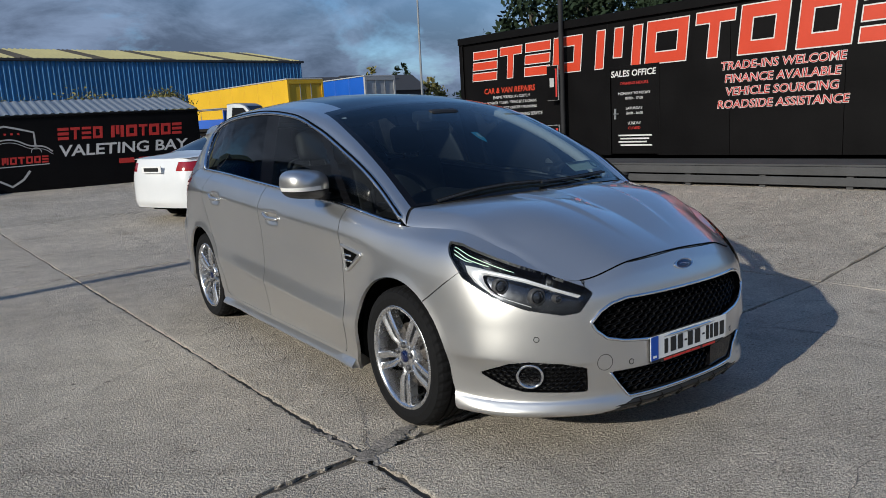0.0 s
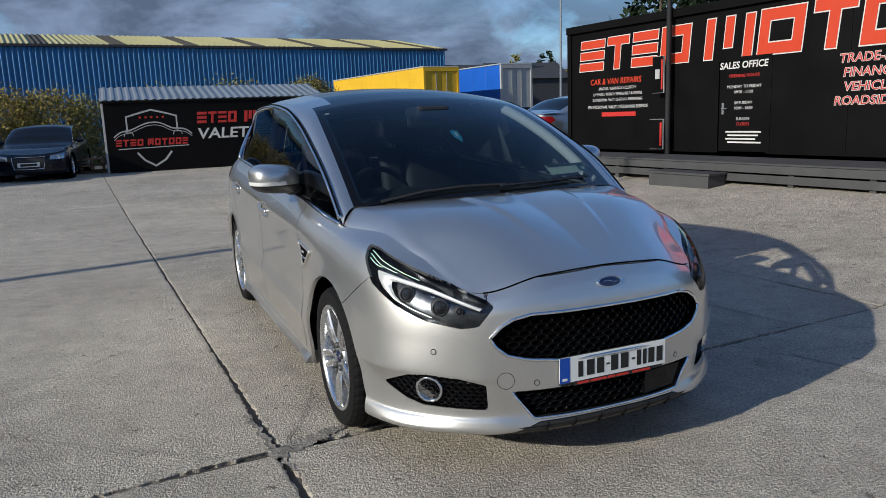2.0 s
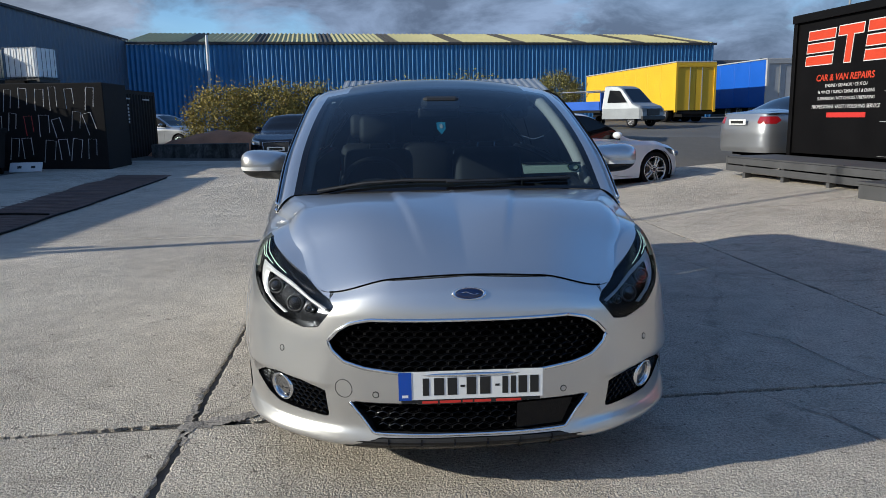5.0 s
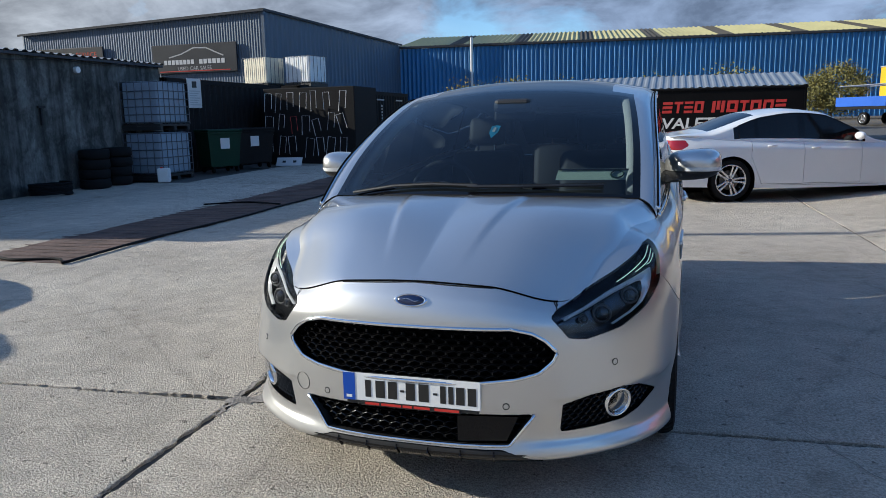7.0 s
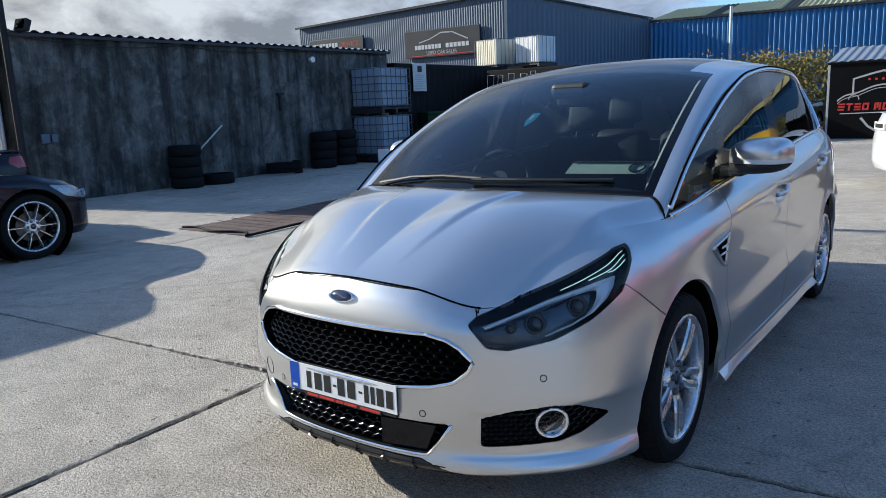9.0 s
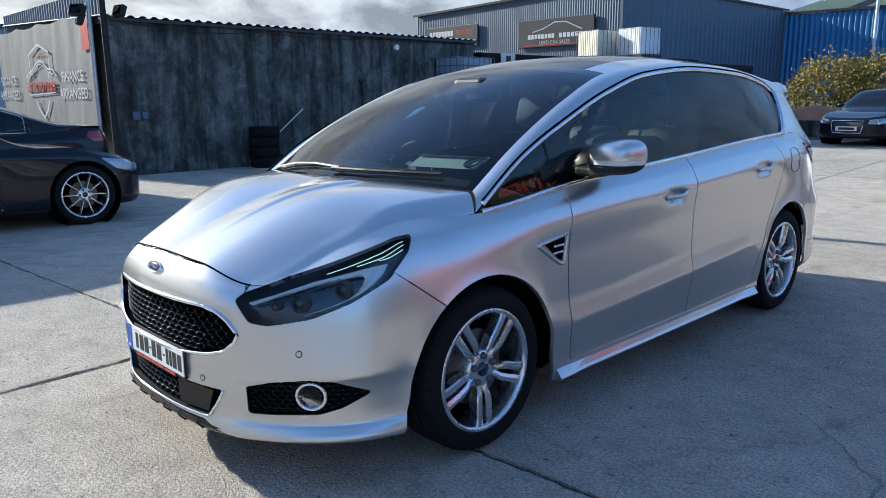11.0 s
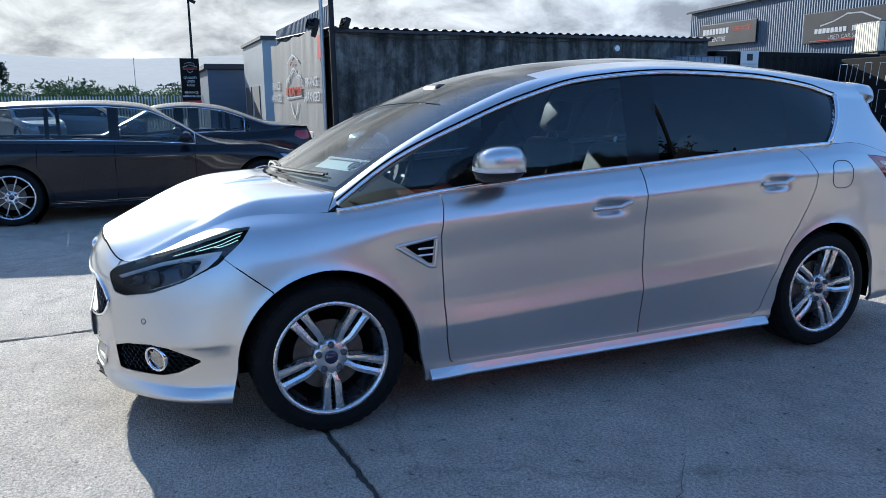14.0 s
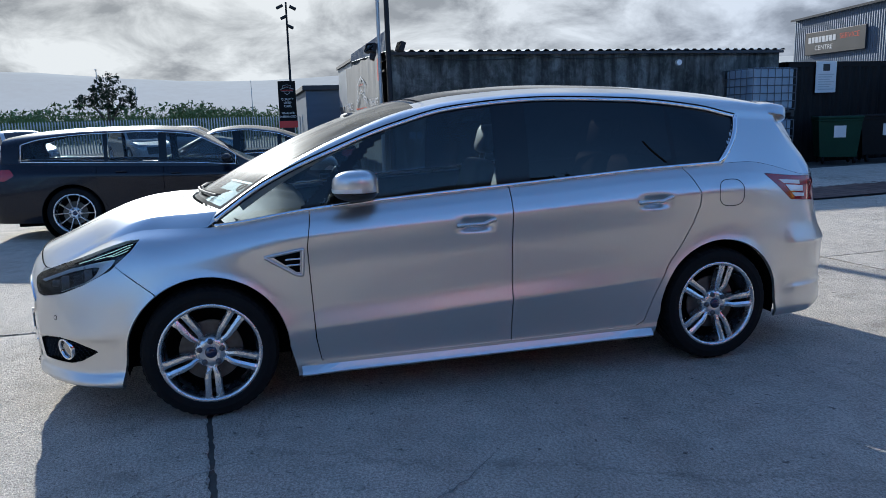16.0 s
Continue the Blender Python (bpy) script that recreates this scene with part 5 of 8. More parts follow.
for sgn in (1, -1):
    # fog lamps
    fo = hollow("fog", False, sgn, .022, BLACK_PLASTIC, BLACK_GLOSS, label="fog_lamp_bezel")
    piece("bezel_mesh", *honeycomb([p for p in FOG if True], -.012, .034, .017, False, sgn, .11), GRILLE_BLACK, fo)
    ca, cz_ = shell.arc_of(.715, -2.13), .372
    c, n_ = shell.at(ca, cz_, -.004, sgn), shell.normal(ca, cz_, sgn)
    m_ = Matrix.Translation(c) @ (n_ * .9 + Vector((0, -.1, 0))).to_track_quat("Z", "Y").to_matrix().to_4x4()
    piece("fog_lamp", *lathe([(.044, -.010), (.046, .004), (.051, .009), (.057, .005), (.060, -.012), (.060, -.03)], 36, "z"), CHROME, fo, "chrome-ringed fog lamp", smooth=True, at=m_)
    piece("fog_reflector", *lathe([(.0, -.035), (.02, -.032), (.046, -.012)], 28, "z"), GRILLE_BLACK, fo, smooth=True, at=m_)
    piece("fog_glass", *lathe([(.0, .002), (.022, .0), (.045, -.006)], 28, "z"), LENS, fo, smooth=True, at=m_)
    # headlamps: dark bowl, bright blade, projectors, light guides and a clear cover
    la = hollow("lamp", False, sgn, .055, LAMP_BOWL, BLACK_GLOSS, label="headlamp")
    v, f = shell.region("lamp", sgn)
    cover = piece("lamp_cover", v, f, LENS, la, smooth=True)
    cover.visible_shadow = False
    A0, A1 = LAMP[0][0], LAMP[5][0]
    tops = LAMP[:6]
    bots = [LAMP[0], LAMP[11], LAMP[10], LAMP[9], LAMP[8], LAMP[7], LAMP[6], LAMP[5]]

    def spot_in(u, w_, off):
        a = A0 + (A1 - A0) * u
        zt = float(np.interp(a, [p[0] for p in tops], [p[1] for p in tops]))
        zb = float(np.interp(a, [p[0] for p in bots], [p[1] for p in bots]))
        return shell.at(a, zb + (zt - zb) * w_, off, sgn)

    for u0, u1, w0, w1 in ((.47, .945, .86, .80), (.64, .935, .77, .60), (.77, .92, .66, .40)):
        piece("light_guide", *tube([spot_in(u0 + (u1 - u0) * t, w0 + (w1 - w0) * t, -.012) for t in np.linspace(0, 1, 14)], .0016, 6), LED, la, "slim white running-light strip", smooth=True)
    ring_o = [(.06, .64), (.2, .80), (.4, .84), (.6, .73), (.72, .61), (.80, .49), (.82, .42), (.79, .24), (.73, .10), (.63, .055), (.50, .06), (.36, .07)]
    ring_i = [(.08, .57), (.2, .71), (.4, .75), (.56, .645), (.64, .56), (.675, .48), (.68, .42), (.665, .28), (.63, .16), (.58, .11), (.50, .10), (.36, .10)]
    vs = []
    for (u, w_), (u2, w2) in zip(ring_o, ring_i):
        vs += [spot_in(u, w_, -.022), spot_in((u + u2) / 2, (w_ + w2) / 2, -.014), spot_in(u2, w2, -.030)]
    fs = grid_faces(len(ring_o), 3)
    piece("lamp_blade", vs, fs if sgn > 0 else [q[::-1] for q in fs], LAMP_SILVER, la, "bright curved reflector blade", smooth=True)
    for u, w_, rr in ((.32, .42, .027), (.55, .40, .025), (.20, .48, .013)):
        c = spot_in(u, w_, -.035)
        m2 = Matrix.Translation(c) @ (Vector((0.25 * sgn, -1, .08))).to_track_quat("Z", "Y").to_matrix().to_4x4()
        pr = piece("projector", *lathe([(rr * 1.28, -.03), (rr * 1.28, .0), (rr * 1.05, .004), (rr, -.002)], 24, "z"), RIM_DARK, la, smooth=True, at=m2)
        piece("projector_lens", *lathe([(.0, rr * .55), (rr * .5, rr * .45), (rr * .85, rr * .2), (rr, -.002)], 24, "z"), BULB, pr, smooth=True)
    # parking sensors
    for a_, z_ in ((shell.arc_of(.697, -2.157), .535), (fx(.343), .405), (shell.arc_of(.907, -1.70), .355)):
        m2 = Matrix.Translation(shell.at(a_, z_, .0005, sgn)) @ shell.normal(a_, z_, sgn).to_track_quat("Z", "Y").to_matrix().to_4x4()
        sn = piece("parking_sensor", *lathe([(.0, .001), (.0085, .0008), (.0095, -.001)], 18, "z"), PAINT, car, at=m2)
        piece("sensor_ring", *lathe([(.0096, .0006), (.0125, .0008), (.0125, -.001)], 18, "z"), BLACK_PLASTIC, sn)
    # fender vent
    VENT = [(sy(-1.135), .80), (sy(-.945), .832), (sy(-.955), .70), (sy(-.985), .703)]
    pts = outline(VENT, .003, sgn, n=60)
    vf = piece("fender_vent", *tube(pts, .009, 6), PAINT, car, "painted three-cornered fender vent", smooth=True)
    # Flat black panel on the skin stands in for the vent's shaded inside.
    inner = [(sy(-1.095), .799), (sy(-.962), .82), (sy(-.968), .715), (sy(-.985), .717)]
    vs = [shell.at(a, z, .003, sgn) for a, z in inner]
    piece("vent_shade_panel", vs, [(0, 3, 2, 1) if sgn > 0 else (0, 1, 2, 3)], DARK_VOID, vf)
    for z_ in (.755, .785):
        piece("vent_fin", *tube([shell.at(sy(y), z_ + .02 * (y + 1.0), .006, sgn) for y in np.linspace(-1.035, -.962, 5)], .006, 6), CHROME, vf, smooth=True)
    # door handles over a hollow
    for yh, zh in HANDLES:
        press = lambda q: .024 * math.exp(-(abs(q) / .084) ** 4)
        ln = [shell.at(sy(yh + q), zh + .0107 * q / .1 + .008, press(q) + .004 + .014 * math.cos(q / .108 * math.pi / 2), sgn) for q in np.linspace(-.106, .106, 17)]
        hd = piece("door_handle", *tube(ln, .0115, 8), PAINT, car, smooth=True)
        piece("handle_trim", *tube([p + Vector((.0045 * sgn, 0, -.010)) for p in ln[2:-2]], .0028, 5), CHROME, hd, smooth=True)
    # door mirrors
    m = bmesh.new()
    bmesh.ops.create_uvsphere(m, u_segments=28, v_segments=18, radius=1)
    for v_ in m.verts:
        x, y, z = v_.co
        x = math.copysign(abs(x) ** .62, x)
        z = math.copysign(abs(z) ** .72, z)
        y = math.copysign(abs(y) ** .8, y)
        yy = y * (.105 if y < 0 else .066)
        v_.co = (sgn * (x * .118 * (1 - .12 * (y < 0) * -y)), yy - .02 * x, z * .073 + .012 * x)
    bmesh.ops.recalc_face_normals(m, faces=m.faces)
    low_m, strip_m = m.copy(), m.copy()

    def slice_off(b, z, keep_above):
        bmesh.ops.bisect_plane(b, geom=b.verts[:] + b.edges[:] + b.faces[:], plane_co=(0, 0, z), plane_no=(0, 0, -1 if keep_above else 1), clear_outer=True)

    slice_off(m, -.026, True)
    slice_off(low_m, -.029, False)
    slice_off(strip_m, -.024, True)
    slice_off(strip_m, -.006, False)
    bmesh.ops.bisect_plane(strip_m, geom=strip_m.verts[:] + strip_m.edges[:] + strip_m.faces[:], plane_co=(0, -.01, 0), plane_no=(0, 1, 0), clear_outer=True)
    bmesh.ops.bisect_plane(strip_m, geom=strip_m.verts[:] + strip_m.edges[:] + strip_m.faces[:], plane_co=(sgn * -.03, 0, 0), plane_no=(-sgn, 0, 0), clear_outer=True)
    bmesh.ops.scale(strip_m, vec=(1.012, 1.012, 1.0), verts=strip_m.verts)
    AT = pose(sgn * .972, -.65, 1.137) @ Matrix.Diagonal((1.2, 1.34, 1.08, 1))
    mh = part("door_mirror", m, PAINT, car, "silver mirror cap over a black base", smooth=True, at=AT)
    part("mirror_base", low_m, BLACK_PLASTIC, mh, smooth=True)
    part("indicator", strip_m, WHITE_PLASTIC, mh, "clear indicator strip", smooth=True)
    part("mirror_glass", box((-.062, .050, -.034), (.062, .057, .030), bevel=.004), CHROME, mh)
    part("mirror_arm", box((min(sgn * -.17, sgn * -.05), -.035, -.085), (max(sgn * -.17, sgn * -.05), .03, -.045), bevel=.012), BLACK_PLASTIC, mh)
    # tail lamps
    v, f = shell.region("tail_lamp", sgn)
    tl = piece("tail_lamp", v, f, RED_LENS, car, "red and clear rear lamp", smooth=True)
    for quad, mt in ((((1.84, 1.046), (2.02, 1.030), (2.02, 1.008), (1.875, 1.022)), WHITE_PLASTIC), (((1.89, 1.012), (2.05, .997), (2.05, .965), (1.93, .972)), LAMP_SILVER),
                     (((1.94, .962), (2.06, .952), (2.06, .932), (1.965, .938)), WHITE_PLASTIC)):
        vs = [shell.at(sy(y), z, .003, sgn) for y, z in quad] + [shell.at(sy(y), z, -.004, sgn) for y, z in quad]
        fs = [(0, 1, 2, 3), (0, 4, 5, 1), (1, 5, 6, 2), (2, 6, 7, 3), (3, 7, 4, 0)]
        piece("clear_band", vs, [q[::-1] for q in fs] if sgn > 0 else fs, mt, tl)
    # inner pillar trims, pale in the sun
    ln = [Vector((p[0] - .035, p[1] + .03, p[2] - .03)) for p in cab.G[4:60, c1]]
    v, f = tube(ln, .032, 8)
    piece("pillar_trim", *mirrored(v, f, sgn), LIGHT_TRIM, car, "pale inner pillar trim", smooth=True)

# fuel flap on one side
pts = [shell.at(sy(1.485 + .085 * math.copysign(abs(math.cos(t)) ** .7, math.cos(t))), .99 + .075 * math.copysign(abs(math.sin(t)) ** .7, math.sin(t)), .0004) for t in np.linspace(0, 2 * math.pi, 50)]
piece("fuel_flap", *tube(pts, .0022, 5), BLACK_PLASTIC, car, "thin gap round the fuel flap")
# towing-eye cover
c = (fx(.462), .42)
pts = [shell.at(c[0] + .034 * math.cos(t), c[1] + .034 * math.sin(t), .0004, -1) for t in np.linspace(0, 2 * math.pi, 40)]
piece("towing_cover", *tube(pts, .0014, 5), BLACK_PLASTIC, car)

# flat sensor cover in the lower grille
vs = [shell.at(fx(x), z, -.004) for x, z in ((.17, .362), (.385, .362), (.345, .272), (.17, .268))]
vs += [p + Vector((0, .03, 0)) for p in vs]
piece("sensor_cover", vs, [(0, 1, 2, 3)[::-1], (0, 1, 5, 4), (1, 2, 6, 5), (2, 3, 7, 6), (3, 0, 4, 7)], BLACK_GLOSS, car, "flat black sensor cover")

# plain oval badge
e = Matrix.Translation(shell.at(0, .767, .004)) @ shell.normal(0.001, .767).to_track_quat("Z", "Y").to_matrix().to_4x4() @ Matrix.Diagonal((1.0, .38, 1, 1))
bd = piece("badge", *lathe([(.0, .004), (.03, .0035), (.05, .001), (.053, -.004)], 40, "z"), BADGE_BLUE, car, "blue oval badge with chrome rim", smooth=True, at=e)
piece("badge_rim", *lathe([(.050, .001), (.054, .004), (.060, .002), (.062, -.006)], 40, "z"), CHROME, bd, smooth=True)
piece("badge_bar", *tube([(-.03 + .06 * t, .012 * math.sin(6 * t), .0045) for t in np.linspace(0, 1, 14)], .003, 5), CHROME, bd, smooth=True)

# number plate and strip below, with plain bars
yp = -2.373
pb = part("plate_holder", box((-.25, yp, .376), (.25, yp + .03, .490), bevel=.006), BLACK_PLASTIC, car)
pw = part("number_plate", box((-.258, yp - .004, .392), (.258, yp - .0005, .496), bevel=.001), PLATE_WHITE, pb, "white plate with blue band and dark bars")
part("plate_band", box((-.258, yp - .0055, .3922), (-.212, yp - .0042, .4958)), BLUE_FLAT, pw)
part("band_mark", box((-.246, yp - .0062, .402), (-.224, yp - .0056, .412)), PLATE_WHITE, pw)
part("plate_bars", box((-.055, yp - .0052, .482), (.055, yp - .0042, .489)), INK, pw)
for x0, w_ in ((-.172, .026), (-.132, .042), (-.084, .040), (-.016, .040), (.032, .044), (.112, .024), (.142, .022), (.170, .036), (.212, .036)):
    part("plate_bars", box((x0, yp - .0052, .408), (x0 + w_ * .86, yp - .0042, .472)), INK, pw)
for x0 in (-.038, .086):
    part("plate_bars", box((x0, yp - .0052, .436), (x0 + .016, yp - .0042, .444)), INK, pw)
ps = part("dealer_strip", box((-.19, yp - .003, .3735), (.185, yp + .002, .3905), bevel=.001), INK, pb, "dark strip with red bars under the plate")
for x0, w_ in ((-.175, .055), (-.112, .075), (-.03, .035), (.012, .06), (.09, .09)):
    part("strip_bars", box((x0, yp - .0042, .378), (x0 + w_, yp - .0032, .387)), RED_PRINT, ps)

# interior: lining, dashboard, wheel, seats
lining = (top & ~screen) | rail | (flank & ~dlo)
v, f = cab.sheet(lining, both=True)
n_ = vertex_normals(v, f)
piece("headlining", [np.array(p) - q * .02 for p, q in zip(v, n_)], [t[::-1] for t in f], SEAT, car, smooth=True)
inner_keep = np.zeros((shell.n - 1, shell.m - 1), bool)
ymid = shell.G[:-1, :-1, 1]
zmid = shell.G[:-1, :-1, 2]
clear = (np.hypot(ymid + HUB_Y, zmid - HUB_Z) > .415) & (np.hypot(ymid - HUB_Y, zmid - HUB_Z) > .415)
inner_keep[:, 33:] = ((ymid > -1.35) & (ymid < 2.05) & clear)[:, 33:]
v, f = compact(list(shell.G.reshape(-1, 3)), grid_faces(shell.n, shell.m, inner_keep))
n_ = vertex_normals(v, f)
inn = [np.array(p) - q * .045 for p, q in zip(v, n_)]
for sgn in (1, -1):
    piece("door_lining", *mirrored(inn, [t[::-1] for t in f], sgn), SEAT, car, smooth=True)
vs = []
prof = [(-1.46, 1.03), (-1.38, 1.045), (-1.2, 1.05), (-1.02, 1.055), (-.90, 1.03), (-.84, .96), (-.82, .85), (-.9, .62), (-1.0, .45)]
for x in np.linspace(-.76, .76, 31):
    hump = .05 * smooth01(1 - abs(x + .38) / .3) + .02 * smooth01(1 - abs(x) / .25)
    for i, (y, z) in enumerate(prof):
        k = 1 if 2 <= i <= 5 else 0
        vs.append((x, y + .16 * (x / .76) ** 2 * (i < 3) - .02 * k, z - .02 + hump * k - .06 * (abs(x) / .76) ** 3))
piece("dashboard", vs, grid_faces(31, len(prof)), BLACK_PLASTIC, car, "soft black dashboard", smooth=True)
ctr = Vector((-.38, -.68, .98))
tilt = Euler((radians(68), 0, 0)).to_matrix()
ring = [ctr + tilt @ Vector((.185 * math.cos(t), .185 * math.sin(t), 0)) for t in np.linspace(0, 2 * math.pi, 40)]
sw = piece("steering_wheel", *tube(ring, .016, 8), SEAT, car, smooth=True)
for t in (0, math.pi, -math.pi / 2):
    v, f = tube([ctr + tilt @ Vector((.05 * math.cos(t), .05 * math.sin(t), -.01)), ctr + tilt @ Vector((.18 * math.cos(t), .18 * math.sin(t), 0))], .014, 6)
    piece("wheel_spoke", v, f, RIM_DARK, sw)
part("airbag_boss", rod(ctr + tilt @ Vector((0, 0, -.02)), ctr + tilt @ Vector((0, 0, .02)), .065, n=20), SEAT, sw)


def cushion(lo, hi, parent, name, m_=None, mt=SEAT):
    return part(name, box(lo, hi, bevel=min(Vector(hi)[i] - Vector(lo)[i] for i in range(3)) * .42), mt, parent, smooth=True, at=m_)


for x, y in ((-.38, -.02), (.38, -.02), (-.5, .95), (0, .97), (.5, .95)):
    w_ = .26 if y < .5 else .23
    st = cushion((x - w_, y - .30, .42), (x + w_, y + .26, .62), car, "seat")
    back = pose(x, y + .22, .58, -16 if y < .5 else -12, 0, 0)
    cushion((-w_ + .02, -.06, .0), (w_ - .02, .10, .62), st, "backrest", back)
    cushion((-.13, -.03, .66), (.13, .07, .86), st, "headrest", back)
    part("headrest_post", rod((-.06, .02, .58), (-.06, .02, .70), .008), CHROME, st, at=back)
    part("headrest_post", rod((.06, .02, .58), (.06, .02, .70), .008), CHROME, st, at=back)
part("rear_view_mirror", box((-.12, -.50, 1.375), (.12, -.47, 1.44), bevel=.015), BLACK_PLASTIC, car)
part("sensor_housing", box((-.10, -.62, 1.42), (.12, -.38, 1.50), bevel=.03), BLACK_PLASTIC, car)


def on_screen(x, y, off=.004):
    """A spot on the windscreen: the sheet's nearest node, pushed inwards."""
    gtop = cab.G[:, :c1 + 1].reshape(-1, 3)
    k = np.argsort((gtop[:, 0] - abs(x)) ** 2 + (gtop[:, 1] - y) ** 2)[:4]
    w_ = 1 / (1e-4 + ((gtop[k, 0] - abs(x)) ** 2 + (gtop[k, 1] - y) ** 2))
    z = float((gtop[k, 2] * w_).sum() / w_.sum())
    return Vector((x, y + off * .45, z - off * .9))


vs = [on_screen(x, y, .008) for x, y in ((.36, -1.346), (.666, -1.245), (.678, -1.165), (.364, -1.265))]
pp = piece("permit_paper", vs, [(0, 1, 2, 3)], PAPER, car, "pale green paper permit inside the windscreen")
vs2 = [p + Vector((0, -.004, .003)) for p in (vs[3].lerp(vs[0], .06), vs[2].lerp(vs[1], .06), vs[2].lerp(vs[1], .2), vs[3].lerp(vs[0], .2))]
piece("print_line", vs2, [(0, 1, 2, 3)], INK, pp)
cp = vs[1].lerp(vs[2], .45).lerp(vs[0].lerp(vs[3], .45), .14) + Vector((0, -.004, .003))
ring = [cp + (vs[1] - vs[0]).normalized() * .03 * math.cos(t) + (vs[3] - vs[0]).normalized() * .03 * math.sin(t) for t in np.linspace(0, 2 * math.pi, 24)]
piece("print_ring", *tube(ring, .004, 4), BIN_GREEN, pp)
vs = [on_screen(x, y, .006) for x, y in ((-.034, -.915), (-.012, -.905), (.012, -.915), (.010, -.985), (-.012, -1.04), (-.034, -.985))]
sk = piece("sticker", vs, [(0, 5, 4, 3, 2, 1)], STICKER, car, "small blue shield sticker")
vs = [on_screen(-.012 + .008 * math.cos(t), -.96 + .026 * math.sin(t), .002) for t in np.linspace(0, 2 * math.pi, 12, endpoint=False)]
piece("sticker_dot", vs, [tuple(range(12))], SIGN_WHITE, sk)
vs = [on_screen(-.605 + .016 * math.cos(t), -.47 + .014 * math.sin(t), .003) for t in np.linspace(0, 2 * math.pi, 16, endpoint=False)]
piece("tax_dot", vs, [tuple(range(16))], SIGN_WHITE, car)
for pts in (((-.62, -1.375), (-.40, -1.40), (-.20, -1.42), (.02, -1.44)), ((-.02, -1.455), (.2, -1.435), (.40, -1.39), (.58, -1.33))):
    ln = [on_screen(x, y, -.012) for x, y in pts]
    wp = piece("wiper", *tube([p + Vector((0, -.018, -.004)) for p in ln], .007, 6), BLACK_PLASTIC, car, "black windscreen wiper")
    piece("wiper_blade", *tube(ln, .0045, 5), RUBBER, wp)

# ---- other cars ----
def road_car(name, label, paint, at, L=4.9, Wd=1.86, H=1.46, wb=2.95, fo=0.85, style="saloon", wheel="double_spoke", wr=0.335, plate=True, group="", glass_mat=None):
    """A parked car, nose towards -y, standing on z = 0: shell, cabin, windows, lamps and wheels."""
    glass_mat = glass_mat or CAR_GLASS
    w, yf = Wd / 2, -(wb / 2 + fo)
    yr = yf + L
    out = [(0, yf), (.32 * w, yf + .015), (.62 * w, yf + .09), (.84 * w, yf + .27), (.945 * w, yf + .52), (.985 * w, -wb / 2), (w, -.3), (w, .5),
           (.985 * w, wb / 2), (.94 * w, yr - .42), (.82 * w, yr - .14), (.5 * w, yr - .03), (0, yr)]
    k = H / 1.46
    zt = {"saloon": 1.04, "estate": 1.0, "hatch": 1.0}[style] * k
    st = [((0, yf), [(.05, .19), (.0, .27), (.0, .48), (.03, .62), (.13, .70)]), ((.62 * w, yf + .09), [(.05, .19), (.0, .27), (.0, .48), (.03, .64), (.13, .72)]),
          ((.945 * w, yf + .52), [(.03, .20), (.0, .32), (.0, .52), (.03, .72), (.12, .80)]), ((.985 * w, -wb / 2), [(.02, .2), (.0, .35), (.0, .58), (.02, .78), (.10, .87)]),
          ((w, -.3), [(.03, .19), (.012, .3), (.008, .55), (.0, .78), (.07, .895)]), ((w, .5), [(.03, .19), (.012, .3), (.008, .55), (.0, .80), (.07, .925)]),
          ((.985 * w, wb / 2), [(.02, .22), (.0, .38), (.0, .6), (.006, .84), (.09, .965)]), ((.82 * w, yr - .14), [(.03, .24), (.0, .36), (.0, .6), (.03, .85), (.10, zt)]),
          ((0, yr), [(.05, .24), (.0, .36), (.0, .6), (.04, .85), (.12, zt)])]
    st = [(p, [(d, z * k) for d, z in q]) for p, q in st]
    sh = Shell(out, st, 190, 32)
    ra = wr + 0.045
    for yc in (-wb / 2, wb / 2):
        pts = [(sh.side(yc - ra), 0.03)] + [(sh.side(yc - ra * math.cos(t)), wr + ra * math.sin(t)) for t in np.linspace(0, math.pi, 24)] + [(sh.side(yc + ra), 0.03)]
        sh.cut("arch", pts)
    sh.cut("headlamp", [(sh.front(.52 * w), .56 * k), (sh.front(.55 * w), .66 * k), (sh.side(yf + .62), .75 * k), (sh.side(yf + .45), .62 * k), (sh.front(.8 * w), .56 * k)])
    sh.cut("grille", [(-.1, .63 * k), (sh.front(.42 * w), .63 * k), (sh.front(.36 * w), .33 * k), (-.1, .33 * k)])
    zl = zt - .04
    sh.cut("tail_lamp", [(sh.side(yr - .42), zl - .10), (sh.side(yr - .36), zl - .02), (sh.arc_of(.62 * w, yr), zl - .02), (sh.arc_of(.58 * w, yr), zl - .16), (sh.side(yr - .30), zl - .17)])
    sh.cut("sill", [(sh.side(-wb / 2 + ra), .0), (sh.side(-wb / 2 + ra), .235), (sh.side(wb / 2 - ra), .25), (sh.side(wb / 2 - ra), .0)])
    for nm, y0, y1 in (("front_door", -.62, .32), ("rear_door", .32, 1.02)):
        sh.cut(nm, [(sh.side(y0), .26), (sh.side(y1 - (.02 if nm == "rear_door" else 0)), .27), (sh.side(y1 + (.16 if nm == "rear_door" else 0)), .72), (sh.side(y1 + (.1 if nm == "rear_door" else 0)), 1.3), (sh.side(y0), 1.3)])
    root = thing(name, label, "car", group, at=at)
    v, f = sh.region("body", both=True)
    piece("body", *panel(v, f, .0025, .02), paint, root, smooth=True)
    v, f = sh.region("grille", both=True)
    (v1, f1), wall = sunk(v, f, .03)
    gr = piece("grille", v1, f1, BLACK_PLASTIC, root, smooth=True)
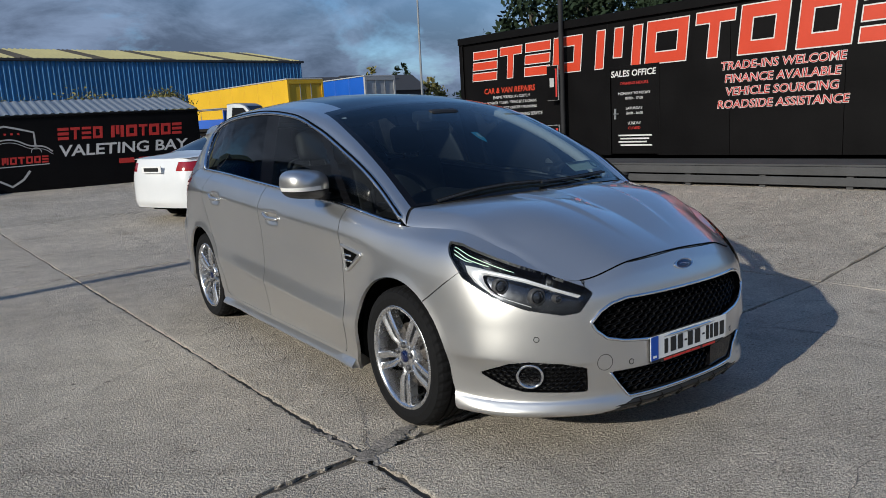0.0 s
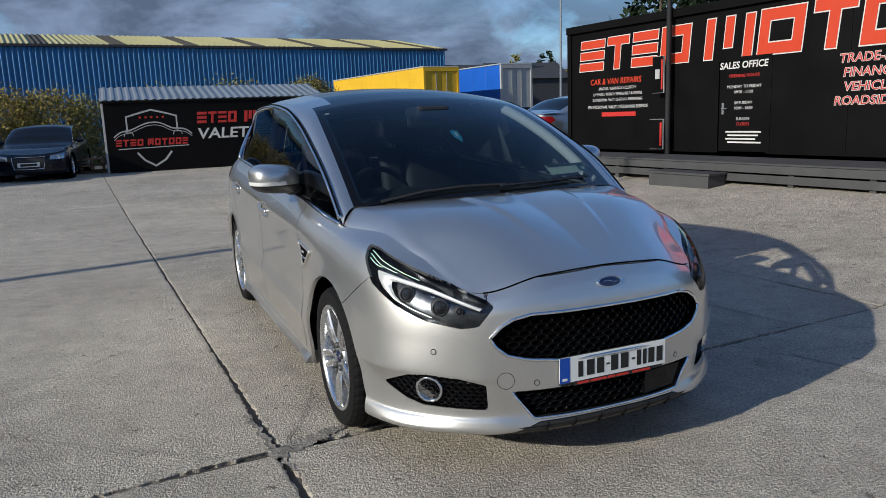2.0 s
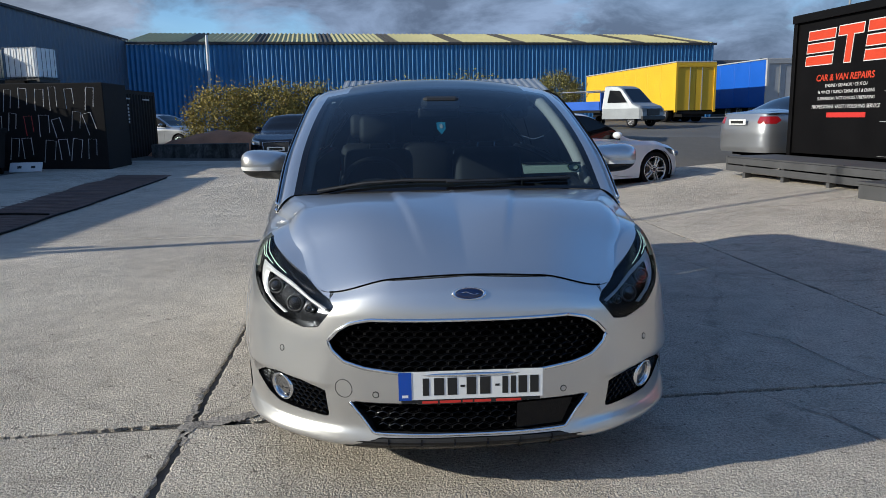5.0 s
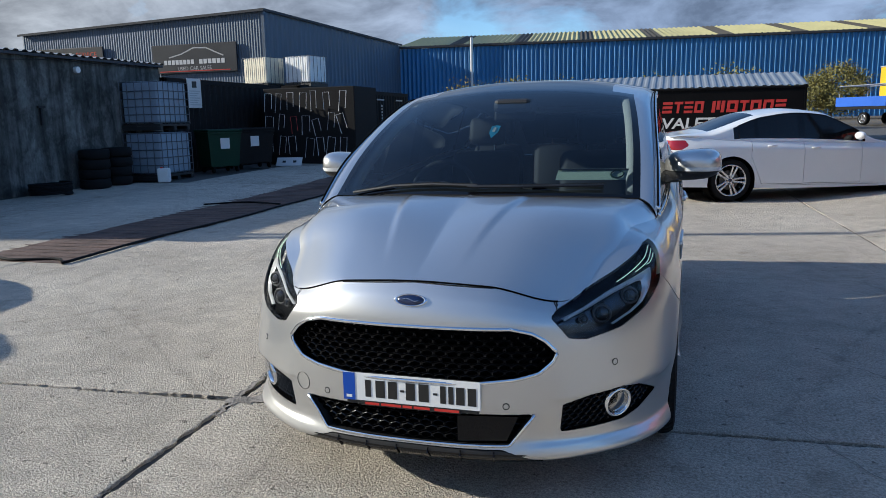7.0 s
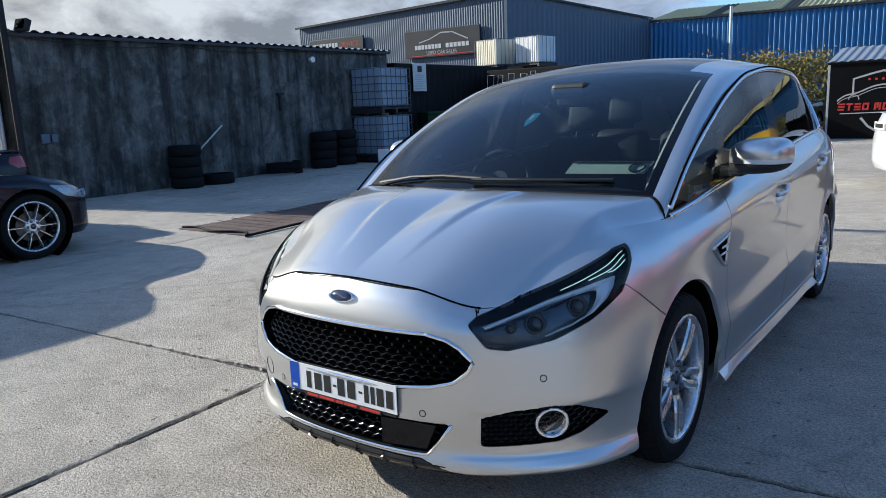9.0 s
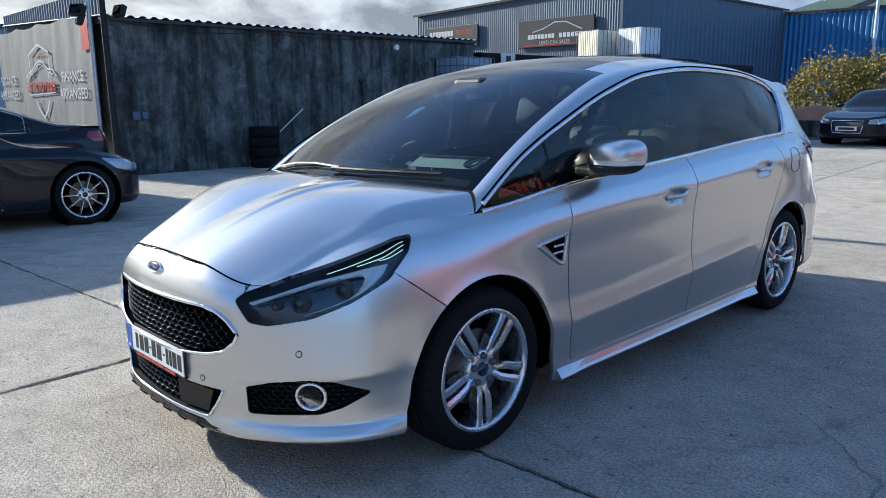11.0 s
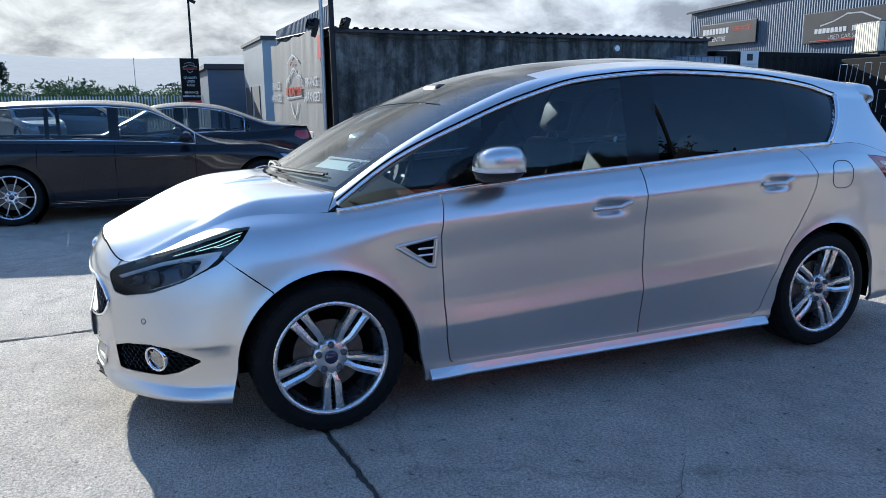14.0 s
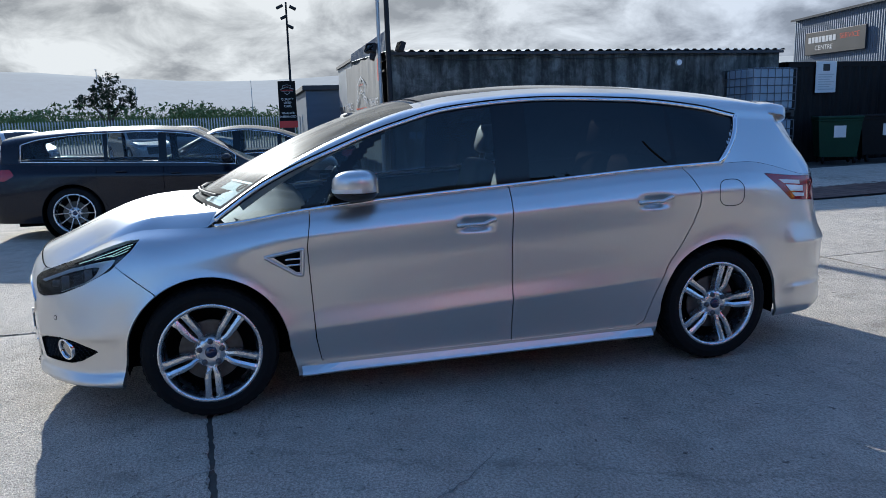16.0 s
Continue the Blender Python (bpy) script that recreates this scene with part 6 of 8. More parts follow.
    ga, gb = sh.front(.42 * w), sh.front(.36 * w)
    loop = [(-ga, .63), (0, .635), (ga, .63), ((ga + gb) / 2 + .01, .48), (gb, .33), (0, .325), (-gb, .33), (-(ga + gb) / 2 - .01, .48), (-ga, .63)]
    piece("grille_surround", *tube([sh.at(p, z * k, .004) for p, z in loop], .009, 6), CHROME, gr, "bright grille frame", smooth=True)
    for s in (1, -1):
        for nm in ("front_door", "rear_door"):
            v, f = sh.region(nm, s)
            piece(nm, *panel(v, f, .0035, .02), paint, root, smooth=True)
        v, f = sh.region("sill", s)
        piece("sill", *panel(v, f), paint, root, smooth=True)
        v, f = sh.region("headlamp", s)
        piece("headlamp", v, f, LAMP_CLEAR, root, "clear lens over a bright lamp", smooth=True)
        c = sh.at(sh.front(.74 * w), .61 * k, .0, s)
        piece("lamp_reflector", *lathe([(.0, .0), (.03, .004), (.05, .012)], 20, "z"), CHROME, root, at=Matrix.Translation(c + Vector((0, -.004, 0))) @ pose(0, 0, 0, 90, 0, 0))
        v, f = sh.region("tail_lamp", s)
        piece("tail_lamp", v, f, RED_LENS, root, "red rear lamp", smooth=True)
        for yc in (-wb / 2, wb / 2):
            wv, wf = lathe([(ra + .01, -.02), (ra + .01, -.32), (.05, -.33)], 28)
            o = piece("wheel_arch", *mirrored([(p[0] + sh.d[:, 0].max() * .985, p[1] + yc, p[2] + wr) for p in wv if True], wf, s), DARK_VOID, root, smooth=True)
            add_wheel(wheel, root, pose(s * (w - .045), yc, wr, 0, 0, 0 if s > 0 else 180), 0.3)
        hv, hf = tube([sh.at(sh.side(y), .82 * k + (.03 if y > .4 else 0), .022, s) for y in (.08, .15, .22)], .012, 6)
        piece("door_handle", hv, hf, paint, root, smooth=True)
        hv, hf = tube([sh.at(sh.side(y), .86 * k, .022, s) for y in (.78, .85, .92)], .012, 6)
        piece("door_handle", hv, hf, paint, root, smooth=True)
        m = bmesh.new()
        bmesh.ops.create_uvsphere(m, u_segments=14, v_segments=9, radius=1, matrix=Matrix.Translation((s * (w + .07), -.52, 1.0 * k)) @ Matrix.Diagonal((.11, .07, .065, 1)))
        part("door_mirror", m, paint, root, smooth=True)
    # cabin sections: bonnet, screen, roof, boot
    yc = -.95 + (.05 if style != "saloon" else 0)
    if style == "saloon":
        Y = [yf + .30, yf + .65, yc, -.45, .0, .45, .95, yr - .75, yr - .38, yr - .16]
        Cz = [.745, .83, .93, 1.20, 1.42, 1.46, 1.41, 1.13, 1.075, 1.05]
        Ex = [.55, .64, .70, .66, .60, .59, .58, .62, .66, .64]
        Ez = [.745, .83, .93, 1.18, 1.385, 1.42, 1.365, 1.10, 1.07, 1.045]
        Wx = [.62, .74, .85, .80, .74, .73, .73, .80, .80, .72]
        Wz = [.74, .815, .905, 1.15, 1.335, 1.37, 1.315, 1.04, 1.05, 1.035]
    else:
        Y = [yf + .30, yf + .65, yc, -.45, .0, .6, 1.2, yr - .75, yr - .42, yr - .26]
        Cz = [.745, .83, .93, 1.20, 1.42, 1.46, 1.455, 1.42, 1.38, 1.35]
        Ex = [.55, .64, .70, .66, .60, .59, .59, .57, .56, .56]
        Ez = [.745, .83, .93, 1.18, 1.385, 1.425, 1.42, 1.38, 1.34, 1.31]
        Wx = [.62, .74, .85, .80, .74, .73, .73, .71, .70, .70]
        Wz = [.74, .815, .905, 1.15, 1.335, 1.375, 1.365, 1.31, 1.21, 1.14]
    wk = w / .93
    cb = Cabin(sh, [(y, z * k) for y, z in zip(Y, Cz)], [(x * wk, y, z * k) for x, y, z in zip(Ex, Y, Ez)], [(x * wk, y, z * k) for x, y, z in zip(Wx, Y, Wz)], Y, 110, (12, 5, 10))
    cm = cb.cell()
    q = ((cb.q[:-1] + cb.q[1:]) / 2)[:, None]
    j = np.arange(cb.m - 1)[None, :]
    a, b, c_ = cb.cells
    topc, flankc = j < a, j >= a + b
    scr = topc & (q > 2.05) & (q < 3.8)
    if style == "saloon":
        rear = topc & (q > 6.1) & (q < 6.95)
        win = flankc & (q > 2.45) & (q < 6.55) & (j < cb.m - 2)
    else:
        rear = topc & (q < 0)
        win = flankc & (q > 2.45) & (q < 7.75) & (j < cb.m - 2)
    yy = cm[..., 1]
    post = win & (((yy > .28) & (yy < .38)) | ((yy > 1.02) & (yy < 1.09)))
    piece("roof", *cb.sheet(~(scr | rear | win), both=True), paint, root, smooth=True)
    piece("windscreen", *cb.sheet(scr, both=True), glass_mat, root, smooth=True)
    if style == "saloon":
        piece("rear_screen", *cb.sheet(rear, both=True), glass_mat, root, smooth=True)
    for s in (1, -1):
        for lo, hi in ((-9, .28), (.38, 1.02), (1.09, 9)):
            piece("side_window", *cb.sheet(win & ~post & (yy > lo) & (yy < hi), s), glass_mat, root, smooth=True)
        for lo, hi in ((.2, .5), (.9, 1.2)):
            piece("door_pillar", *cb.sheet(post & (yy > lo) & (yy < hi), s), BLACK_GLOSS, root, smooth=True)
        ln = [Vector(p) + Vector((.004, 0, .003)) for p, qv in zip(cb.G[:, -2], cb.q) if 2.5 < qv < (6.5 if style == "saloon" else 7.7)]
        v, f = tube(ln, .007, 5)
        up = [Vector(p) + Vector((.004, 0, .003)) for p, qv in zip(cb.G[:, a + b], cb.q) if 2.5 < qv < (6.5 if style == "saloon" else 7.7)]
        v2, f2 = tube([ln[0]] + up + [ln[-1]], .006, 5)
        piece("window_trim", *mirrored(v2, f2, s), CHROME if paint is CAR_BLACK else BLACK_GLOSS, root, smooth=True)
        piece("window_trim", *mirrored(v, f, s), CHROME if paint is not CAR_SILVER else BLACK_GLOSS, root, smooth=True)
    # nose and tail close the sections onto the shell
    TL = sh.G[:, -1]
    for nm, sec, front in (("bonnet_lip", cb.G[0], True), ("boot_lid" if style == "saloon" else "tailgate", cb.G[-1], False)):
        ic = int(np.argmin(np.linalg.norm(TL - sec[-1], axis=1)))
        ln = TL[:ic + 1] if front else TL[ic:][::-1]
        K = len(sec)
        e = np.stack([np.interp(np.linspace(0, 1, K), np.linspace(0, 1, len(ln)), ln[:, c]) for c in range(3)], -1)
        R = 8
        tg = np.stack([(1 - t) * sec + t * e for t in np.linspace(0, 1, R)], 1)
        kp = np.zeros((K - 1, R - 1), bool)
        if not front and style != "saloon":
            kp[:a - 1, 1:5] = True
        for n2, kk, mt in ((nm, ~kp, paint), ("rear_screen", kp, glass_mat)):
            if not kk.any():
                continue
            ff = grid_faces(K, R, kk, flip=front)
            vv, ff = compact(list(tg.reshape(-1, 3)), ff)
            mr, o = {}, [np.array(p) for p in vv]
            for i, p in enumerate(vv):
                mr[i] = i if abs(p[0]) < 1e-6 else len(o)
                if abs(p[0]) >= 1e-6:
                    o.append(np.array(p) * (-1, 1, 1))
            piece(n2, o, ff + [tuple(mr[i] for i in t[::-1]) for t in ff], mt, root, smooth=True)
    part("underbody", box((-w + .33, yf + .42, .17), (w - .33, yr - .35, .34)), DARK_VOID, root)
    # rear and front plates with plain bars
    for y, s, z in ((yf, -1, .44 * k), (yr, 1, (zt - .17) if style == "saloon" else .75)):
        if plate:
            p = part("number_plate", box((-.26, y + s * .004, z - .055), (.26, y + s * .016, z + .055), bevel=.004), PLATE_WHITE, root)
            part("plate_bars", box((-.19, y + s * .0165, z - .03), (.2, y + s * .0185, z + .03)), INK, p)
    return root

# ---- parked cars ----
def spot(x, y, heading, wheel_r=0.0):
    """A pose on the ground; heading: degrees from +x of where the nose points."""
    return pose(x, y, float(height(x, y)) - 0.001, 0, 0, heading + 90)


road_car("saloon_car", "white four-door saloon with dark windows parked across the yard", CAR_WHITE, spot(2.88, 9.25, 20), 4.9, 1.86, 1.46, 2.97, 0.83, "saloon")
road_car("estate_car", "black estate car with thin-spoke alloys parked near the rendered wall", CAR_BLACK, spot(-7.05, -2.03, 90), 4.91, 1.86, 1.48, 2.97, 0.83, "estate", "thin_spoke", 0.345, glass_mat=PANE_CLEAR)
road_car("saloon_car", "dark blue-black saloon parked behind the black estate car", CAR_BLACK, spot(-9.55, -1.72, -92), 4.85, 1.86, 1.45, 2.97, 0.83, "saloon", glass_mat=PANE_CLEAR)
road_car("saloon_car", "silver-grey saloon parked on the tarmac behind the office", CAR_SILVER, spot(9.32, 11.29, 14), 4.65, 1.78, 1.46, 2.65, 0.88, "saloon", "plain", 0.315)
road_car("saloon_car", "black saloon facing the yard beside the valeting shed", CAR_BLACK, spot(-3.55, 19.4, -96), 4.9, 1.87, 1.45, 2.91, 0.9, "saloon", "plain", 0.33)

# ---- the office, sheds and walls ----
def corrugated(w, h, pitch, depth, top=None, flat=0.5, peak=False):
    """Verts and faces of a ribbed sheet in its own x (along) and y (up); ribs stand out along z. top(x): height there."""
    xs, zs = [], []
    n = int(round(w / pitch))
    p = w / n
    for i in range(n):
        for f, z in (((0, 0), (.08, 0), (.5, depth), (.58, depth)) if peak else ((0, 0), (flat * .55, 0), (flat, depth), (1 - flat * .45, depth))):
            xs.append((i + f) * p)
            zs.append(z)
    xs.append(w)
    zs.append(0)
    vs = [(x, 0, z) for x, z in zip(xs, zs)] + [(x, (top(x) if top else h), z) for x, z in zip(xs, zs)]
    k = len(xs)
    return vs, [(i, i + 1, k + i + 1, k + i) for i in range(k - 1)]


OFF = on_face((6.85, 8.3, 0), (0.113, -1.0, 0))
office = thing("office_building", "black clad portable office with orange and white lettering", "office")
for i, (a, b) in enumerate(((0.0, 2.68), (2.68, 5.82), (5.82, 7.45), (7.45, 9.1), (9.1, 10.8), (10.8, 12.5))):
    if i == 1:
        for lo, hi in (((2.683, .655, -.08), (3.62, 2.96, 0)), ((4.60, .655, -.08), (5.817, 2.96, 0)), ((3.622, 2.13, -.08), (4.598, 2.96, 0))):
            part("wall_panel", box(lo, hi, bevel=.004), CLAD_BLACK, office, at=OFF)
    else:
        part("wall_panel", box((a + .003, .655, -.08), (b - .003, 2.96, 0), bevel=.004), CLAD_BLACK, office, at=OFF)
part("end_wall", box((-.04, .35, -2.6), (.0, 2.96, -.0), bevel=.004), CLAD_BLACK, office, at=OFF)
part("back_wall", box((0.003, .35, -2.6), (12.5, 2.95, -2.54)), CLAD_BLACK, office, at=OFF)
part("roof", box((-.06, 2.963, -2.65), (12.55, 3.03, .05), bevel=.01), RUST_BLACK, office, at=OFF)
part("fascia", box((-.06, 2.90, .052), (12.55, 3.035, .075), bevel=.004), CLAD_BLACK, office, at=OFF)
part("corner_post", box((-.07, .35, -.02), (.03, 2.96, .04), bevel=.006), CLAD_BLACK, office, at=OFF)
part("door", box((3.66, .68, -.05), (4.56, 2.09, -.012), bevel=.006), CLAD_BLACK, office, "flush black steel office door", at=OFF)
for lo, hi in (((3.60, .66, -.06), (3.655, 2.15, .012)), ((4.565, .66, -.06), (4.62, 2.15, .012)), ((3.656, 2.095, -.06), (4.564, 2.15, .012))):
    part("door_frame", box(lo, hi, bevel=.003), CLAD_BLACK, office, at=OFF)
m = rod((3.74, 1.36, .03), (3.84, 1.36, .03), .009)
rod((3.74, 1.36, -.012), (3.74, 1.36, .034), .009, m)
box((3.72, 1.27, -.012), (3.76, 1.45, .0), m)
part("door_handle", m, GALV, office, "plain lever handle", at=OFF)

# big painted name: plain slanted blocks with pale rims
def sign_block(x0, x1, y0, y1, kind, parent, at, lift=0.0, face=None, rim=None):
    face, rim = face or SIGN_ORANGE, rim or SIGN_WHITE
    sl = 0.10
    def quad(a, b, c, d, z0, z1):
        p = [(a + sl * (c - y0), c), (b + sl * (c - y0), c), (b + sl * (d - y0), d), (a + sl * (d - y0), d)]
        return [(x, y, z0) for x, y in p] + [(x, y, z1) for x, y in p], [(4, 5, 6, 7), (0, 1, 5, 4), (1, 2, 6, 5), (2, 3, 7, 6), (3, 0, 4, 7)]
    w, h = x1 - x0, y1 - y0
    t = min(w, h) * .26
    bars = {"ring": [(x0, x1, y1 - t, y1), (x0, x1, y0, y0 + t), (x0, x0 + t, y0, y1), (x1 - t, x1, y0, y1)],
            "three": [(x0, x1, y1 - t, y1), (x0, x1, (y0 + y1) / 2 - t / 2, (y0 + y1) / 2 + t / 2), (x0, x1, y0, y0 + t)],
            "cap": [(x0, x1, y1 - t, y1), ((x0 + x1) / 2 - t / 2, (x0 + x1) / 2 + t / 2, y0, y1)],
            "posts": [(x0, x0 + t, y0, y1), ((x0 + x1) / 2 - t / 2, (x0 + x1) / 2 + t / 2, y0 + h * .25, y1), (x1 - t, x1, y0, y1)]}[kind]
    r = .015 * h / .72
    for mat_, grow, z0, z1 in ((rim, r, .001 + lift, .004 + lift), (face, -r * .25, .0042 + lift, .008 + lift)):
        vs, fs = [], []
        for i, (a, b, c, d) in enumerate(bars):
            # bars of one block step forward a hair so that no two faces share a plane
            e = .00025 * i
            v, f = quad(a - grow, b + grow, c - grow, d + grow, z0, z1 + e)
            fs += [tuple(k + len(vs) for k in q) for q in f]
            vs += v
        piece("sign_shape", vs, fs, mat_, parent, at=at)


def s_of(y):
    return (8.3 - y) * 1.0064


for (a, b), kd in zip(((8.03, 7.36), (7.28, 6.72), (6.62, 6.02), (5.93, 5.30), (4.98, 4.08), (3.98, 3.25), (3.12, 2.50), (2.40, 1.70), (1.55, .84), (.74, .0)),
                      ("three", "cap", "three", "ring", "posts", "ring", "cap", "ring", "ring", "three")):
    sign_block(s_of(a), s_of(b), 2.16 - .004 * s_of(a), 2.72 + .018 * s_of(a), kd, office, OFF)


def words(t, s, h, size, mat_, parent=None, at=None, outline=0.0, width=1.0, shear=0.12, lift=.0015, rim=None):
    parent, at = parent or office, at or OFF
    if rim is not None:
        text(t, size, rim, parent, at @ Matrix.Translation((s, h, lift)), outline=.006, depth=.001, shear=shear, width=width)
        lift += .0025
    return text(t, size, mat_, parent, at @ Matrix.Translation((s, h, lift)), outline=outline, depth=.001, shear=shear, width=width)


for t, h in (("TRADE-INS WELCOME", 1.985), ("FINANCE AVAILABLE", 1.795), ("VEHICLE SOURCING", 1.605), ("ROADSIDE ASSISTANCE", 1.415)):
    words(t, s_of(1.78), h, .17, SIGN_RED, rim=SIGN_WHITE, width=1.05)
words("SALES OFFICE", s_of(4.22), 2.02, .145, SIGN_WHITE, outline=.003)
words("CAR & VAN REPAIRS", s_of(7.05), 1.93, .15, SIGN_ORANGE, outline=.002)
for i, t in enumerate(("ENGINE / GEARBOX / CLUTCH", "FLYWHEEL / TURBO / TIMING BELT & CHAINS", "SUSPENSION / NCT CHECKS / PREPARING", "PROFESSIONAL VALET / POLISHING SERVICE")):
    words(t, s_of(7.0), 1.80 - .105 * i - (.03 if i == 3 else 0), .075 if i < 3 else .085, SIGN_WHITE, width=.95 if i != 1 else .86)
part("sign_bar", box((s_of(7.4), 1.28, .001), (s_of(6.5), 1.36, .004)), SIGN_RED, office, at=OFF)
DOORF = OFF @ Matrix.Translation((0, 0, -.011))
for i, (t, mt, sz) in enumerate((("OPENING HOURS", SIGN_RED, .07), ("", SIGN_WHITE, .06), ("MONDAY TO FRIDAY", SIGN_WHITE, .065), ("09:00 - 17:00", SIGN_WHITE, .065), ("", SIGN_WHITE, .06), ("SATURDAY", SIGN_WHITE, .065), ("10:00 - 16:00", SIGN_WHITE, .065), ("", SIGN_WHITE, .06), ("SUNDAY", SIGN_WHITE, .065), ("CLOSED", SIGN_RED, .065))):
    if t:
        words(t, 4.12, 1.86 - .083 * i, sz, mt, at=DOORF, shear=0)
for i in range(4):
    part("sign_bar", box((3.80 + .04 * (i % 2), .98 - .055 * i, -.0105), (4.46 - .05 * (i % 3), 1.005 - .055 * i, -.008)), SIGN_WHITE, office, at=OFF)

# light pole with two floodlights and a small hanging sign in front of the office
pole = thing("light_pole", "slim dark pole with a framed sign in front of the office", "lamp post")
px = s_of(5.62)
part("pole", rod((px, .55, .12), (px, 4.6, .12), .045, n=14), POST_DARK, pole, at=OFF)
sb = part("sign_board", box((px - .29, 1.66, .17), (px - .03, 2.28, .20), bevel=.004), SIGN_GREY, pole, at=OFF)
part("sign_face", box((px - .283, 1.667, .201), (px - .037, 2.273, .206)), CLAD_BLACK, sb)
part("sign_bar", box((px - .085, 1.72, .2065), (px - .05, 2.22, .209)), SIGN_RED, sb)
part("emblem", box((px - .22, 1.90, .2065), (px - .12, 2.06, .209), bevel=.001), SIGN_GREY, sb)
sb = part("sign_board", box((px - .34, .70, .17), (px - .03, 1.22, .20), bevel=.004), SIGN_GREY, pole, at=OFF)
part("sign_face", box((px - .333, .707, .201), (px - .037, 1.213, .206)), CLAD_BLACK, sb)
part("sign_bar", box((px - .10, .76, .2065), (px - .055, 1.16, .209)), SIGN_RED, sb)

deck = thing("deck", "dark grey timber deck of boards along the office front", "deck")
DK = 1.05
for i in range(8):
    part("board", box((-.25, .585, .08 + .122 * i), (12.6, .612, .08 + .122 * i + .116), bevel=.004), DECK_GREY, deck, at=OFF)
for i, (lo, hi) in enumerate(((.475, .583), (.345, .452))):
    part("board", box((-.25, lo, DK + .0), (12.6, hi, DK + .03), bevel=.005), DECK_GREY, deck, at=OFF)
for i in range(12):
    part("post", box((.2 + 1.1 * i, .05, DK - .12), (.28 + 1.1 * i, .583, DK - .005)), DECK_GREY, deck, at=OFF)
part("end_board", box((-.30, .345, .05), (-.253, .60, DK + .03), bevel=.004), DECK_GREY, deck, at=OFF)
part("skirting", box((-.2, .1, .02), (12.5, .58, .06)), DARK_VOID, deck, at=OFF)
step = thing("step", "dark grey boxed timber step in front of the office door", "step")
part("tread", box((3.55, .43, DK + .04), (4.75, .465, DK + .42), bevel=.005), DECK_GREY, step, at=OFF)
part("riser", box((3.58, .18, DK + .05), (4.72, .428, DK + .40), bevel=.005), DECK_GREY, step, at=OFF)

# valeting shed
VB = on_face((-1.92, 18.65, 0), (1, 0, 0))
bay = thing("valeting_shed", "low black sign-painted shed with a grey ribbed metal roof", "shed")
part("front_wall", box((0.0, .0, -.06), (6.34, 2.14, 0), bevel=.004), CLAD_BLACK, bay, at=VB)
part("side_wall", box((-.06, .0, -2.3), (-.003, 2.18, -.0), bevel=.004), SIGN_GREY, bay, "pale edge panel", at=VB)
part("side_wall", box((6.345, .0, -2.3), (6.40, 2.18, -.0), bevel=.004), CLAD_BLACK, bay, at=VB)
rf = math.hypot(2.22, .46)
v, f = corrugated(6.5, rf, .22, .022)
slope = on_face((-1.99, 18.60, 2.16), (1, 0, 0), (0, 2.22, .46))
piece("roof", v, f, SHEET_GREY, bay, at=slope)
v, f = corrugated(6.5, rf, .22, .022)
piece("roof", v, f, SHEET_GREY, bay, at=on_face((4.51, 23.04, 2.16), (-1, 0, 0), (0, -2.22, .46)))
part("gutter", box((-.06, 2.09, .002), (6.42, 2.145, .05), bevel=.008), CLAD_BLACK, bay, at=VB)
# emblem: a shield outline, a swoosh and bars
def strip(pts, w, mat_, parent, at, name="emblem_line", lift=.002, close=False):
    pts = [Vector((*p, 0)) for p in pts]
    vs, fs = [], []
    n = len(pts)
    for i, p in enumerate(pts):
        a, b = (pts[(i - 1) % n], pts[(i + 1) % n]) if close else (pts[max(i - 1, 0)], pts[min(i + 1, n - 1)])
        d = (b - a).normalized()
        o = Vector((-d.y, d.x, 0)) * w / 2
        for q, z in ((p + o, lift), (p - o, lift), (p + o, lift + .003), (p - o, lift + .003)):
            vs.append((q.x, q.y, z))
    for i in range(n if close else n - 1):
        j = (i + 1) % n
        fs += [(4 * i + 2, 4 * i + 3, 4 * j + 3, 4 * j + 2), (4 * i, 4 * j, 4 * j + 2, 4 * i + 2), (4 * i + 1, 4 * i + 3, 4 * j + 3, 4 * j + 1)]
    piece(name, vs, fs, mat_, parent, at=at)


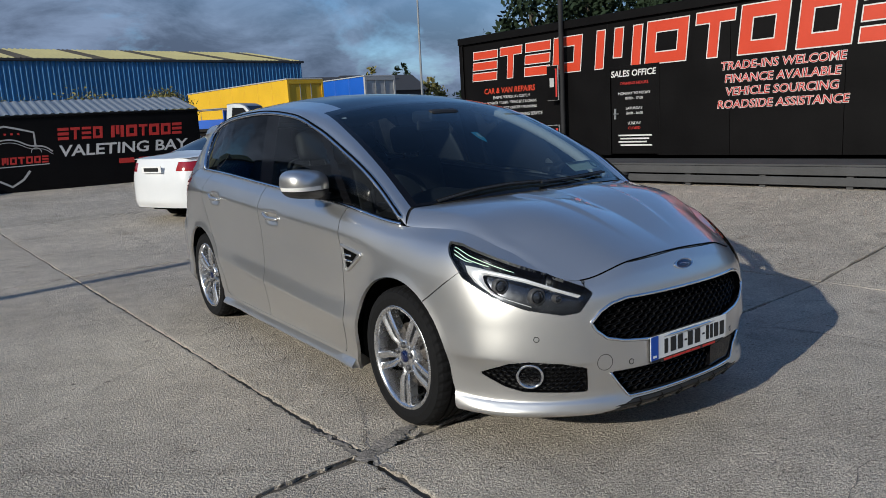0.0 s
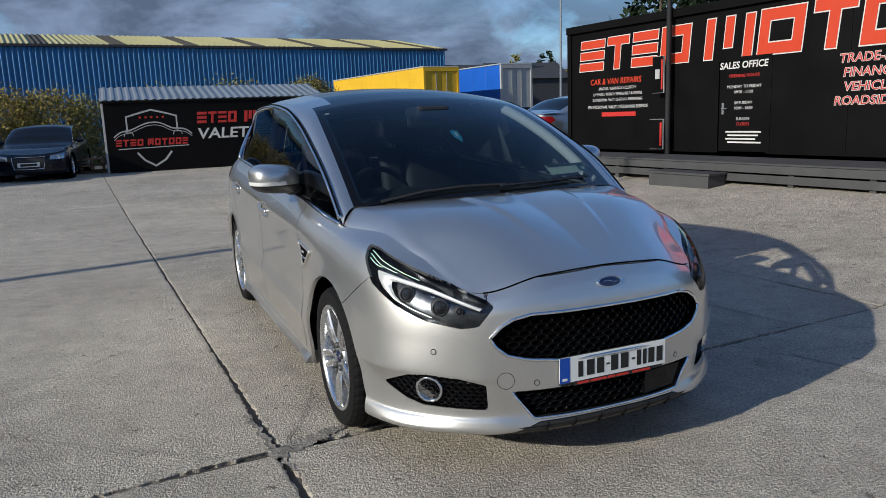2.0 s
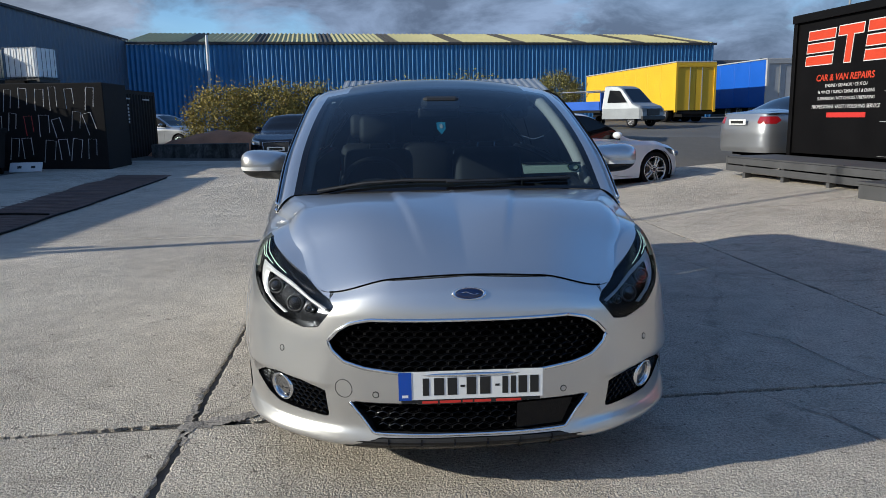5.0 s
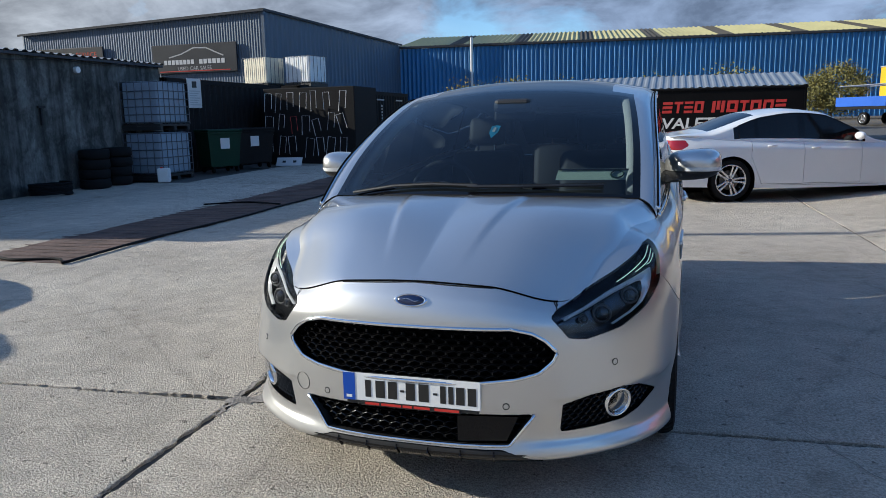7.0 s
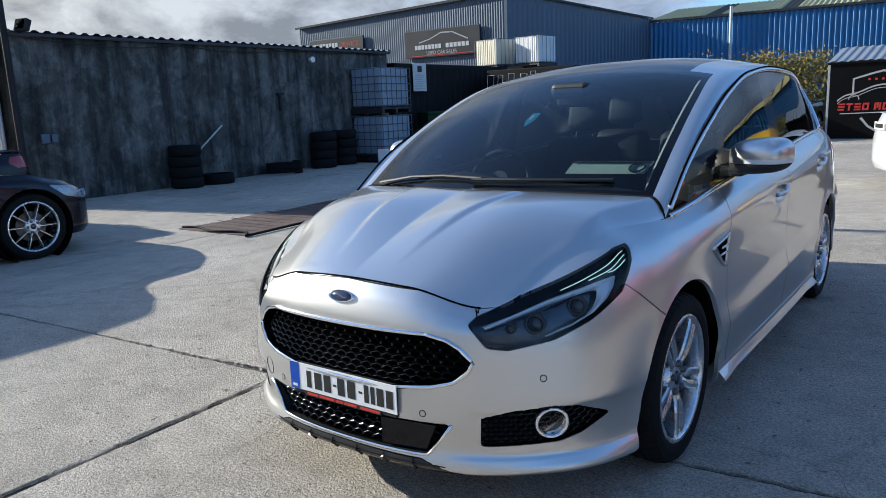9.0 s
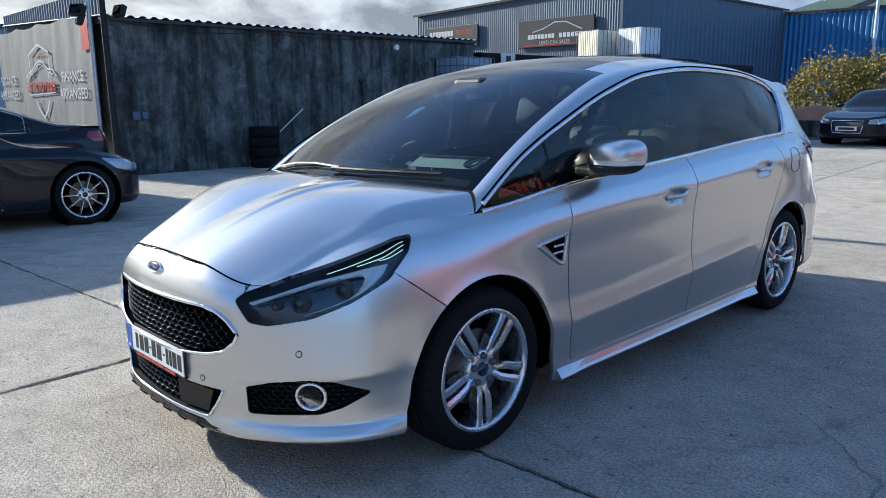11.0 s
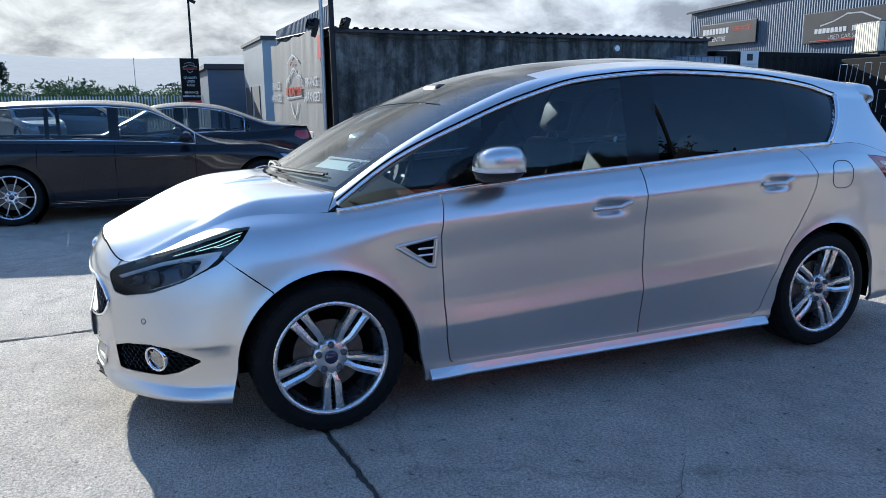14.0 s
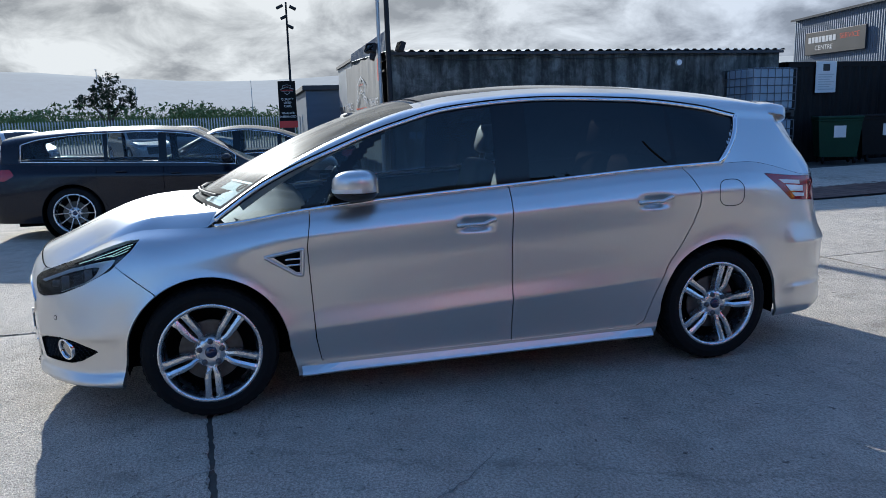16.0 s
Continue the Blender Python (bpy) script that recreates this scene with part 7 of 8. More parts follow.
def shield(cx, cy, k, parent, at, lift=.002, red=None, pale=None):
    red, pale = red or SIGN_RED, pale or SIGN_GREY
    strip([(cx - .48 * k, cy + .15 * k), (cx - .48 * k, cy + .42 * k), (cx - .2 * k, cy + .5 * k), (cx, cy + .55 * k), (cx + .2 * k, cy + .5 * k), (cx + .48 * k, cy + .42 * k), (cx + .48 * k, cy + .15 * k)], .035 * k, pale, parent, at, lift=lift)
    strip([(cx - .33 * k, cy - .30 * k), (cx - .2 * k, cy - .46 * k), (cx, cy - .58 * k), (cx + .2 * k, cy - .46 * k), (cx + .33 * k, cy - .30 * k)], .04 * k, pale, parent, at, lift=lift)
    qs = np.linspace(0, 1, 34)
    for dz, w in ((0, .026), (-.055, .012)):
        line_ = spline([0, .12, .26, .36, .48, .60, .72, .86, 1], np.array([(-.74, .02), (-.60, .12), (-.40, .165), (-.22, .245), (.0, .30), (.20, .265), (.38, .175), (.60, .15), (.76, .04)]), qs)
        strip([(cx + x * k, cy + (z + dz) * k) for x, z in line_], w * k, pale, parent, at, lift=lift + .001)
    for wx in (-.46, .48):
        strip([(cx + (wx + .085 * math.cos(t)) * k, cy + (.05 + .075 * math.sin(t)) * k) for t in np.linspace(-.2, math.pi + .2, 14)], .016 * k, pale, parent, at, lift=lift + .001)
    for i in range(5):
        part("emblem_mark", box((cx + (-.24 + .11 * i) * k, cy + .385 * k, lift), (cx + (-.20 + .11 * i) * k, cy + .42 * k, lift + .003)), red, parent, at=at)
    for i, kd in enumerate(("three", "cap", "three", "ring", "posts", "ring", "cap", "ring", "ring", "three")):
        x0 = -.72 + .135 * i + (.06 if i > 3 else 0)
        sign_block(cx + x0 * k, cx + (x0 + .105) * k, cy - .16 * k, cy - .03 * k, kd, parent, at, lift, red, red)
    strip([(cx - .68 * k, cy - .22 * k), (cx + .68 * k, cy - .19 * k)], .018 * k, pale, parent, at, lift=lift)


shield(1.25, 1.10, 1.42, bay, VB)
for (a, b), kd in zip(((2.95, 3.17), (3.22, 3.41), (3.46, 3.65), (3.70, 3.90), (4.10, 4.38), (4.44, 4.68), (4.73, 4.92), (4.97, 5.20), (5.25, 5.47), (5.52, 5.74)),
                      ("three", "cap", "three", "ring", "posts", "ring", "cap", "ring", "ring", "three")):
    sign_block(2.5 + (a - 2.95) * 1.2, 2.5 + (b - 2.95) * 1.2, 1.45, 1.77, kd, bay, VB, face=SIGN_RED, rim=SIGN_RED)
words("VALETING BAY", 4.22, 1.13, .43, SIGN_WHITE, bay, VB, outline=.008, width=1.2)
for i in range(3):
    part("sign_bar", box((4.0 + .55 * i, .70, .001), (4.42 + .55 * i, .84, .004)), SIGN_RED, bay, at=VB)

# long blue shed behind
A, Bp = Vector((-21.0, 54.8, 0)), Vector((27.4, 60.5, 0))
along = (Bp - A).normalized()
deepv = Vector((-along.y, along.x, 0))
BS = on_face(A, along)
LEN = (Bp - A).length
blue = thing("warehouse", "long blue ribbed steel shed with yellowed rooflights", "warehouse")
v, f = corrugated(LEN, 7.2, .36, .12, peak=True)
piece("wall_sheet", v, f, STEEL_BLUE, blue, at=BS)
part("end_wall", box((LEN - .05, 0, -20), (LEN, 7.2, -.01)), STEEL_BLUE, blue, at=BS)
part("gutter", box((-.2, 7.21, -.02), (LEN + .2, 7.40, .2), bevel=.02), ROOF_SLATE, blue, at=BS)
rup = (deepv * 10 + Vector((0, 0, 1.72)))
edges = [0.0]
while edges[-1] < LEN:
    edges += [edges[-1] + 4.2, edges[-1] + 5.3]
rows_ = [(edges[i], min(edges[i + 1], LEN), i % 2 == 0) for i in range(len(edges) - 1) if edges[i] < LEN]
for a, b, pale in rows_:
    v, f = corrugated(b - a, rup.length, .40, .10, peak=True)
    piece("roof_sheet", v, f, ROOF_LIGHT if pale else ROOF_OLD, blue, at=on_face(A + along * a + Vector((0, 0, 7.36)), along, rup))
part("roof_back", box((0, 0, -.1), (LEN, .1, 0)), ROOF_OLD, blue, at=on_face(A + deepv * 20 + Vector((0, 0, 7.5)), along, (0, 0, 1)))
v = [A + deepv * 10 + Vector((0, 0, 9.07)), Bp + deepv * 10 + Vector((0, 0, 9.07)), Bp + deepv * 20 + Vector((0, 0, 7.36)), A + deepv * 20 + Vector((0, 0, 7.36)), Bp + Vector((0, 0, 7.36))]
piece("roof_slope", v, [(0, 1, 2, 3), (1, 4, 2)], ROOF_OLD, blue)

# slate-blue building with signs
grey = thing("warehouse", "slate-blue ribbed steel building with two dark business signs", "warehouse")
GX0, GX1, GY0 = -37.5, -20.8, 33.0
v, f = corrugated(GX1 - GX0, 7.5, .17, .02, peak=True, top=lambda x: 7.0 + .55 * x / (GX1 - GX0))
piece("wall_sheet", v, f, STEEL_SLATE, grey, at=on_face((GX0, GY0, 0), (1, 0, 0)))
v, f = corrugated(22.0, 7.5, .6, .04)
piece("wall_sheet", v, f, STEEL_SLATE, grey, at=on_face((GX1, GY0, 0), (0, 1, 0)))
piece("roof", [(GX0 - .2, GY0 - .2, 7.08), (GX1 + .15, GY0 - .2, 7.62), (GX1 + .15, GY0 + 22, 7.62), (GX0 - .2, GY0 + 22, 7.08), (GX0 - .2, GY0 - .2, 6.95), (GX1 + .15, GY0 - .2, 7.48), (GX1 + .15, GY0 + 22, 7.48)],
      [(0, 1, 2, 3), (4, 5, 1, 0), (5, 6, 2, 1)], ROOF_SLATE, grey)
part("corner_trim", box((GX1 - .1, GY0 - .09, 0), (GX1 + .09, GY0 + .06, 7.5)), STEEL_SLATE, grey)
for x0, x1, z0, z1, nm in ((-36.3, -31.5, 4.75, 6.1, "SERVICE CENTRE"), (-28.05, -22.5, 4.35, 5.95, "USED CAR SALES")):
    b = part("sign_board", box((x0, GY0 - .18, z0), (x1, GY0 - .08, z1), bevel=.02), SIGN_PANEL, grey)
    at = on_face((x0, GY0 - .181, z0), (1, 0, 0))
    w_, h_ = x1 - x0, z1 - z0
    if nm == "USED CAR SALES":
        strip([(w_ * .2, h_ * .55), (w_ * .35, h_ * .66), (w_ * .5, h_ * .86), (w_ * .65, h_ * .84), (w_ * .8, h_ * .62), (w_ * .85, h_ * .55)], .07, SIGN_GREY, b, at, lift=.002)
        for i in range(8):
            part("sign_shape", box((w_ * (.14 + .046 * i), h_ * .30, .002), (w_ * (.176 + .046 * i), h_ * .46, .01)), SIGN_WHITE, b, at=at)
        for i in range(6):
            part("sign_shape", box((w_ * (.56 + .052 * i), h_ * .30, .002), (w_ * (.60 + .052 * i), h_ * .46, .01)), SIGN_WHITE, b, at=at)
        words(nm, w_ * .5, h_ * .15, .30, SIGN_GREY, b, at, shear=0)
        part("sign_bar", box((w_ * .08, h_ * .05, .002), (w_ * .92, h_ * .08, .01)), SIGN_RED, b, at=at)
    else:
        for i in range(8):
            part("sign_shape", box((w_ * (.06 + .06 * i), h_ * .52, .002), (w_ * (.108 + .06 * i), h_ * .78, .01)), SIGN_WHITE, b, at=at)
        words("SERVICE", w_ * .75, h_ * .66, .42, SIGN_ORANGE, b, at, shear=0)
        words("CENTRE", w_ * .33, h_ * .28, .40, SIGN_WHITE, b, at, shear=0)
post = thing("vent_pipe", "white pipe standing on the blue shed wall", "pipe")
part("pipe", rod(A + along * 6.2 - deepv * .25 + Vector((0, 0, 2.5)), A + along * 6.2 - deepv * .25 + Vector((0, 0, 7.9)), .11), WHITE_PLASTIC, post)

# stained rendered building at the side of the yard
wall = thing("garage_building", "low building with dark streaked cement render and a ribbed roof edge", "building")
n, mm = 60, 20
vs = []
for i in range(n + 1):
    for j in range(mm + 1):
        y, z = 1.85 + 9.65 * i / n, 2.86 * j / mm
        vs.append((-11.5 + .012 * noise.noise(Vector((0, y * 1.5, z * 1.5))), y, z))
piece("rendered_wall", vs, grid_faces(n + 1, mm + 1), RENDER_WALL, wall, smooth=True)
part("wall_core", box((-17.9, 1.9, -.1), (-11.53, 11.45, 2.80)), RENDER_WALL, wall)
v, f = corrugated(9.9, 6.4, .22, .035)
piece("roof", v, f, SHEET_GREY, wall, at=on_face((-11.40, 1.7, 2.90), (0, 1, 0), (-1, 0, .04)))
part("roof_edge", box((-11.46, 1.72, 2.83), (-11.40, 11.55, 2.885)), ROOF_SLATE, wall)
v, f = corrugated(6.2, .60, .16, .03)
piece("parapet", v, f, STEEL_SLATE, wall, at=on_face((-17.9, 1.86, 2.80), (1, 0, 0)))
for lo, hi, mt in (((-11.495, 2.18, 1.04), (-11.44, 2.32, 1.20), "BOX"), ((-11.495, 2.36, 1.05), (-11.45, 2.47, 1.19), "BOX"), ((-11.495, 7.62, 1.45), (-11.45, 7.66, 1.85), "BAR"), ((-11.495, 7.56, 1.80), (-11.44, 7.74, 1.85), "BAR")):
    part("wall_bracket" if mt == "BAR" else "socket_box", box(lo, hi, bevel=.006), POST_DARK if mt == "BAR" else STEEL_SLATE, wall)
part("bulkhead_lamp", rod((-11.5, 8.72, 2.62), (-11.42, 8.72, 2.62), .07), WHITE_PLASTIC, wall)
cable = [(-11.44, 2.1 + 9.2 * t, 2.80 - .10 * abs(math.sin(t * 9.4)) * (0.5 + .5 * math.sin(t * 5))) for t in np.linspace(0, 1, 60)]
piece("cable", *tube(cable, .008, 5), BLACK_PLASTIC, wall)

ban = thing("banner", "grey sagging advertising banner tied along the building's end wall", "banner")
nb, mb = 60, 12
vs = []
for i in range(nb + 1):
    for j in range(mb + 1):
        x, z = -18.0 + 6.2 * i / nb, .55 + 2.46 * j / mb
        vs.append((x, 1.70 + .018 * noise.noise(Vector((x * 1.8, z * .6, 2))) + .008 * noise.noise(Vector((x * 6, z * 2, 4))), z - .06 * math.sin(math.pi * (i % 15) / 15)))
piece("cloth", vs, grid_faces(nb + 1, mb + 1), CLOTH_GREY, ban, smooth=True)
BN = on_face((-18.0, 1.674, .62), (1, 0, 0))
shield(3.05, 1.22, 1.35, ban, BN, pale=SIGN_WHITE, red=SIGN_ORANGE)
for s_, t in ((5.0, ("FINANCE", "ARRANGED")), (.6, ("FINANCE", "ARRANGED"))):
    words(t[0], s_, 1.25, .30, SIGN_WHITE, ban, BN, shear=0)
    words(t[1], s_, .92, .30, SIGN_WHITE, ban, BN, shear=0)
part("sign_bar", box((5.72, 1.72, .0), (6.1, 2.2, .004)), SIGN_RED, ban, at=BN)

lp = thing("light_pole", "tall galvanised and timber poles with floodlights at the building corner", "lamp post")
part("pole", rod((-11.36, 1.80, -.1), (-11.38, 1.72, 8.5), .06, n=14, r2=.045), POST_DARK, lp)
part("pole", rod((-11.60, 1.62, -.1), (-11.62, 1.62, 6.0), .04, n=12), GALV, lp)
for x, y, z, r in ((-11.7, 1.45, 3.0, 35), (-11.75, 1.5, 2.85, -10), (-11.2, 2.0, 2.98, 10)):
    fl = part("floodlight", box((-.14, -.05, -.10), (.14, .06, .10), bevel=.015), POST_DARK, lp, at=pose(x, y, z, -20, 0, r))
    part("lamp_glass", box((-.12, -.056, -.08), (.12, -.052, .08)), LENS, fl)

# ---- things in the yard ----
def ibc(at, tank, label, group="bulk tanks", levels=(.18, .36, .54, .72, .90, 1.10)):
    """A pallet tank: blow-moulded bottle in a tube cage on a pallet, 1.2 x 1.0 x 1.15."""
    t = thing("ibc_tank", label, "tank", group, at=at)
    m = box((-.48, -.57, .16), (.48, .57, 1.12), bevel=.06)
    part("bottle", m, tank, t, smooth=False)
    part("lid", rod((0, 0, 1.11), (0, 0, 1.15), .11, n=16), BLACK_PLASTIC, t)
    part("pallet", box((-.5, -.6, .09), (.5, .6, .14)), BLACK_PLASTIC, t)
    for y in (-.55, 0, .55):
        part("pallet_foot", box((-.5, y - .05, .0), (.5, y + .05, .088)), BLACK_PLASTIC, t)
    for z in levels:
        v, f = tube([(-.5, -.6, z), (.5, -.6, z), (.5, .6, z), (-.5, .6, z), (-.5, -.6, z)], .011, 5)
        piece("cage_bar", v, f, CAGE, t)
    for i in range(7):
        y = -.6 + .2 * i
        for x in (-.512, .512):
            part("cage_bar", rod((x, y, .14), (x, y, 1.11), .010, n=5), CAGE, t)
    for i in range(1, 5):
        x = -.5 + .2 * i
        for y in (-.612, .612):
            part("cage_bar", rod((x, y, .14), (x, y, 1.11), .010, n=5), CAGE, t)
    return t


gz = lambda x, y: float(height(x, y))
base = ibc(pose(-10.95, 10.55, gz(-10.9, 10), 0, 0, 2), POLY_SHADED, "white caged plastic bulk tank standing by the wall")
for x, y, z, r in ((-10.97, 10.58, 1.16, 3),):
    copy_thing(base, pose(x, y, gz(-10.9, 11) + z, 0, 0, r))
ibc(pose(-13.65, 20.4, 2.66, 0, 0, 76), POLY_OLD, "yellowed caged bulk tank on a dark container", levels=(.18, 1.10))
ibc(pose(-12.05, 20.6, 2.66, 0, 0, 78), POLY_WHITE, "white caged bulk tank standing on a dark container", levels=(.18, 1.10))


def container(x0, x1, y0, y1, h, label):
    t = thing("shipping_container", label, "container")
    part("core", box((x0 + .04, y0 + .04, .0), (x1 - .04, y1 - .04, h - .03)), RUST_BLACK, t)
    v, f = corrugated(y1 - y0 - .1, h - .24, .28, .036)
    piece("side_panel", v, f, RUST_BLACK, t, at=on_face((x1 - .037, y0 + .05, .14), (0, 1, 0)))
    v, f = corrugated(x1 - x0 - .1, h - .24, .28, .036)
    piece("end_panel", v, f, RUST_BLACK, t, at=on_face((x0 + .05, y0 + .037, .14), (1, 0, 0)))
    for x in (x0, x1 - .12):
        for y in (y0, y1 - .12):
            part("corner_post", box((x, y, 0), (x + .12, y + .12, h), bevel=.01), RUST_BLACK, t)
    for lo, hi in (((x0, y0 + .005, h - .12), (x1, y0 + .10, h)), ((x1 - .10, y0, h - .12), (x1 - .005, y1, h)), ((x1 - .10, y0, .02), (x1 - .005, y1, .14)), ((x0, y0 + .005, .02), (x1, y0 + .10, .14))):
        part("rail", box(lo, hi, bevel=.008), RUST_BLACK, t)
    part("roof", box((x0, y0, h - .028), (x1, y1, h + .01)), RUST_BLACK, t)
    return t


container(-13.95, -11.5, 11.7, 17.7, 2.60, "matt black shipping container with a paper notice")
c2 = container(-13.9, -11.0, 18.0, 23.9, 2.62, "black shipping container carrying two bulk tanks")
c3 = container(-11.1, -9.1, 17.4, 23.4, 2.42, "black shipping container with pale door markings")
for i in range(3):
    part("marking", box((-9.055, 18.1 + 1.9 * i, 2.12), (-9.05, 18.8 + 1.9 * i, 2.17)), SIGN_GREY, c3)
for i in range(6):
    part("marking", box((-9.055, 20.4, 1.9 - .11 * i), (-9.05, 20.52, 1.97 - .11 * i)), SIGN_GREY, c3)
notice = thing("notice", "white printed notice board fixed high on the black container", "sign")
part("board", box((-11.46, 12.55, 1.85), (-11.44, 13.15, 2.62), bevel=.004), SIGN_WHITE, notice)
for i in range(7):
    part("print_line", box((-11.4395, 12.62, 2.28 - .06 * i), (-11.4375, 13.08 - .06 * (i % 3), 2.305 - .06 * i)), SIGN_GREY, notice)
part("print_block", box((-11.4395, 12.75, 2.38), (-11.4375, 12.95, 2.55)), INK, notice)


def wheelie(x, y, mat_, w, label, rot=0):
    t = thing("wheelie_bin", label, "bin", "bins", at=pose(x, y, gz(x, y), 0, 0, rot))
    vs = [(s * w * k, d * .36 * k, z) for z, k in ((.16, .84), (1.05, 1.0)) for s, d in ((-.5, -1), (.5, -1), (.5, 1), (-.5, 1))]
    piece("body", vs, [(0, 1, 5, 4), (1, 2, 6, 5), (2, 3, 7, 6), (3, 0, 4, 7), (0, 3, 2, 1)], mat_, t)
    part("lid", box((-.52 * w, -.40, 1.052), (.52 * w, .40, 1.12), bevel=.025), mat_, t)
    part("rim", box((-.51 * w, -.385, 1.0), (.51 * w, .385, 1.048), bevel=.01), mat_, t)
    for s in (-1, 1):
        part("castor", rod((s * w * .36, -.25, .08), (s * w * .36 + .04, -.25, .08), .08, n=16), RUBBER, t)
        part("castor", rod((s * w * .36, .25, .08), (s * w * .36 + .04, .25, .08), .08, n=16), RUBBER, t)
    lb = part("sticker", box((-.13, -.345, .62), (.13, -.338, .92)), SIGN_WHITE, t, at=pose(0, -.005, 0))
    part("print_block", box((-.07, -.3415, .72), (.07, -.3385, .86)), INK, lb, at=pose(0, -.002, 0))
    return t


wheelie(-10.55, 12.45, BIN_GREEN, .95, "dark green wheeled bin with a white sticker beside the tanks", 62)
wheelie(-10.45, 13.75, RUST_BLACK, 1.25, "black wheeled commercial bin with a white sticker", 62)

# cage of scrap frames in front of the container
cage = thing("scrap_pile", "dark cage stacked with thin leftover metal frames", "scrap")
part("back_panel", box((-10.9, 15.5, .0), (-7.95, 17.2, 2.42), bevel=.02), RUST_BLACK, cage)
rs = random.Random(3)
for k_ in range(21):
    row, col = k_ // 7, k_ % 7
    x, z = -10.65 + .40 * col + rs.uniform(-.09, .09), .72 + .62 * row + rs.uniform(-.08, .08)
    w_, h_ = .17 + .10 * rs.random(), .46 + .16 * rs.random()
    y = 15.40 - .10 * rs.random() - .008 * k_
    pm = pose(x, y, z, -6 + 12 * rs.random(), rs.choice((-2, 1, 3, 9, -14, 4)), rs.uniform(-12, 12))
    v, f = tube([(-w_ / 2, 0, -h_ / 2), (-w_ / 2, 0, h_ / 2), (w_ / 2, 0, h_ / 2), (w_ / 2, 0, -h_ / 2 + .1)], .009, 5)
    piece("frame", v, f, SIGN_RED if k_ == 9 else (SIGN_WHITE if k_ % 3 else SIGN_GREY), cage, at=pm)
aboard = thing("placard", "small white folded placard lying at the foot of the scrap cage", "sign")
part("board", box((-.38, -.02, 0), (.38, .01, .28), bevel=.004), SIGN_WHITE, aboard, at=pose(-9.7, 14.6, gz(-9.7, 14.6) - .004, -35, 0, 8))
for x in (-.2, .12):
    part("print_block", box((x, -.024, .10), (x + .1, -.021, .17)), INK, aboard, at=pose(-9.7, 14.6, gz(-9.7, 14.6) - .004, -35, 0, 8))


USED_TYRE = mesh_of("used_tyre", *lathe([(.20, -.09), (.21, -.10), (.29, -.105), (.315, -.08), (.318, 0), (.315, .08), (.29, .105), (.21, .10), (.20, .09)], 30, "z"), RUBBER, True)


def tyre_stack(x, y, n):
    for i in range(n):
        o = new("used_tyre", USED_TYRE)
        o.matrix_basis = pose(x + rs.uniform(-.02, .02), y + rs.uniform(-.02, .02), gz(x, y) + .105 + .21 * i, rs.uniform(-1.5, 1.5), 0, rs.uniform(0, 90))
        tagged(o, "worn black car tyre stacked against the rendered wall", "tyre", "used tyres")


for x, y, n in ((-11.12, 4.75, 4), (-11.05, 5.45, 1), (-11.1, 8.55, 4), (-11.08, 9.22, 4)):
    tyre_stack(x, y, n)
plank = thing("plank", "thin pale timber batten leaning on the wall", "plank")
part("batten", box((-.02, -.012, 0), (.02, .012, .8), bevel=.003), WALL_WHITE, plank, at=pose(-11.42, 5.3, .70, -52, 0, 0))
hose = thing("hose", "coiled black rubber hose lying by the wall", "hose")
cl = [(-11.0 + (.34 + .02 * math.sin(t * 2.3)) * math.cos(t), 7.2 + .42 * math.sin(t), gz(-11, 7.2) + .03 + .010 * t / 2) for t in np.linspace(0, 46, 220)]
piece("coil", *tube(cl, .018, 6), RUBBER, hose, smooth=True)
drum = thing("canister", "small white plastic canister standing by the tanks", "canister")
part("body", box((-.13, -.1, 0), (.13, .1, .32), bevel=.03), WHITE_PLASTIC, drum, at=pose(-10.25, 9.75, gz(-10.2, 9.8), 0, 0, 20))
part("cap", rod((-.05, 0, .31), (-.05, 0, .35), .03), RED_PRINT, drum, at=pose(-10.25, 9.75, gz(-10.2, 9.8), 0, 0, 20))

mat_ = thing("ground_mat", "long worn reddish-brown ribbed mat with hose along its edge", "mat")
vs, n_ = [], 60
for i in range(n_ + 1):
    t = i / n_
    y = 1.35 + 12.5 * t
    for x in (-6.45, -5.85, -5.2):
        xx = x + .12 * noise.noise(Vector((x, y * 1.1, 0))) - .05 * (y - 1.4)
        vs.append((xx, y + .05 * noise.noise(Vector((x, 3, 0))), gz(xx, y) + .009 + .004 * noise.noise(Vector((xx * 2, y * 2, 0)))))
f_ = grid_faces(n_ + 1, 3, flip=True)
k_ = len(vs)
rimv = [3 * i for i in range(n_ + 1)] + [3 * i + 2 for i in range(n_, -1, -1)]
vs += [(vs[a][0], vs[a][1], vs[a][2] - .02) for a in rimv]
f_ += [(rimv[q], rimv[(q + 1) % len(rimv)], k_ + (q + 1) % len(rimv), k_ + q) for q in range(len(rimv))]
piece("matting", vs, f_, MAT_RED, mat_)
rr_ = random.Random(17)
for i in range(58):
    y = 1.6 + 12.0 * i / 58 + rr_.uniform(-.03, .03)
    x0, x1 = -6.42 - .05 * (y - 1.4) + rr_.uniform(-.16, .03), -5.26 - .05 * (y - 1.4) + rr_.uniform(-.04, .04)
    h0, h1 = gz(x0, y) + .012, gz(x1, y) + .012
    w = rr_.uniform(.03, .06)
    v = [(x0, y, h0), (x0 + .01, y + w * .5, h0 + .006), (x0, y + w, h0), (x1, y + .04, h1), (x1 - .01, y + .04 + w * .5, h1 + .006), (x1, y + .04 + w, h1)]
    piece("rib", v, [(0, 1, 4, 3), (1, 2, 5, 4), (0, 2, 1), (3, 4, 5)], MAT_RED, mat_)
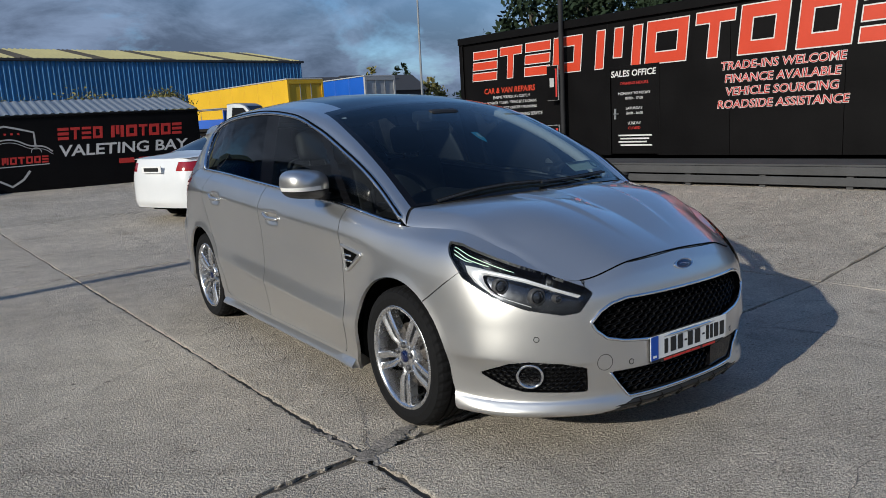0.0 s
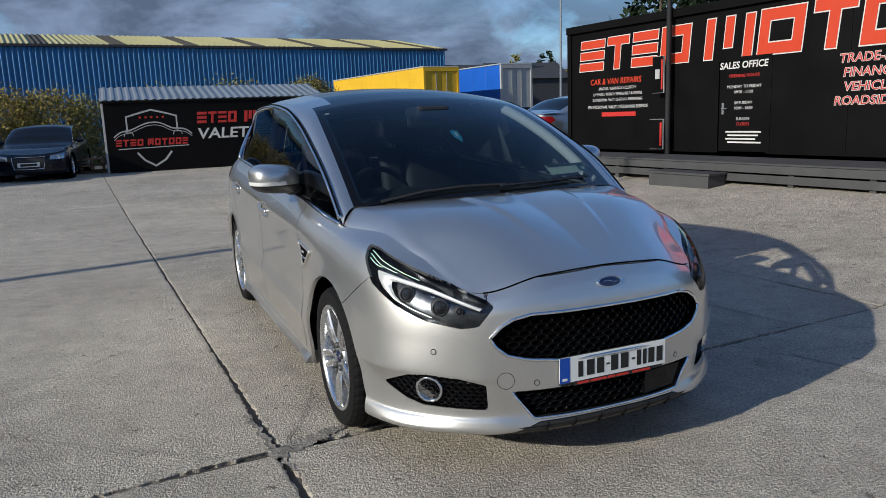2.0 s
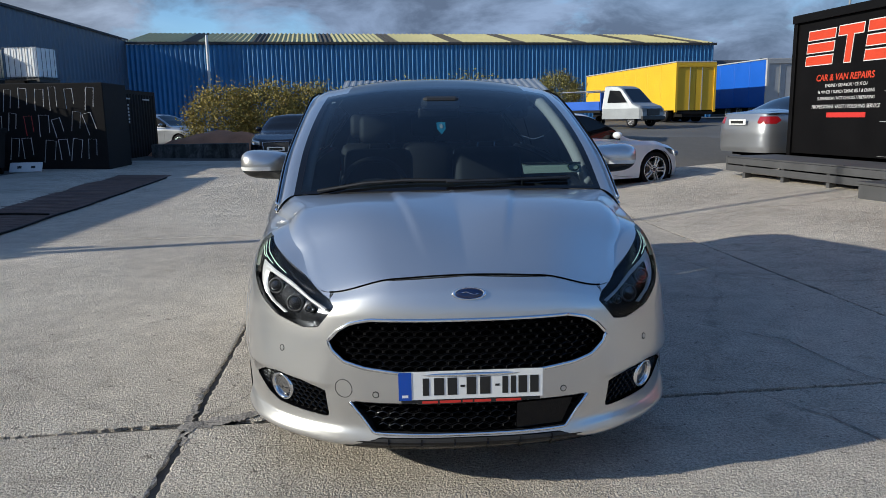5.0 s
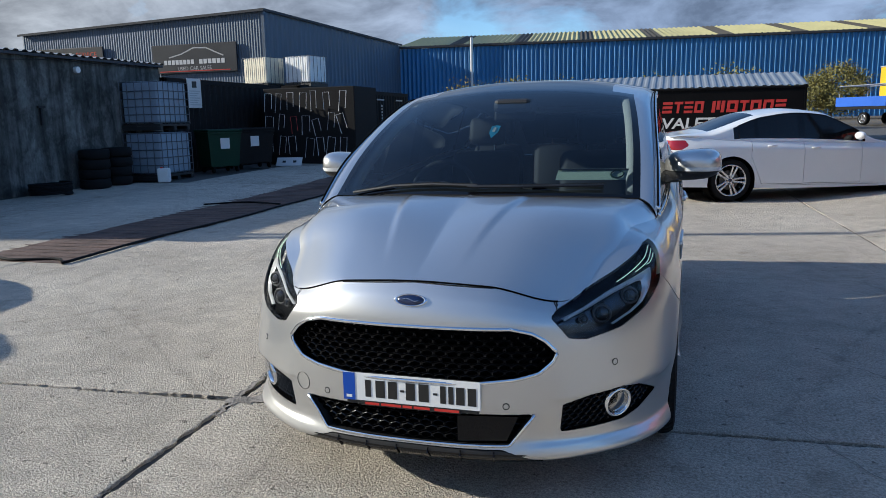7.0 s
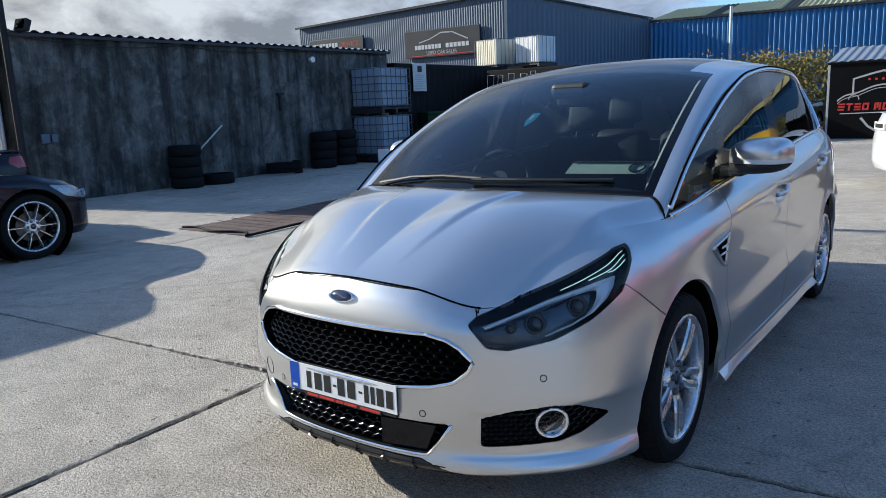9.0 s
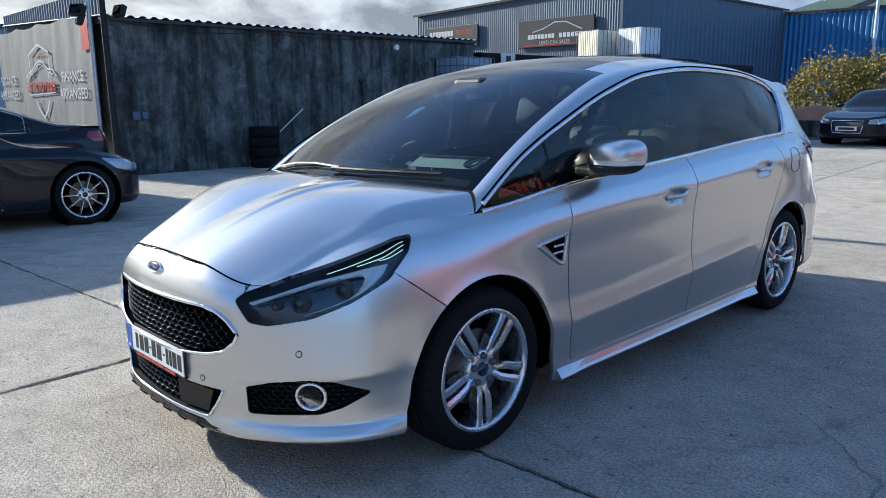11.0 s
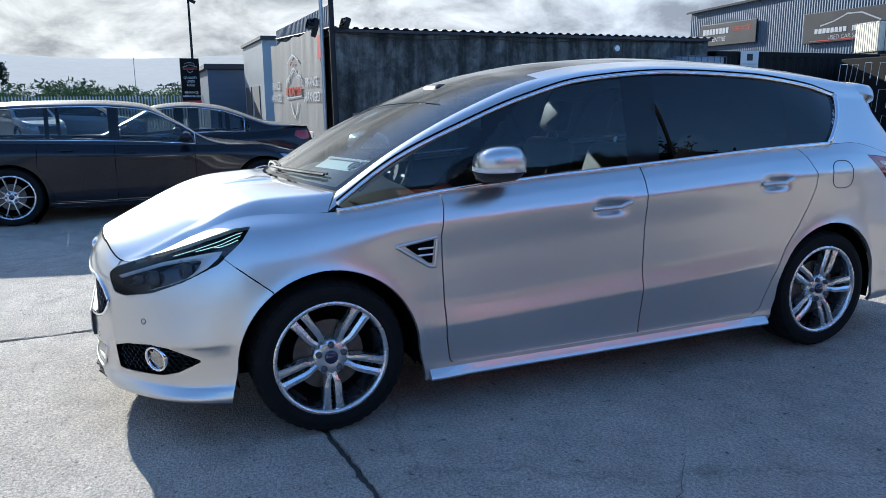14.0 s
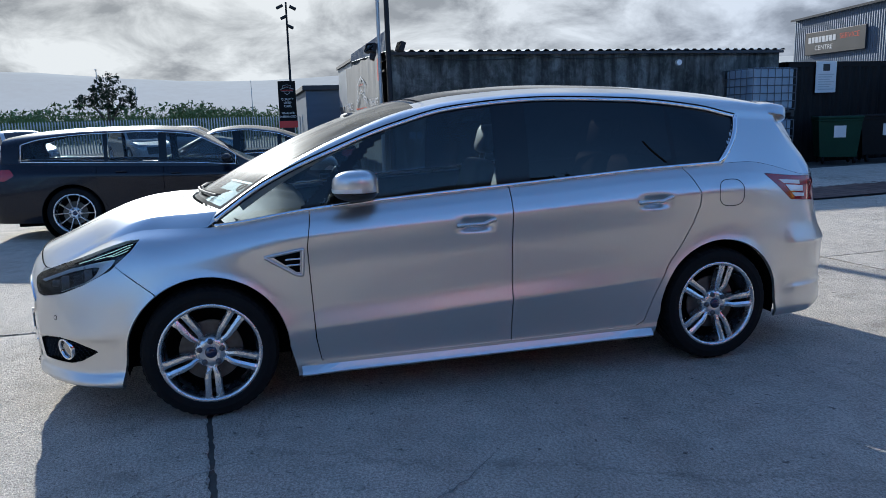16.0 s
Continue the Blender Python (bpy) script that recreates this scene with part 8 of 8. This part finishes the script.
hs = [(-5.15 - .05 * (y - 1.4) + .10 * noise.noise(Vector((y * .5, 1, 0))), y, gz(-5.2, y) + .022) for y in np.linspace(1.3, 13, 80)]
hs = [(-6.5 + 1.3 * t, 1.42 + .06 * math.sin(9 * t), gz(-6, 1.4) + .022) for t in np.linspace(0, 1, 16)][:-1] + hs
piece("edge_hose", *tube(hs, .016, 6), RUBBER, mat_, smooth=True)
h2 = thing("hose", "thin black hose trailing over the concrete from the mat", "hose")
piece("line", *tube([(-6.85 + 1.3 * t, 6.3 + .62 * t + .22 * math.sin(4.2 * t) - .1 * t * t, gz(-6.85 + 1.3 * t, 6.3 + .62 * t) + .026) for t in np.linspace(0, 1, 24)], .016, 6), RUBBER, h2)

# low block wall, soil and pallets before the hedge
lw = thing("low_wall", "low dark concrete block wall in front of a soil heap", "wall")
part("blocks", box((-8.6, 21.0, -.05), (-5.4, 21.4, .62), bevel=.02), RENDER_WALL, lw)
heap = thing("soil_heap", "heap of reddish soil in front of the hedge", "soil")
vs = []
for i in range(31):
    for j in range(13):
        x, y = -9.5 + 5.4 * i / 30, 21.6 + 2.6 * j / 12
        e = math.sin(math.pi * i / 30) ** .6 * math.sin(math.pi * j / 12)
        vs.append((x, y, e * (.9 + .28 * (i / 30)) + .12 * noise.noise(Vector((x * 1.7, y * 1.7, 0))) * e - .02))
piece("soil", vs, grid_faces(31, 13), EARTH, heap, smooth=True)
pl = thing("pallet", "old wooden pallets stacked beside the valeting shed", "pallet")
for i in range(3):
    for j in range(5):
        part("slat", box((-2.75 + .0, 19.2 + .25 * j, .15 + .18 * i), (-2.05, 19.3 + .25 * j, .175 + .18 * i)), WOOD, pl)
    for x in (-2.72, -2.42, -2.12):
        part("bearer", box((x, 19.2, .05 + .18 * i), (x + .07, 20.3, .147 + .18 * i)), WOOD, pl)

# ---- trailers, vans, plants and distance ----
def trailer(x0, y0, L, w, zb, zt, skin, label, rear_mat=None, turn=0.0):
    t = thing("trailer", label, "trailer", at=Matrix.Translation((x0 + w, y0, 0)) @ Matrix.Rotation(radians(turn), 4, "Z") @ Matrix.Translation((-x0 - w, -y0, 0)))
    g = gz(x0, y0)
    for i in range(8):
        y = y0 + .15 + (L - .15) / 8 * i
        part("curtain", box((x0 + .02, y + .004, zb), (x0 + w - .02, y + (L - .15) / 8 - .004, zt - .08), bevel=.03), skin, t)
    part("roof", box((x0 - .02, y0 + .05, zt - .078), (x0 + w + .02, y0 + L, zt), bevel=.03), SIGN_GREY, t)
    part("rear_frame", box((x0, y0, zb - .1), (x0 + .12, y0 + .14, zt - .08)), rear_mat or skin, t)
    part("rear_frame", box((x0 + w - .12, y0, zb - .1), (x0 + w, y0 + .14, zt - .08)), rear_mat or skin, t)
    part("rear_frame", box((x0 + .121, y0, zt - .3), (x0 + w - .121, y0 + .14, zt - .08)), rear_mat or skin, t)
    for i in range(2):
        part("rear_door", box((x0 + .125 + i * (w / 2 - .12), y0 + .05, zb), (x0 + w / 2 - .005 + i * (w / 2 - .12), y0 + .10, zt - .302), bevel=.01), rear_mat or skin, t)
        part("lock_bar", rod((x0 + w * (.35 + .3 * i), y0 + .03, zb), (x0 + w * (.35 + .3 * i), y0 + .03, zt - .3), .025, n=6), GALV, t)
    part("chassis", box((x0 + .5, y0 + .2, zb - .35), (x0 + w - .5, y0 + L - .2, zb - .02)), RUST_BLACK, t)
    part("bumper_bar", box((x0 + .1, y0 + .05, g + .45), (x0 + w - .1, y0 + .15, g + .6)), RUST_BLACK, t)
    for k in range(3):
        for s in (0, 1):
            add_wheel("plain", t, pose(x0 + .12 + s * (w - .24), y0 + 1.6 + 1.25 * k, gz(x0, y0 + 2) + .46, 0, 0, 180 - 180 * s) @ Matrix.Diagonal((1.4, 1.5, 1.5, 1)))
    return t


trailer(14.55, 35.0, 14.0, 2.3, 1.55, 4.12, YELLOW, "yellow curtain-sided lorry trailer parked on tarmac", turn=5.5)
trailer(20.0, 36.0, 13.0, 2.3, 1.65, 4.30, BLUE_TRUCK, "blue curtain-sided lorry trailer with grey rear doors", SIGN_GREY, 5.5)


def dropside(at):
    t = thing("pickup_van", "white cab van with a blue dropside body and ladder rack", "van", at=at)
    st = [(-2.78, .80), (-2.76, .98), (-2.62, 1.12), (-2.05, 1.30), (-1.65, 1.70), (-1.25, 2.08), (-.95, 2.20), (-.5, 2.24), (-.06, 2.22)]
    vs = []
    for y, zt in st:
        nose = .86 if y < -2.7 else .95
        sh_ = float(np.interp(zt, [.8, 1.3, 2.2], [.94, .90, .74])) * nose / .95
        for x, z in ((-nose, .45), (-nose * 1.02, min(1.0, zt - .06)), (-sh_, zt - .05), (-sh_ * .9, zt), (sh_ * .9, zt), (sh_, zt - .05), (nose * 1.02, min(1.0, zt - .06)), (nose, .45)):
            vs.append((x, y, z))
    fs = grid_faces(len(st), 8) + [tuple(range(8))[::-1], tuple(range(64, 72))]
    piece("cab", vs, fs, SHEET_GREY, t, "silver van cab", smooth=False)
    vs = [(s * x, y - .014, z + .02) for y, z, x in ((-2.02, 1.32, .74), (-1.30, 2.03, .64)) for s in (-1, 1)]
    piece("windscreen", vs, [(0, 1, 3, 2)], CAR_GLASS, t)
    for s in (-1, 1):
        piece("side_window", [(s * .93, -1.75, 1.32), (s * .93, -.4, 1.32), (s * .80, -.45, 2.0), (s * .80, -1.15, 1.95)], [(0, 1, 2, 3)], CAR_GLASS, t)
        part("headlamp", box((s * .72 - .16, -2.79, .80), (s * .72 + .16, -2.70, 1.02), bevel=.03), LENS, t)
        for y in (-2.0, 1.6):
            add_wheel("plain", t, pose(s * .86, y, .34, 0, 0, 0 if s > 0 else 180))
        part("side_board", box((s * 1.0 - .03, .1, .95), (s * 1.0 + .03, 3.2, 1.42), bevel=.01), BLUE_TRUCK, t)
    part("grille", box((-.5, -2.82, .62), (.5, -2.74, .98), bevel=.02), BLACK_PLASTIC, t)
    part("bumper", box((-.93, -2.86, .38), (.93, -2.70, .60), bevel=.04), BLACK_PLASTIC, t)
    part("bed", box((-1.0, .05, .80), (1.0, 3.2, .94)), RUST_BLACK, t)
    part("headboard", box((-1.0, .02, .95), (1.0, .08, 1.9), bevel=.01), BLUE_TRUCK, t)
    part("tail_board", box((-.96, 3.17, .95), (.96, 3.22, 1.42), bevel=.01), BLUE_TRUCK, t)
    for x in (-.9, .9):
        v, f = tube([(x, 3.1, 1.4), (x, 3.1, 1.98), (x, .1, 2.0)], .03, 6)
        piece("rack_rail", v, f, GALV, t)
    for y in (.3, 1.6, 3.0):
        part("rack_bar", rod((-.9, y, 1.99), (.9, y, 1.99), .025, n=6), GALV, t)
    return t


dropside(spot(10.1, 31.0, -57) @ Matrix.Scale(.86, 4))


def leaf_cloud(name, label, category, boxes, count, size, mt, seed, kind="", trunk=None, lean=0.0):
    """A crown of many small leaf blades in loose clumps inside some ellipsoids; trunk: list of (foot, top, radius)."""
    r = np.random.RandomState(seed)
    t = thing(name, label, category, kind=kind)
    vs, fs = [], []
    tot = sum(b[3] * b[4] * b[5] for b in boxes)
    for cx, cy, cz, ax, ay, az in boxes:
        n = int(count * ax * ay * az / tot)
        cl = r.normal(size=(max(6, n // 26), 3))
        cl /= np.linalg.norm(cl, axis=1)[:, None]
        cl *= r.uniform(.45, 1.0, (len(cl), 1)) ** .5
        c = cl[r.randint(len(cl), size=n)] + r.normal(size=(n, 3)) * .13
        p = np.array((cx, cy, cz)) + c * (ax, ay, az)
        d = r.normal(size=(n, 3))
        d /= np.linalg.norm(d, axis=1)[:, None]
        e = np.cross(d, r.normal(size=(n, 3)))
        e /= np.maximum(np.linalg.norm(e, axis=1)[:, None], 1e-6)
        s = size * r.uniform(.6, 1.4, (n, 1))
        q = len(vs)
        vs += list(np.stack([p - d * s, p + e * s * .45, p + d * s, p - e * s * .45], 1).reshape(-1, 3))
        fs += [(q + 4 * k, q + 4 * k + 1, q + 4 * k + 2, q + 4 * k + 3) for k in range(n)]
    piece("crown", vs, fs, mt, t)
    for a, b, rad in trunk or ():
        part("trunk", rod(a, b, rad, n=8, r2=rad * .45), BARK, t)
    return t


leaf_cloud("hedge", "dense autumn-gold hedge behind the soil heap", "hedge", [(-7.2, 25.6, 1.2, 1.5, 1.2, 1.5), (-5.4, 25.8, 1.3, 1.6, 1.2, 1.55), (-3.8, 26.0, 1.2, 1.5, 1.2, 1.5)], 34000, .055, LEAF_GOLD, 1, trunk=[((-6, 25.6, 0), (-6, 25.6, 1.4), .08), ((-4, 26, 0), (-4.1, 26, 1.5), .08)])
leaf_cloud("hedge", "overgrown olive green hedge with brambles", "hedge", [(-2.0, 27.2, 1.1, 1.8, 1.0, 1.5), (0.4, 28.2, 1.3, 1.8, 1.0, 1.6), (3.2, 28.6, 1.4, 1.9, 1.0, 1.7)], 26000, .06, LEAF, 2, trunk=[((.4, 28.2, 0), (.4, 28.2, 1.6), .07)])
leaf_cloud("bush", "round olive green bush beside the dropside van", "bush", [(9.3, 40.0, 2.6, 1.5, 1.1, 1.25), (8.0, 40.0, 2.3, 1.1, .9, 1.0)], 11000, .065, LEAF, 3, trunk=[((9.0, 40.0, .4), (9.0, 40.0, 3.0), .1)])
for i, (x, y, h) in enumerate(((13.2, 13.2, 4.7), (14.6, 12.2, 5.5), (16.4, 11.4, 5.4), (15.6, 9.4, 5.3), (17.4, 8.0, 5.5), (18.4, 6.4, 5.4), (19.0, 9.6, 5.8))):
    leaf_cloud("conifer", "dark green overgrown conifer behind the office", "tree", [(x, y, h * .32, 1.7, 1.7, h * .34), (x, y, h * .62, 1.4, 1.4, h * .30), (x, y, h * .88, .95, .95, h * .22)], 9000, .11, LEAF_DARK, 20 + i, trunk=[((x, y, 0), (x, y, h * .95), .16)])
for i in range(9):
    x = 24 + 5.2 * i
    leaf_cloud("tree", "windswept dark tree on the far boundary", "tree", [(x, 70 + (i % 3) * 2, 3.9, 2.7, 1.8, 2.0), (x + .9, 70 + (i % 3) * 2, 6.2 + .5 * math.sin(i * 2.1), 1.1, .9, 1.3)], 2300, .22, LEAF if i % 2 else LEAF_DARK, 40 + i, trunk=[((x, 70 + (i % 3) * 2, 1), (x + .6, 70 + (i % 3) * 2, 6.6), .18)])
house = thing("house", "low dark-roofed buildings beyond the lorry trailers", "house")
for x, y, w_, h_ in ((27.5, 66, 8, 4.6), (37, 68, 9, 4.9)):
    part("wall", box((x, y, 1), (x + w_, y + 6, h_)), ROOF_SLATE, house)
    piece("roof", [(x - .3, y - .3, h_), (x + w_ + .3, y - .3, h_), (x + w_ + .3, y + 3, h_ + 1.9), (x - .3, y + 3, h_ + 1.9), (x + w_ + .3, y + 6.3, h_), (x - .3, y + 6.3, h_)], [(0, 1, 2, 3), (3, 2, 4, 5), (1, 4, 2), (0, 3, 5)], ROOF_SLATE, house)
mast = thing("lamp_post", "tall slim galvanised lamp post behind the trailers", "lamp post")
part("mast", rod((26.9, 40, .5), (27.0, 40, 12.5), .09, n=10, r2=.06), GALV, mast)

# side towards the sun: totem, floodlight mast, buildings, far cars, fields and hills
tot = thing("totem_sign", "black and red free-standing totem sign", "sign")
part("panel", box((-36.2, .35, 1.6), (-36.0, 1.25, 3.66), bevel=.01), CLAD_BLACK, tot)
part("foot_band", box((-36.22, .33, 1.25), (-35.98, 1.27, 1.597)), SIGN_RED, tot)
part("foot", box((-36.18, .55, 0), (-36.02, 1.05, 1.248)), POST_DARK, tot)
TT = on_face((-35.998, .35, 1.6), (0, 1, 0))
for i, t in enumerate(("QUALITY", "USED", "CARS", "", "FINANCE", "ARRANGED")):
    if t:
        words(t, .45, 1.12 - .18 * i, .16, SIGN_WHITE, tot, TT, shear=0)
shield(.45, 1.62, .45, tot, TT)
fm = thing("floodlight_mast", "tall dark mast with four floodlights", "lamp post")
part("mast", rod((-38.5, 1.15, 0), (-38.5, 1.15, 8.0), .08, n=10, r2=.05), POST_DARK, fm)
for y, z in ((.8, 7.75), (1.5, 7.7), (1.0, 7.2), (1.32, 6.7)):
    part("floodlight", box((-.14, -.19, -.07), (.14, .19, .07), bevel=.02), POST_DARK, fm, at=pose(-38.45, y, z, 25 if y < 1.15 else -25, 0, 0))
unit = thing("industrial_unit", "low dark grey industrial unit beyond the boundary", "building")
part("wall", box((-52, 2.2, 0), (-42, 12, 3.4)), STEEL_SLATE, unit)
part("roof", box((-52.2, 2.0, 3.402), (-41.8, 12.2, 3.7), bevel=.03), ROOF_SLATE, unit)
unit2 = thing("industrial_unit", "grey sheet-clad unit with dark door openings", "building")
part("wall", box((-40, 4.0, 0), (-33.5, 10.8, 4.45)), SHEET_GREY, unit2)
part("roof", box((-40.2, 3.9, 4.452), (-33.3, 10.9, 4.6)), ROOF_SLATE, unit2)
for i in range(2):
    part("door", box((-39.5 + 2.7 * i, 3.96, .1), (-37.6 + 2.7 * i, 4.01, 2.3)), ROOF_SLATE, unit2)
for i, (x, y, hd, pm) in enumerate(((-22.5, -10.6, 20, CAR_SILVER), (-24.5, -13.4, 18, CAR_WHITE), (-27.5, -9.8, 30, CAR_SILVER), (-31.0, -6.0, 25, CAR_SILVER), (-33.0, -3.6, 80, CAR_BLACK))):
    if i == 0:
        first_far = road_car("hatchback", "pale car parked in a row across the lot", CAR_SILVER, spot(x, y, hd), 4.4, 1.8, 1.5, 2.6, .85, "hatch", "plain", .315, False, "far parked cars")
    else:
        copy_thing(first_far, spot(x, y, hd))
copy_thing(first_far, spot(-10.4, 28.6, -20))
fence = thing("palisade_fence", "grey steel palisade fence along the far boundary", "fence", kind="stuff")
vs, fs = [], []
for i in range(420):
    y = -40 + .17 * i
    q = len(vs)
    vs += [(-46, y, -.1), (-46, y + .07, -.1), (-46, y + .07, 1.9), (-46, y + .035, 2.0), (-46, y, 1.9), (-46.02, y + .035, -.1)]
    fs.append((q, q + 1, q + 2, q + 3, q + 4))
piece("pales", vs, fs, GALV, fence)
leaf_cloud("tree", "broad open-crowned tree beyond the fence", "tree", [(-90, -17.6, 5.2, 1.6, 1.5, 1.2), (-90, -15.2, 5.3, 1.3, 1.3, .9), (-90, -19.6, 4.5, 1.4, 1.2, .8), (-90, -16.7, 6.9, 1.3, 1.1, .8), (-90, -18.4, 6.4, 1.0, .8, .6), (-90, -14.2, 4.2, 1.0, .8, .6), (-90, -16.5, 3.8, 1.4, 1.5, .7)], 4600, .13, LEAF_DARK, 60, trunk=[((-90, -17, -3.5), (-90, -17, 5.0), .35), ((-90, -17, 1.5), (-90, -18.8, 4.6), .18), ((-90, -17, 1.8), (-90, -15.4, 5.0), .18)])
woods = thing("woodland", "hedgerows and scrub across the valley", "woodland", kind="stuff")
r = np.random.RandomState(9)
vs, fs = [], []
for k in range(540):
    d = 82 + 380 * r.uniform() ** 1.7
    a = r.uniform(-1.05, .30)
    cx, cy = -d * math.cos(a), d * math.sin(a)
    s = (1.9 + .022 * d) * r.uniform(.45, 1.0)
    base_z = -1.0 * float(smooth01((-cx - 45) / 120))
    n = 620
    core = r.normal(size=(9, 3)) * (.6, 1.1, .34)
    p = np.array((cx, cy, base_z + s * .5)) + (np.clip(core, -1.3, (1.3, 1.3, .42))[r.randint(9, size=n)] + np.clip(r.normal(size=(n, 3)), -1.1, 1.1) * .26) * s
    e1, e2 = r.normal(size=(n, 3)), r.normal(size=(n, 3))
    q, z = len(vs), .058 * s
    vs += list(np.stack([p, p + e1 * z, p + e1 * z * .4 + e2 * z], 1).reshape(-1, 3))
    fs += [(q + 3 * j, q + 3 * j + 1, q + 3 * j + 2) for j in range(n)]
piece("scrub", vs, fs, SCRUB, woods)
for x, y, h in ((-110, -21.5, 9.5), (-150, -22.0, 9.0), (-170, -.5, 11.0), (-240, -48, 10)):
    lp = thing("street_lamp", "slim grey street lamp far beyond the boundary", "lamp post", "far street lamps")
    part("pole", rod((x, y, -2), (x, y, h), .11, n=8, r2=.06), GALV, lp)
    part("lantern", box((x - .2, y - .1, h), (x + .5, y + .1, h + .12), bevel=.03), GALV, lp)
# The ridge's haze is the material's own glow, not air in between.
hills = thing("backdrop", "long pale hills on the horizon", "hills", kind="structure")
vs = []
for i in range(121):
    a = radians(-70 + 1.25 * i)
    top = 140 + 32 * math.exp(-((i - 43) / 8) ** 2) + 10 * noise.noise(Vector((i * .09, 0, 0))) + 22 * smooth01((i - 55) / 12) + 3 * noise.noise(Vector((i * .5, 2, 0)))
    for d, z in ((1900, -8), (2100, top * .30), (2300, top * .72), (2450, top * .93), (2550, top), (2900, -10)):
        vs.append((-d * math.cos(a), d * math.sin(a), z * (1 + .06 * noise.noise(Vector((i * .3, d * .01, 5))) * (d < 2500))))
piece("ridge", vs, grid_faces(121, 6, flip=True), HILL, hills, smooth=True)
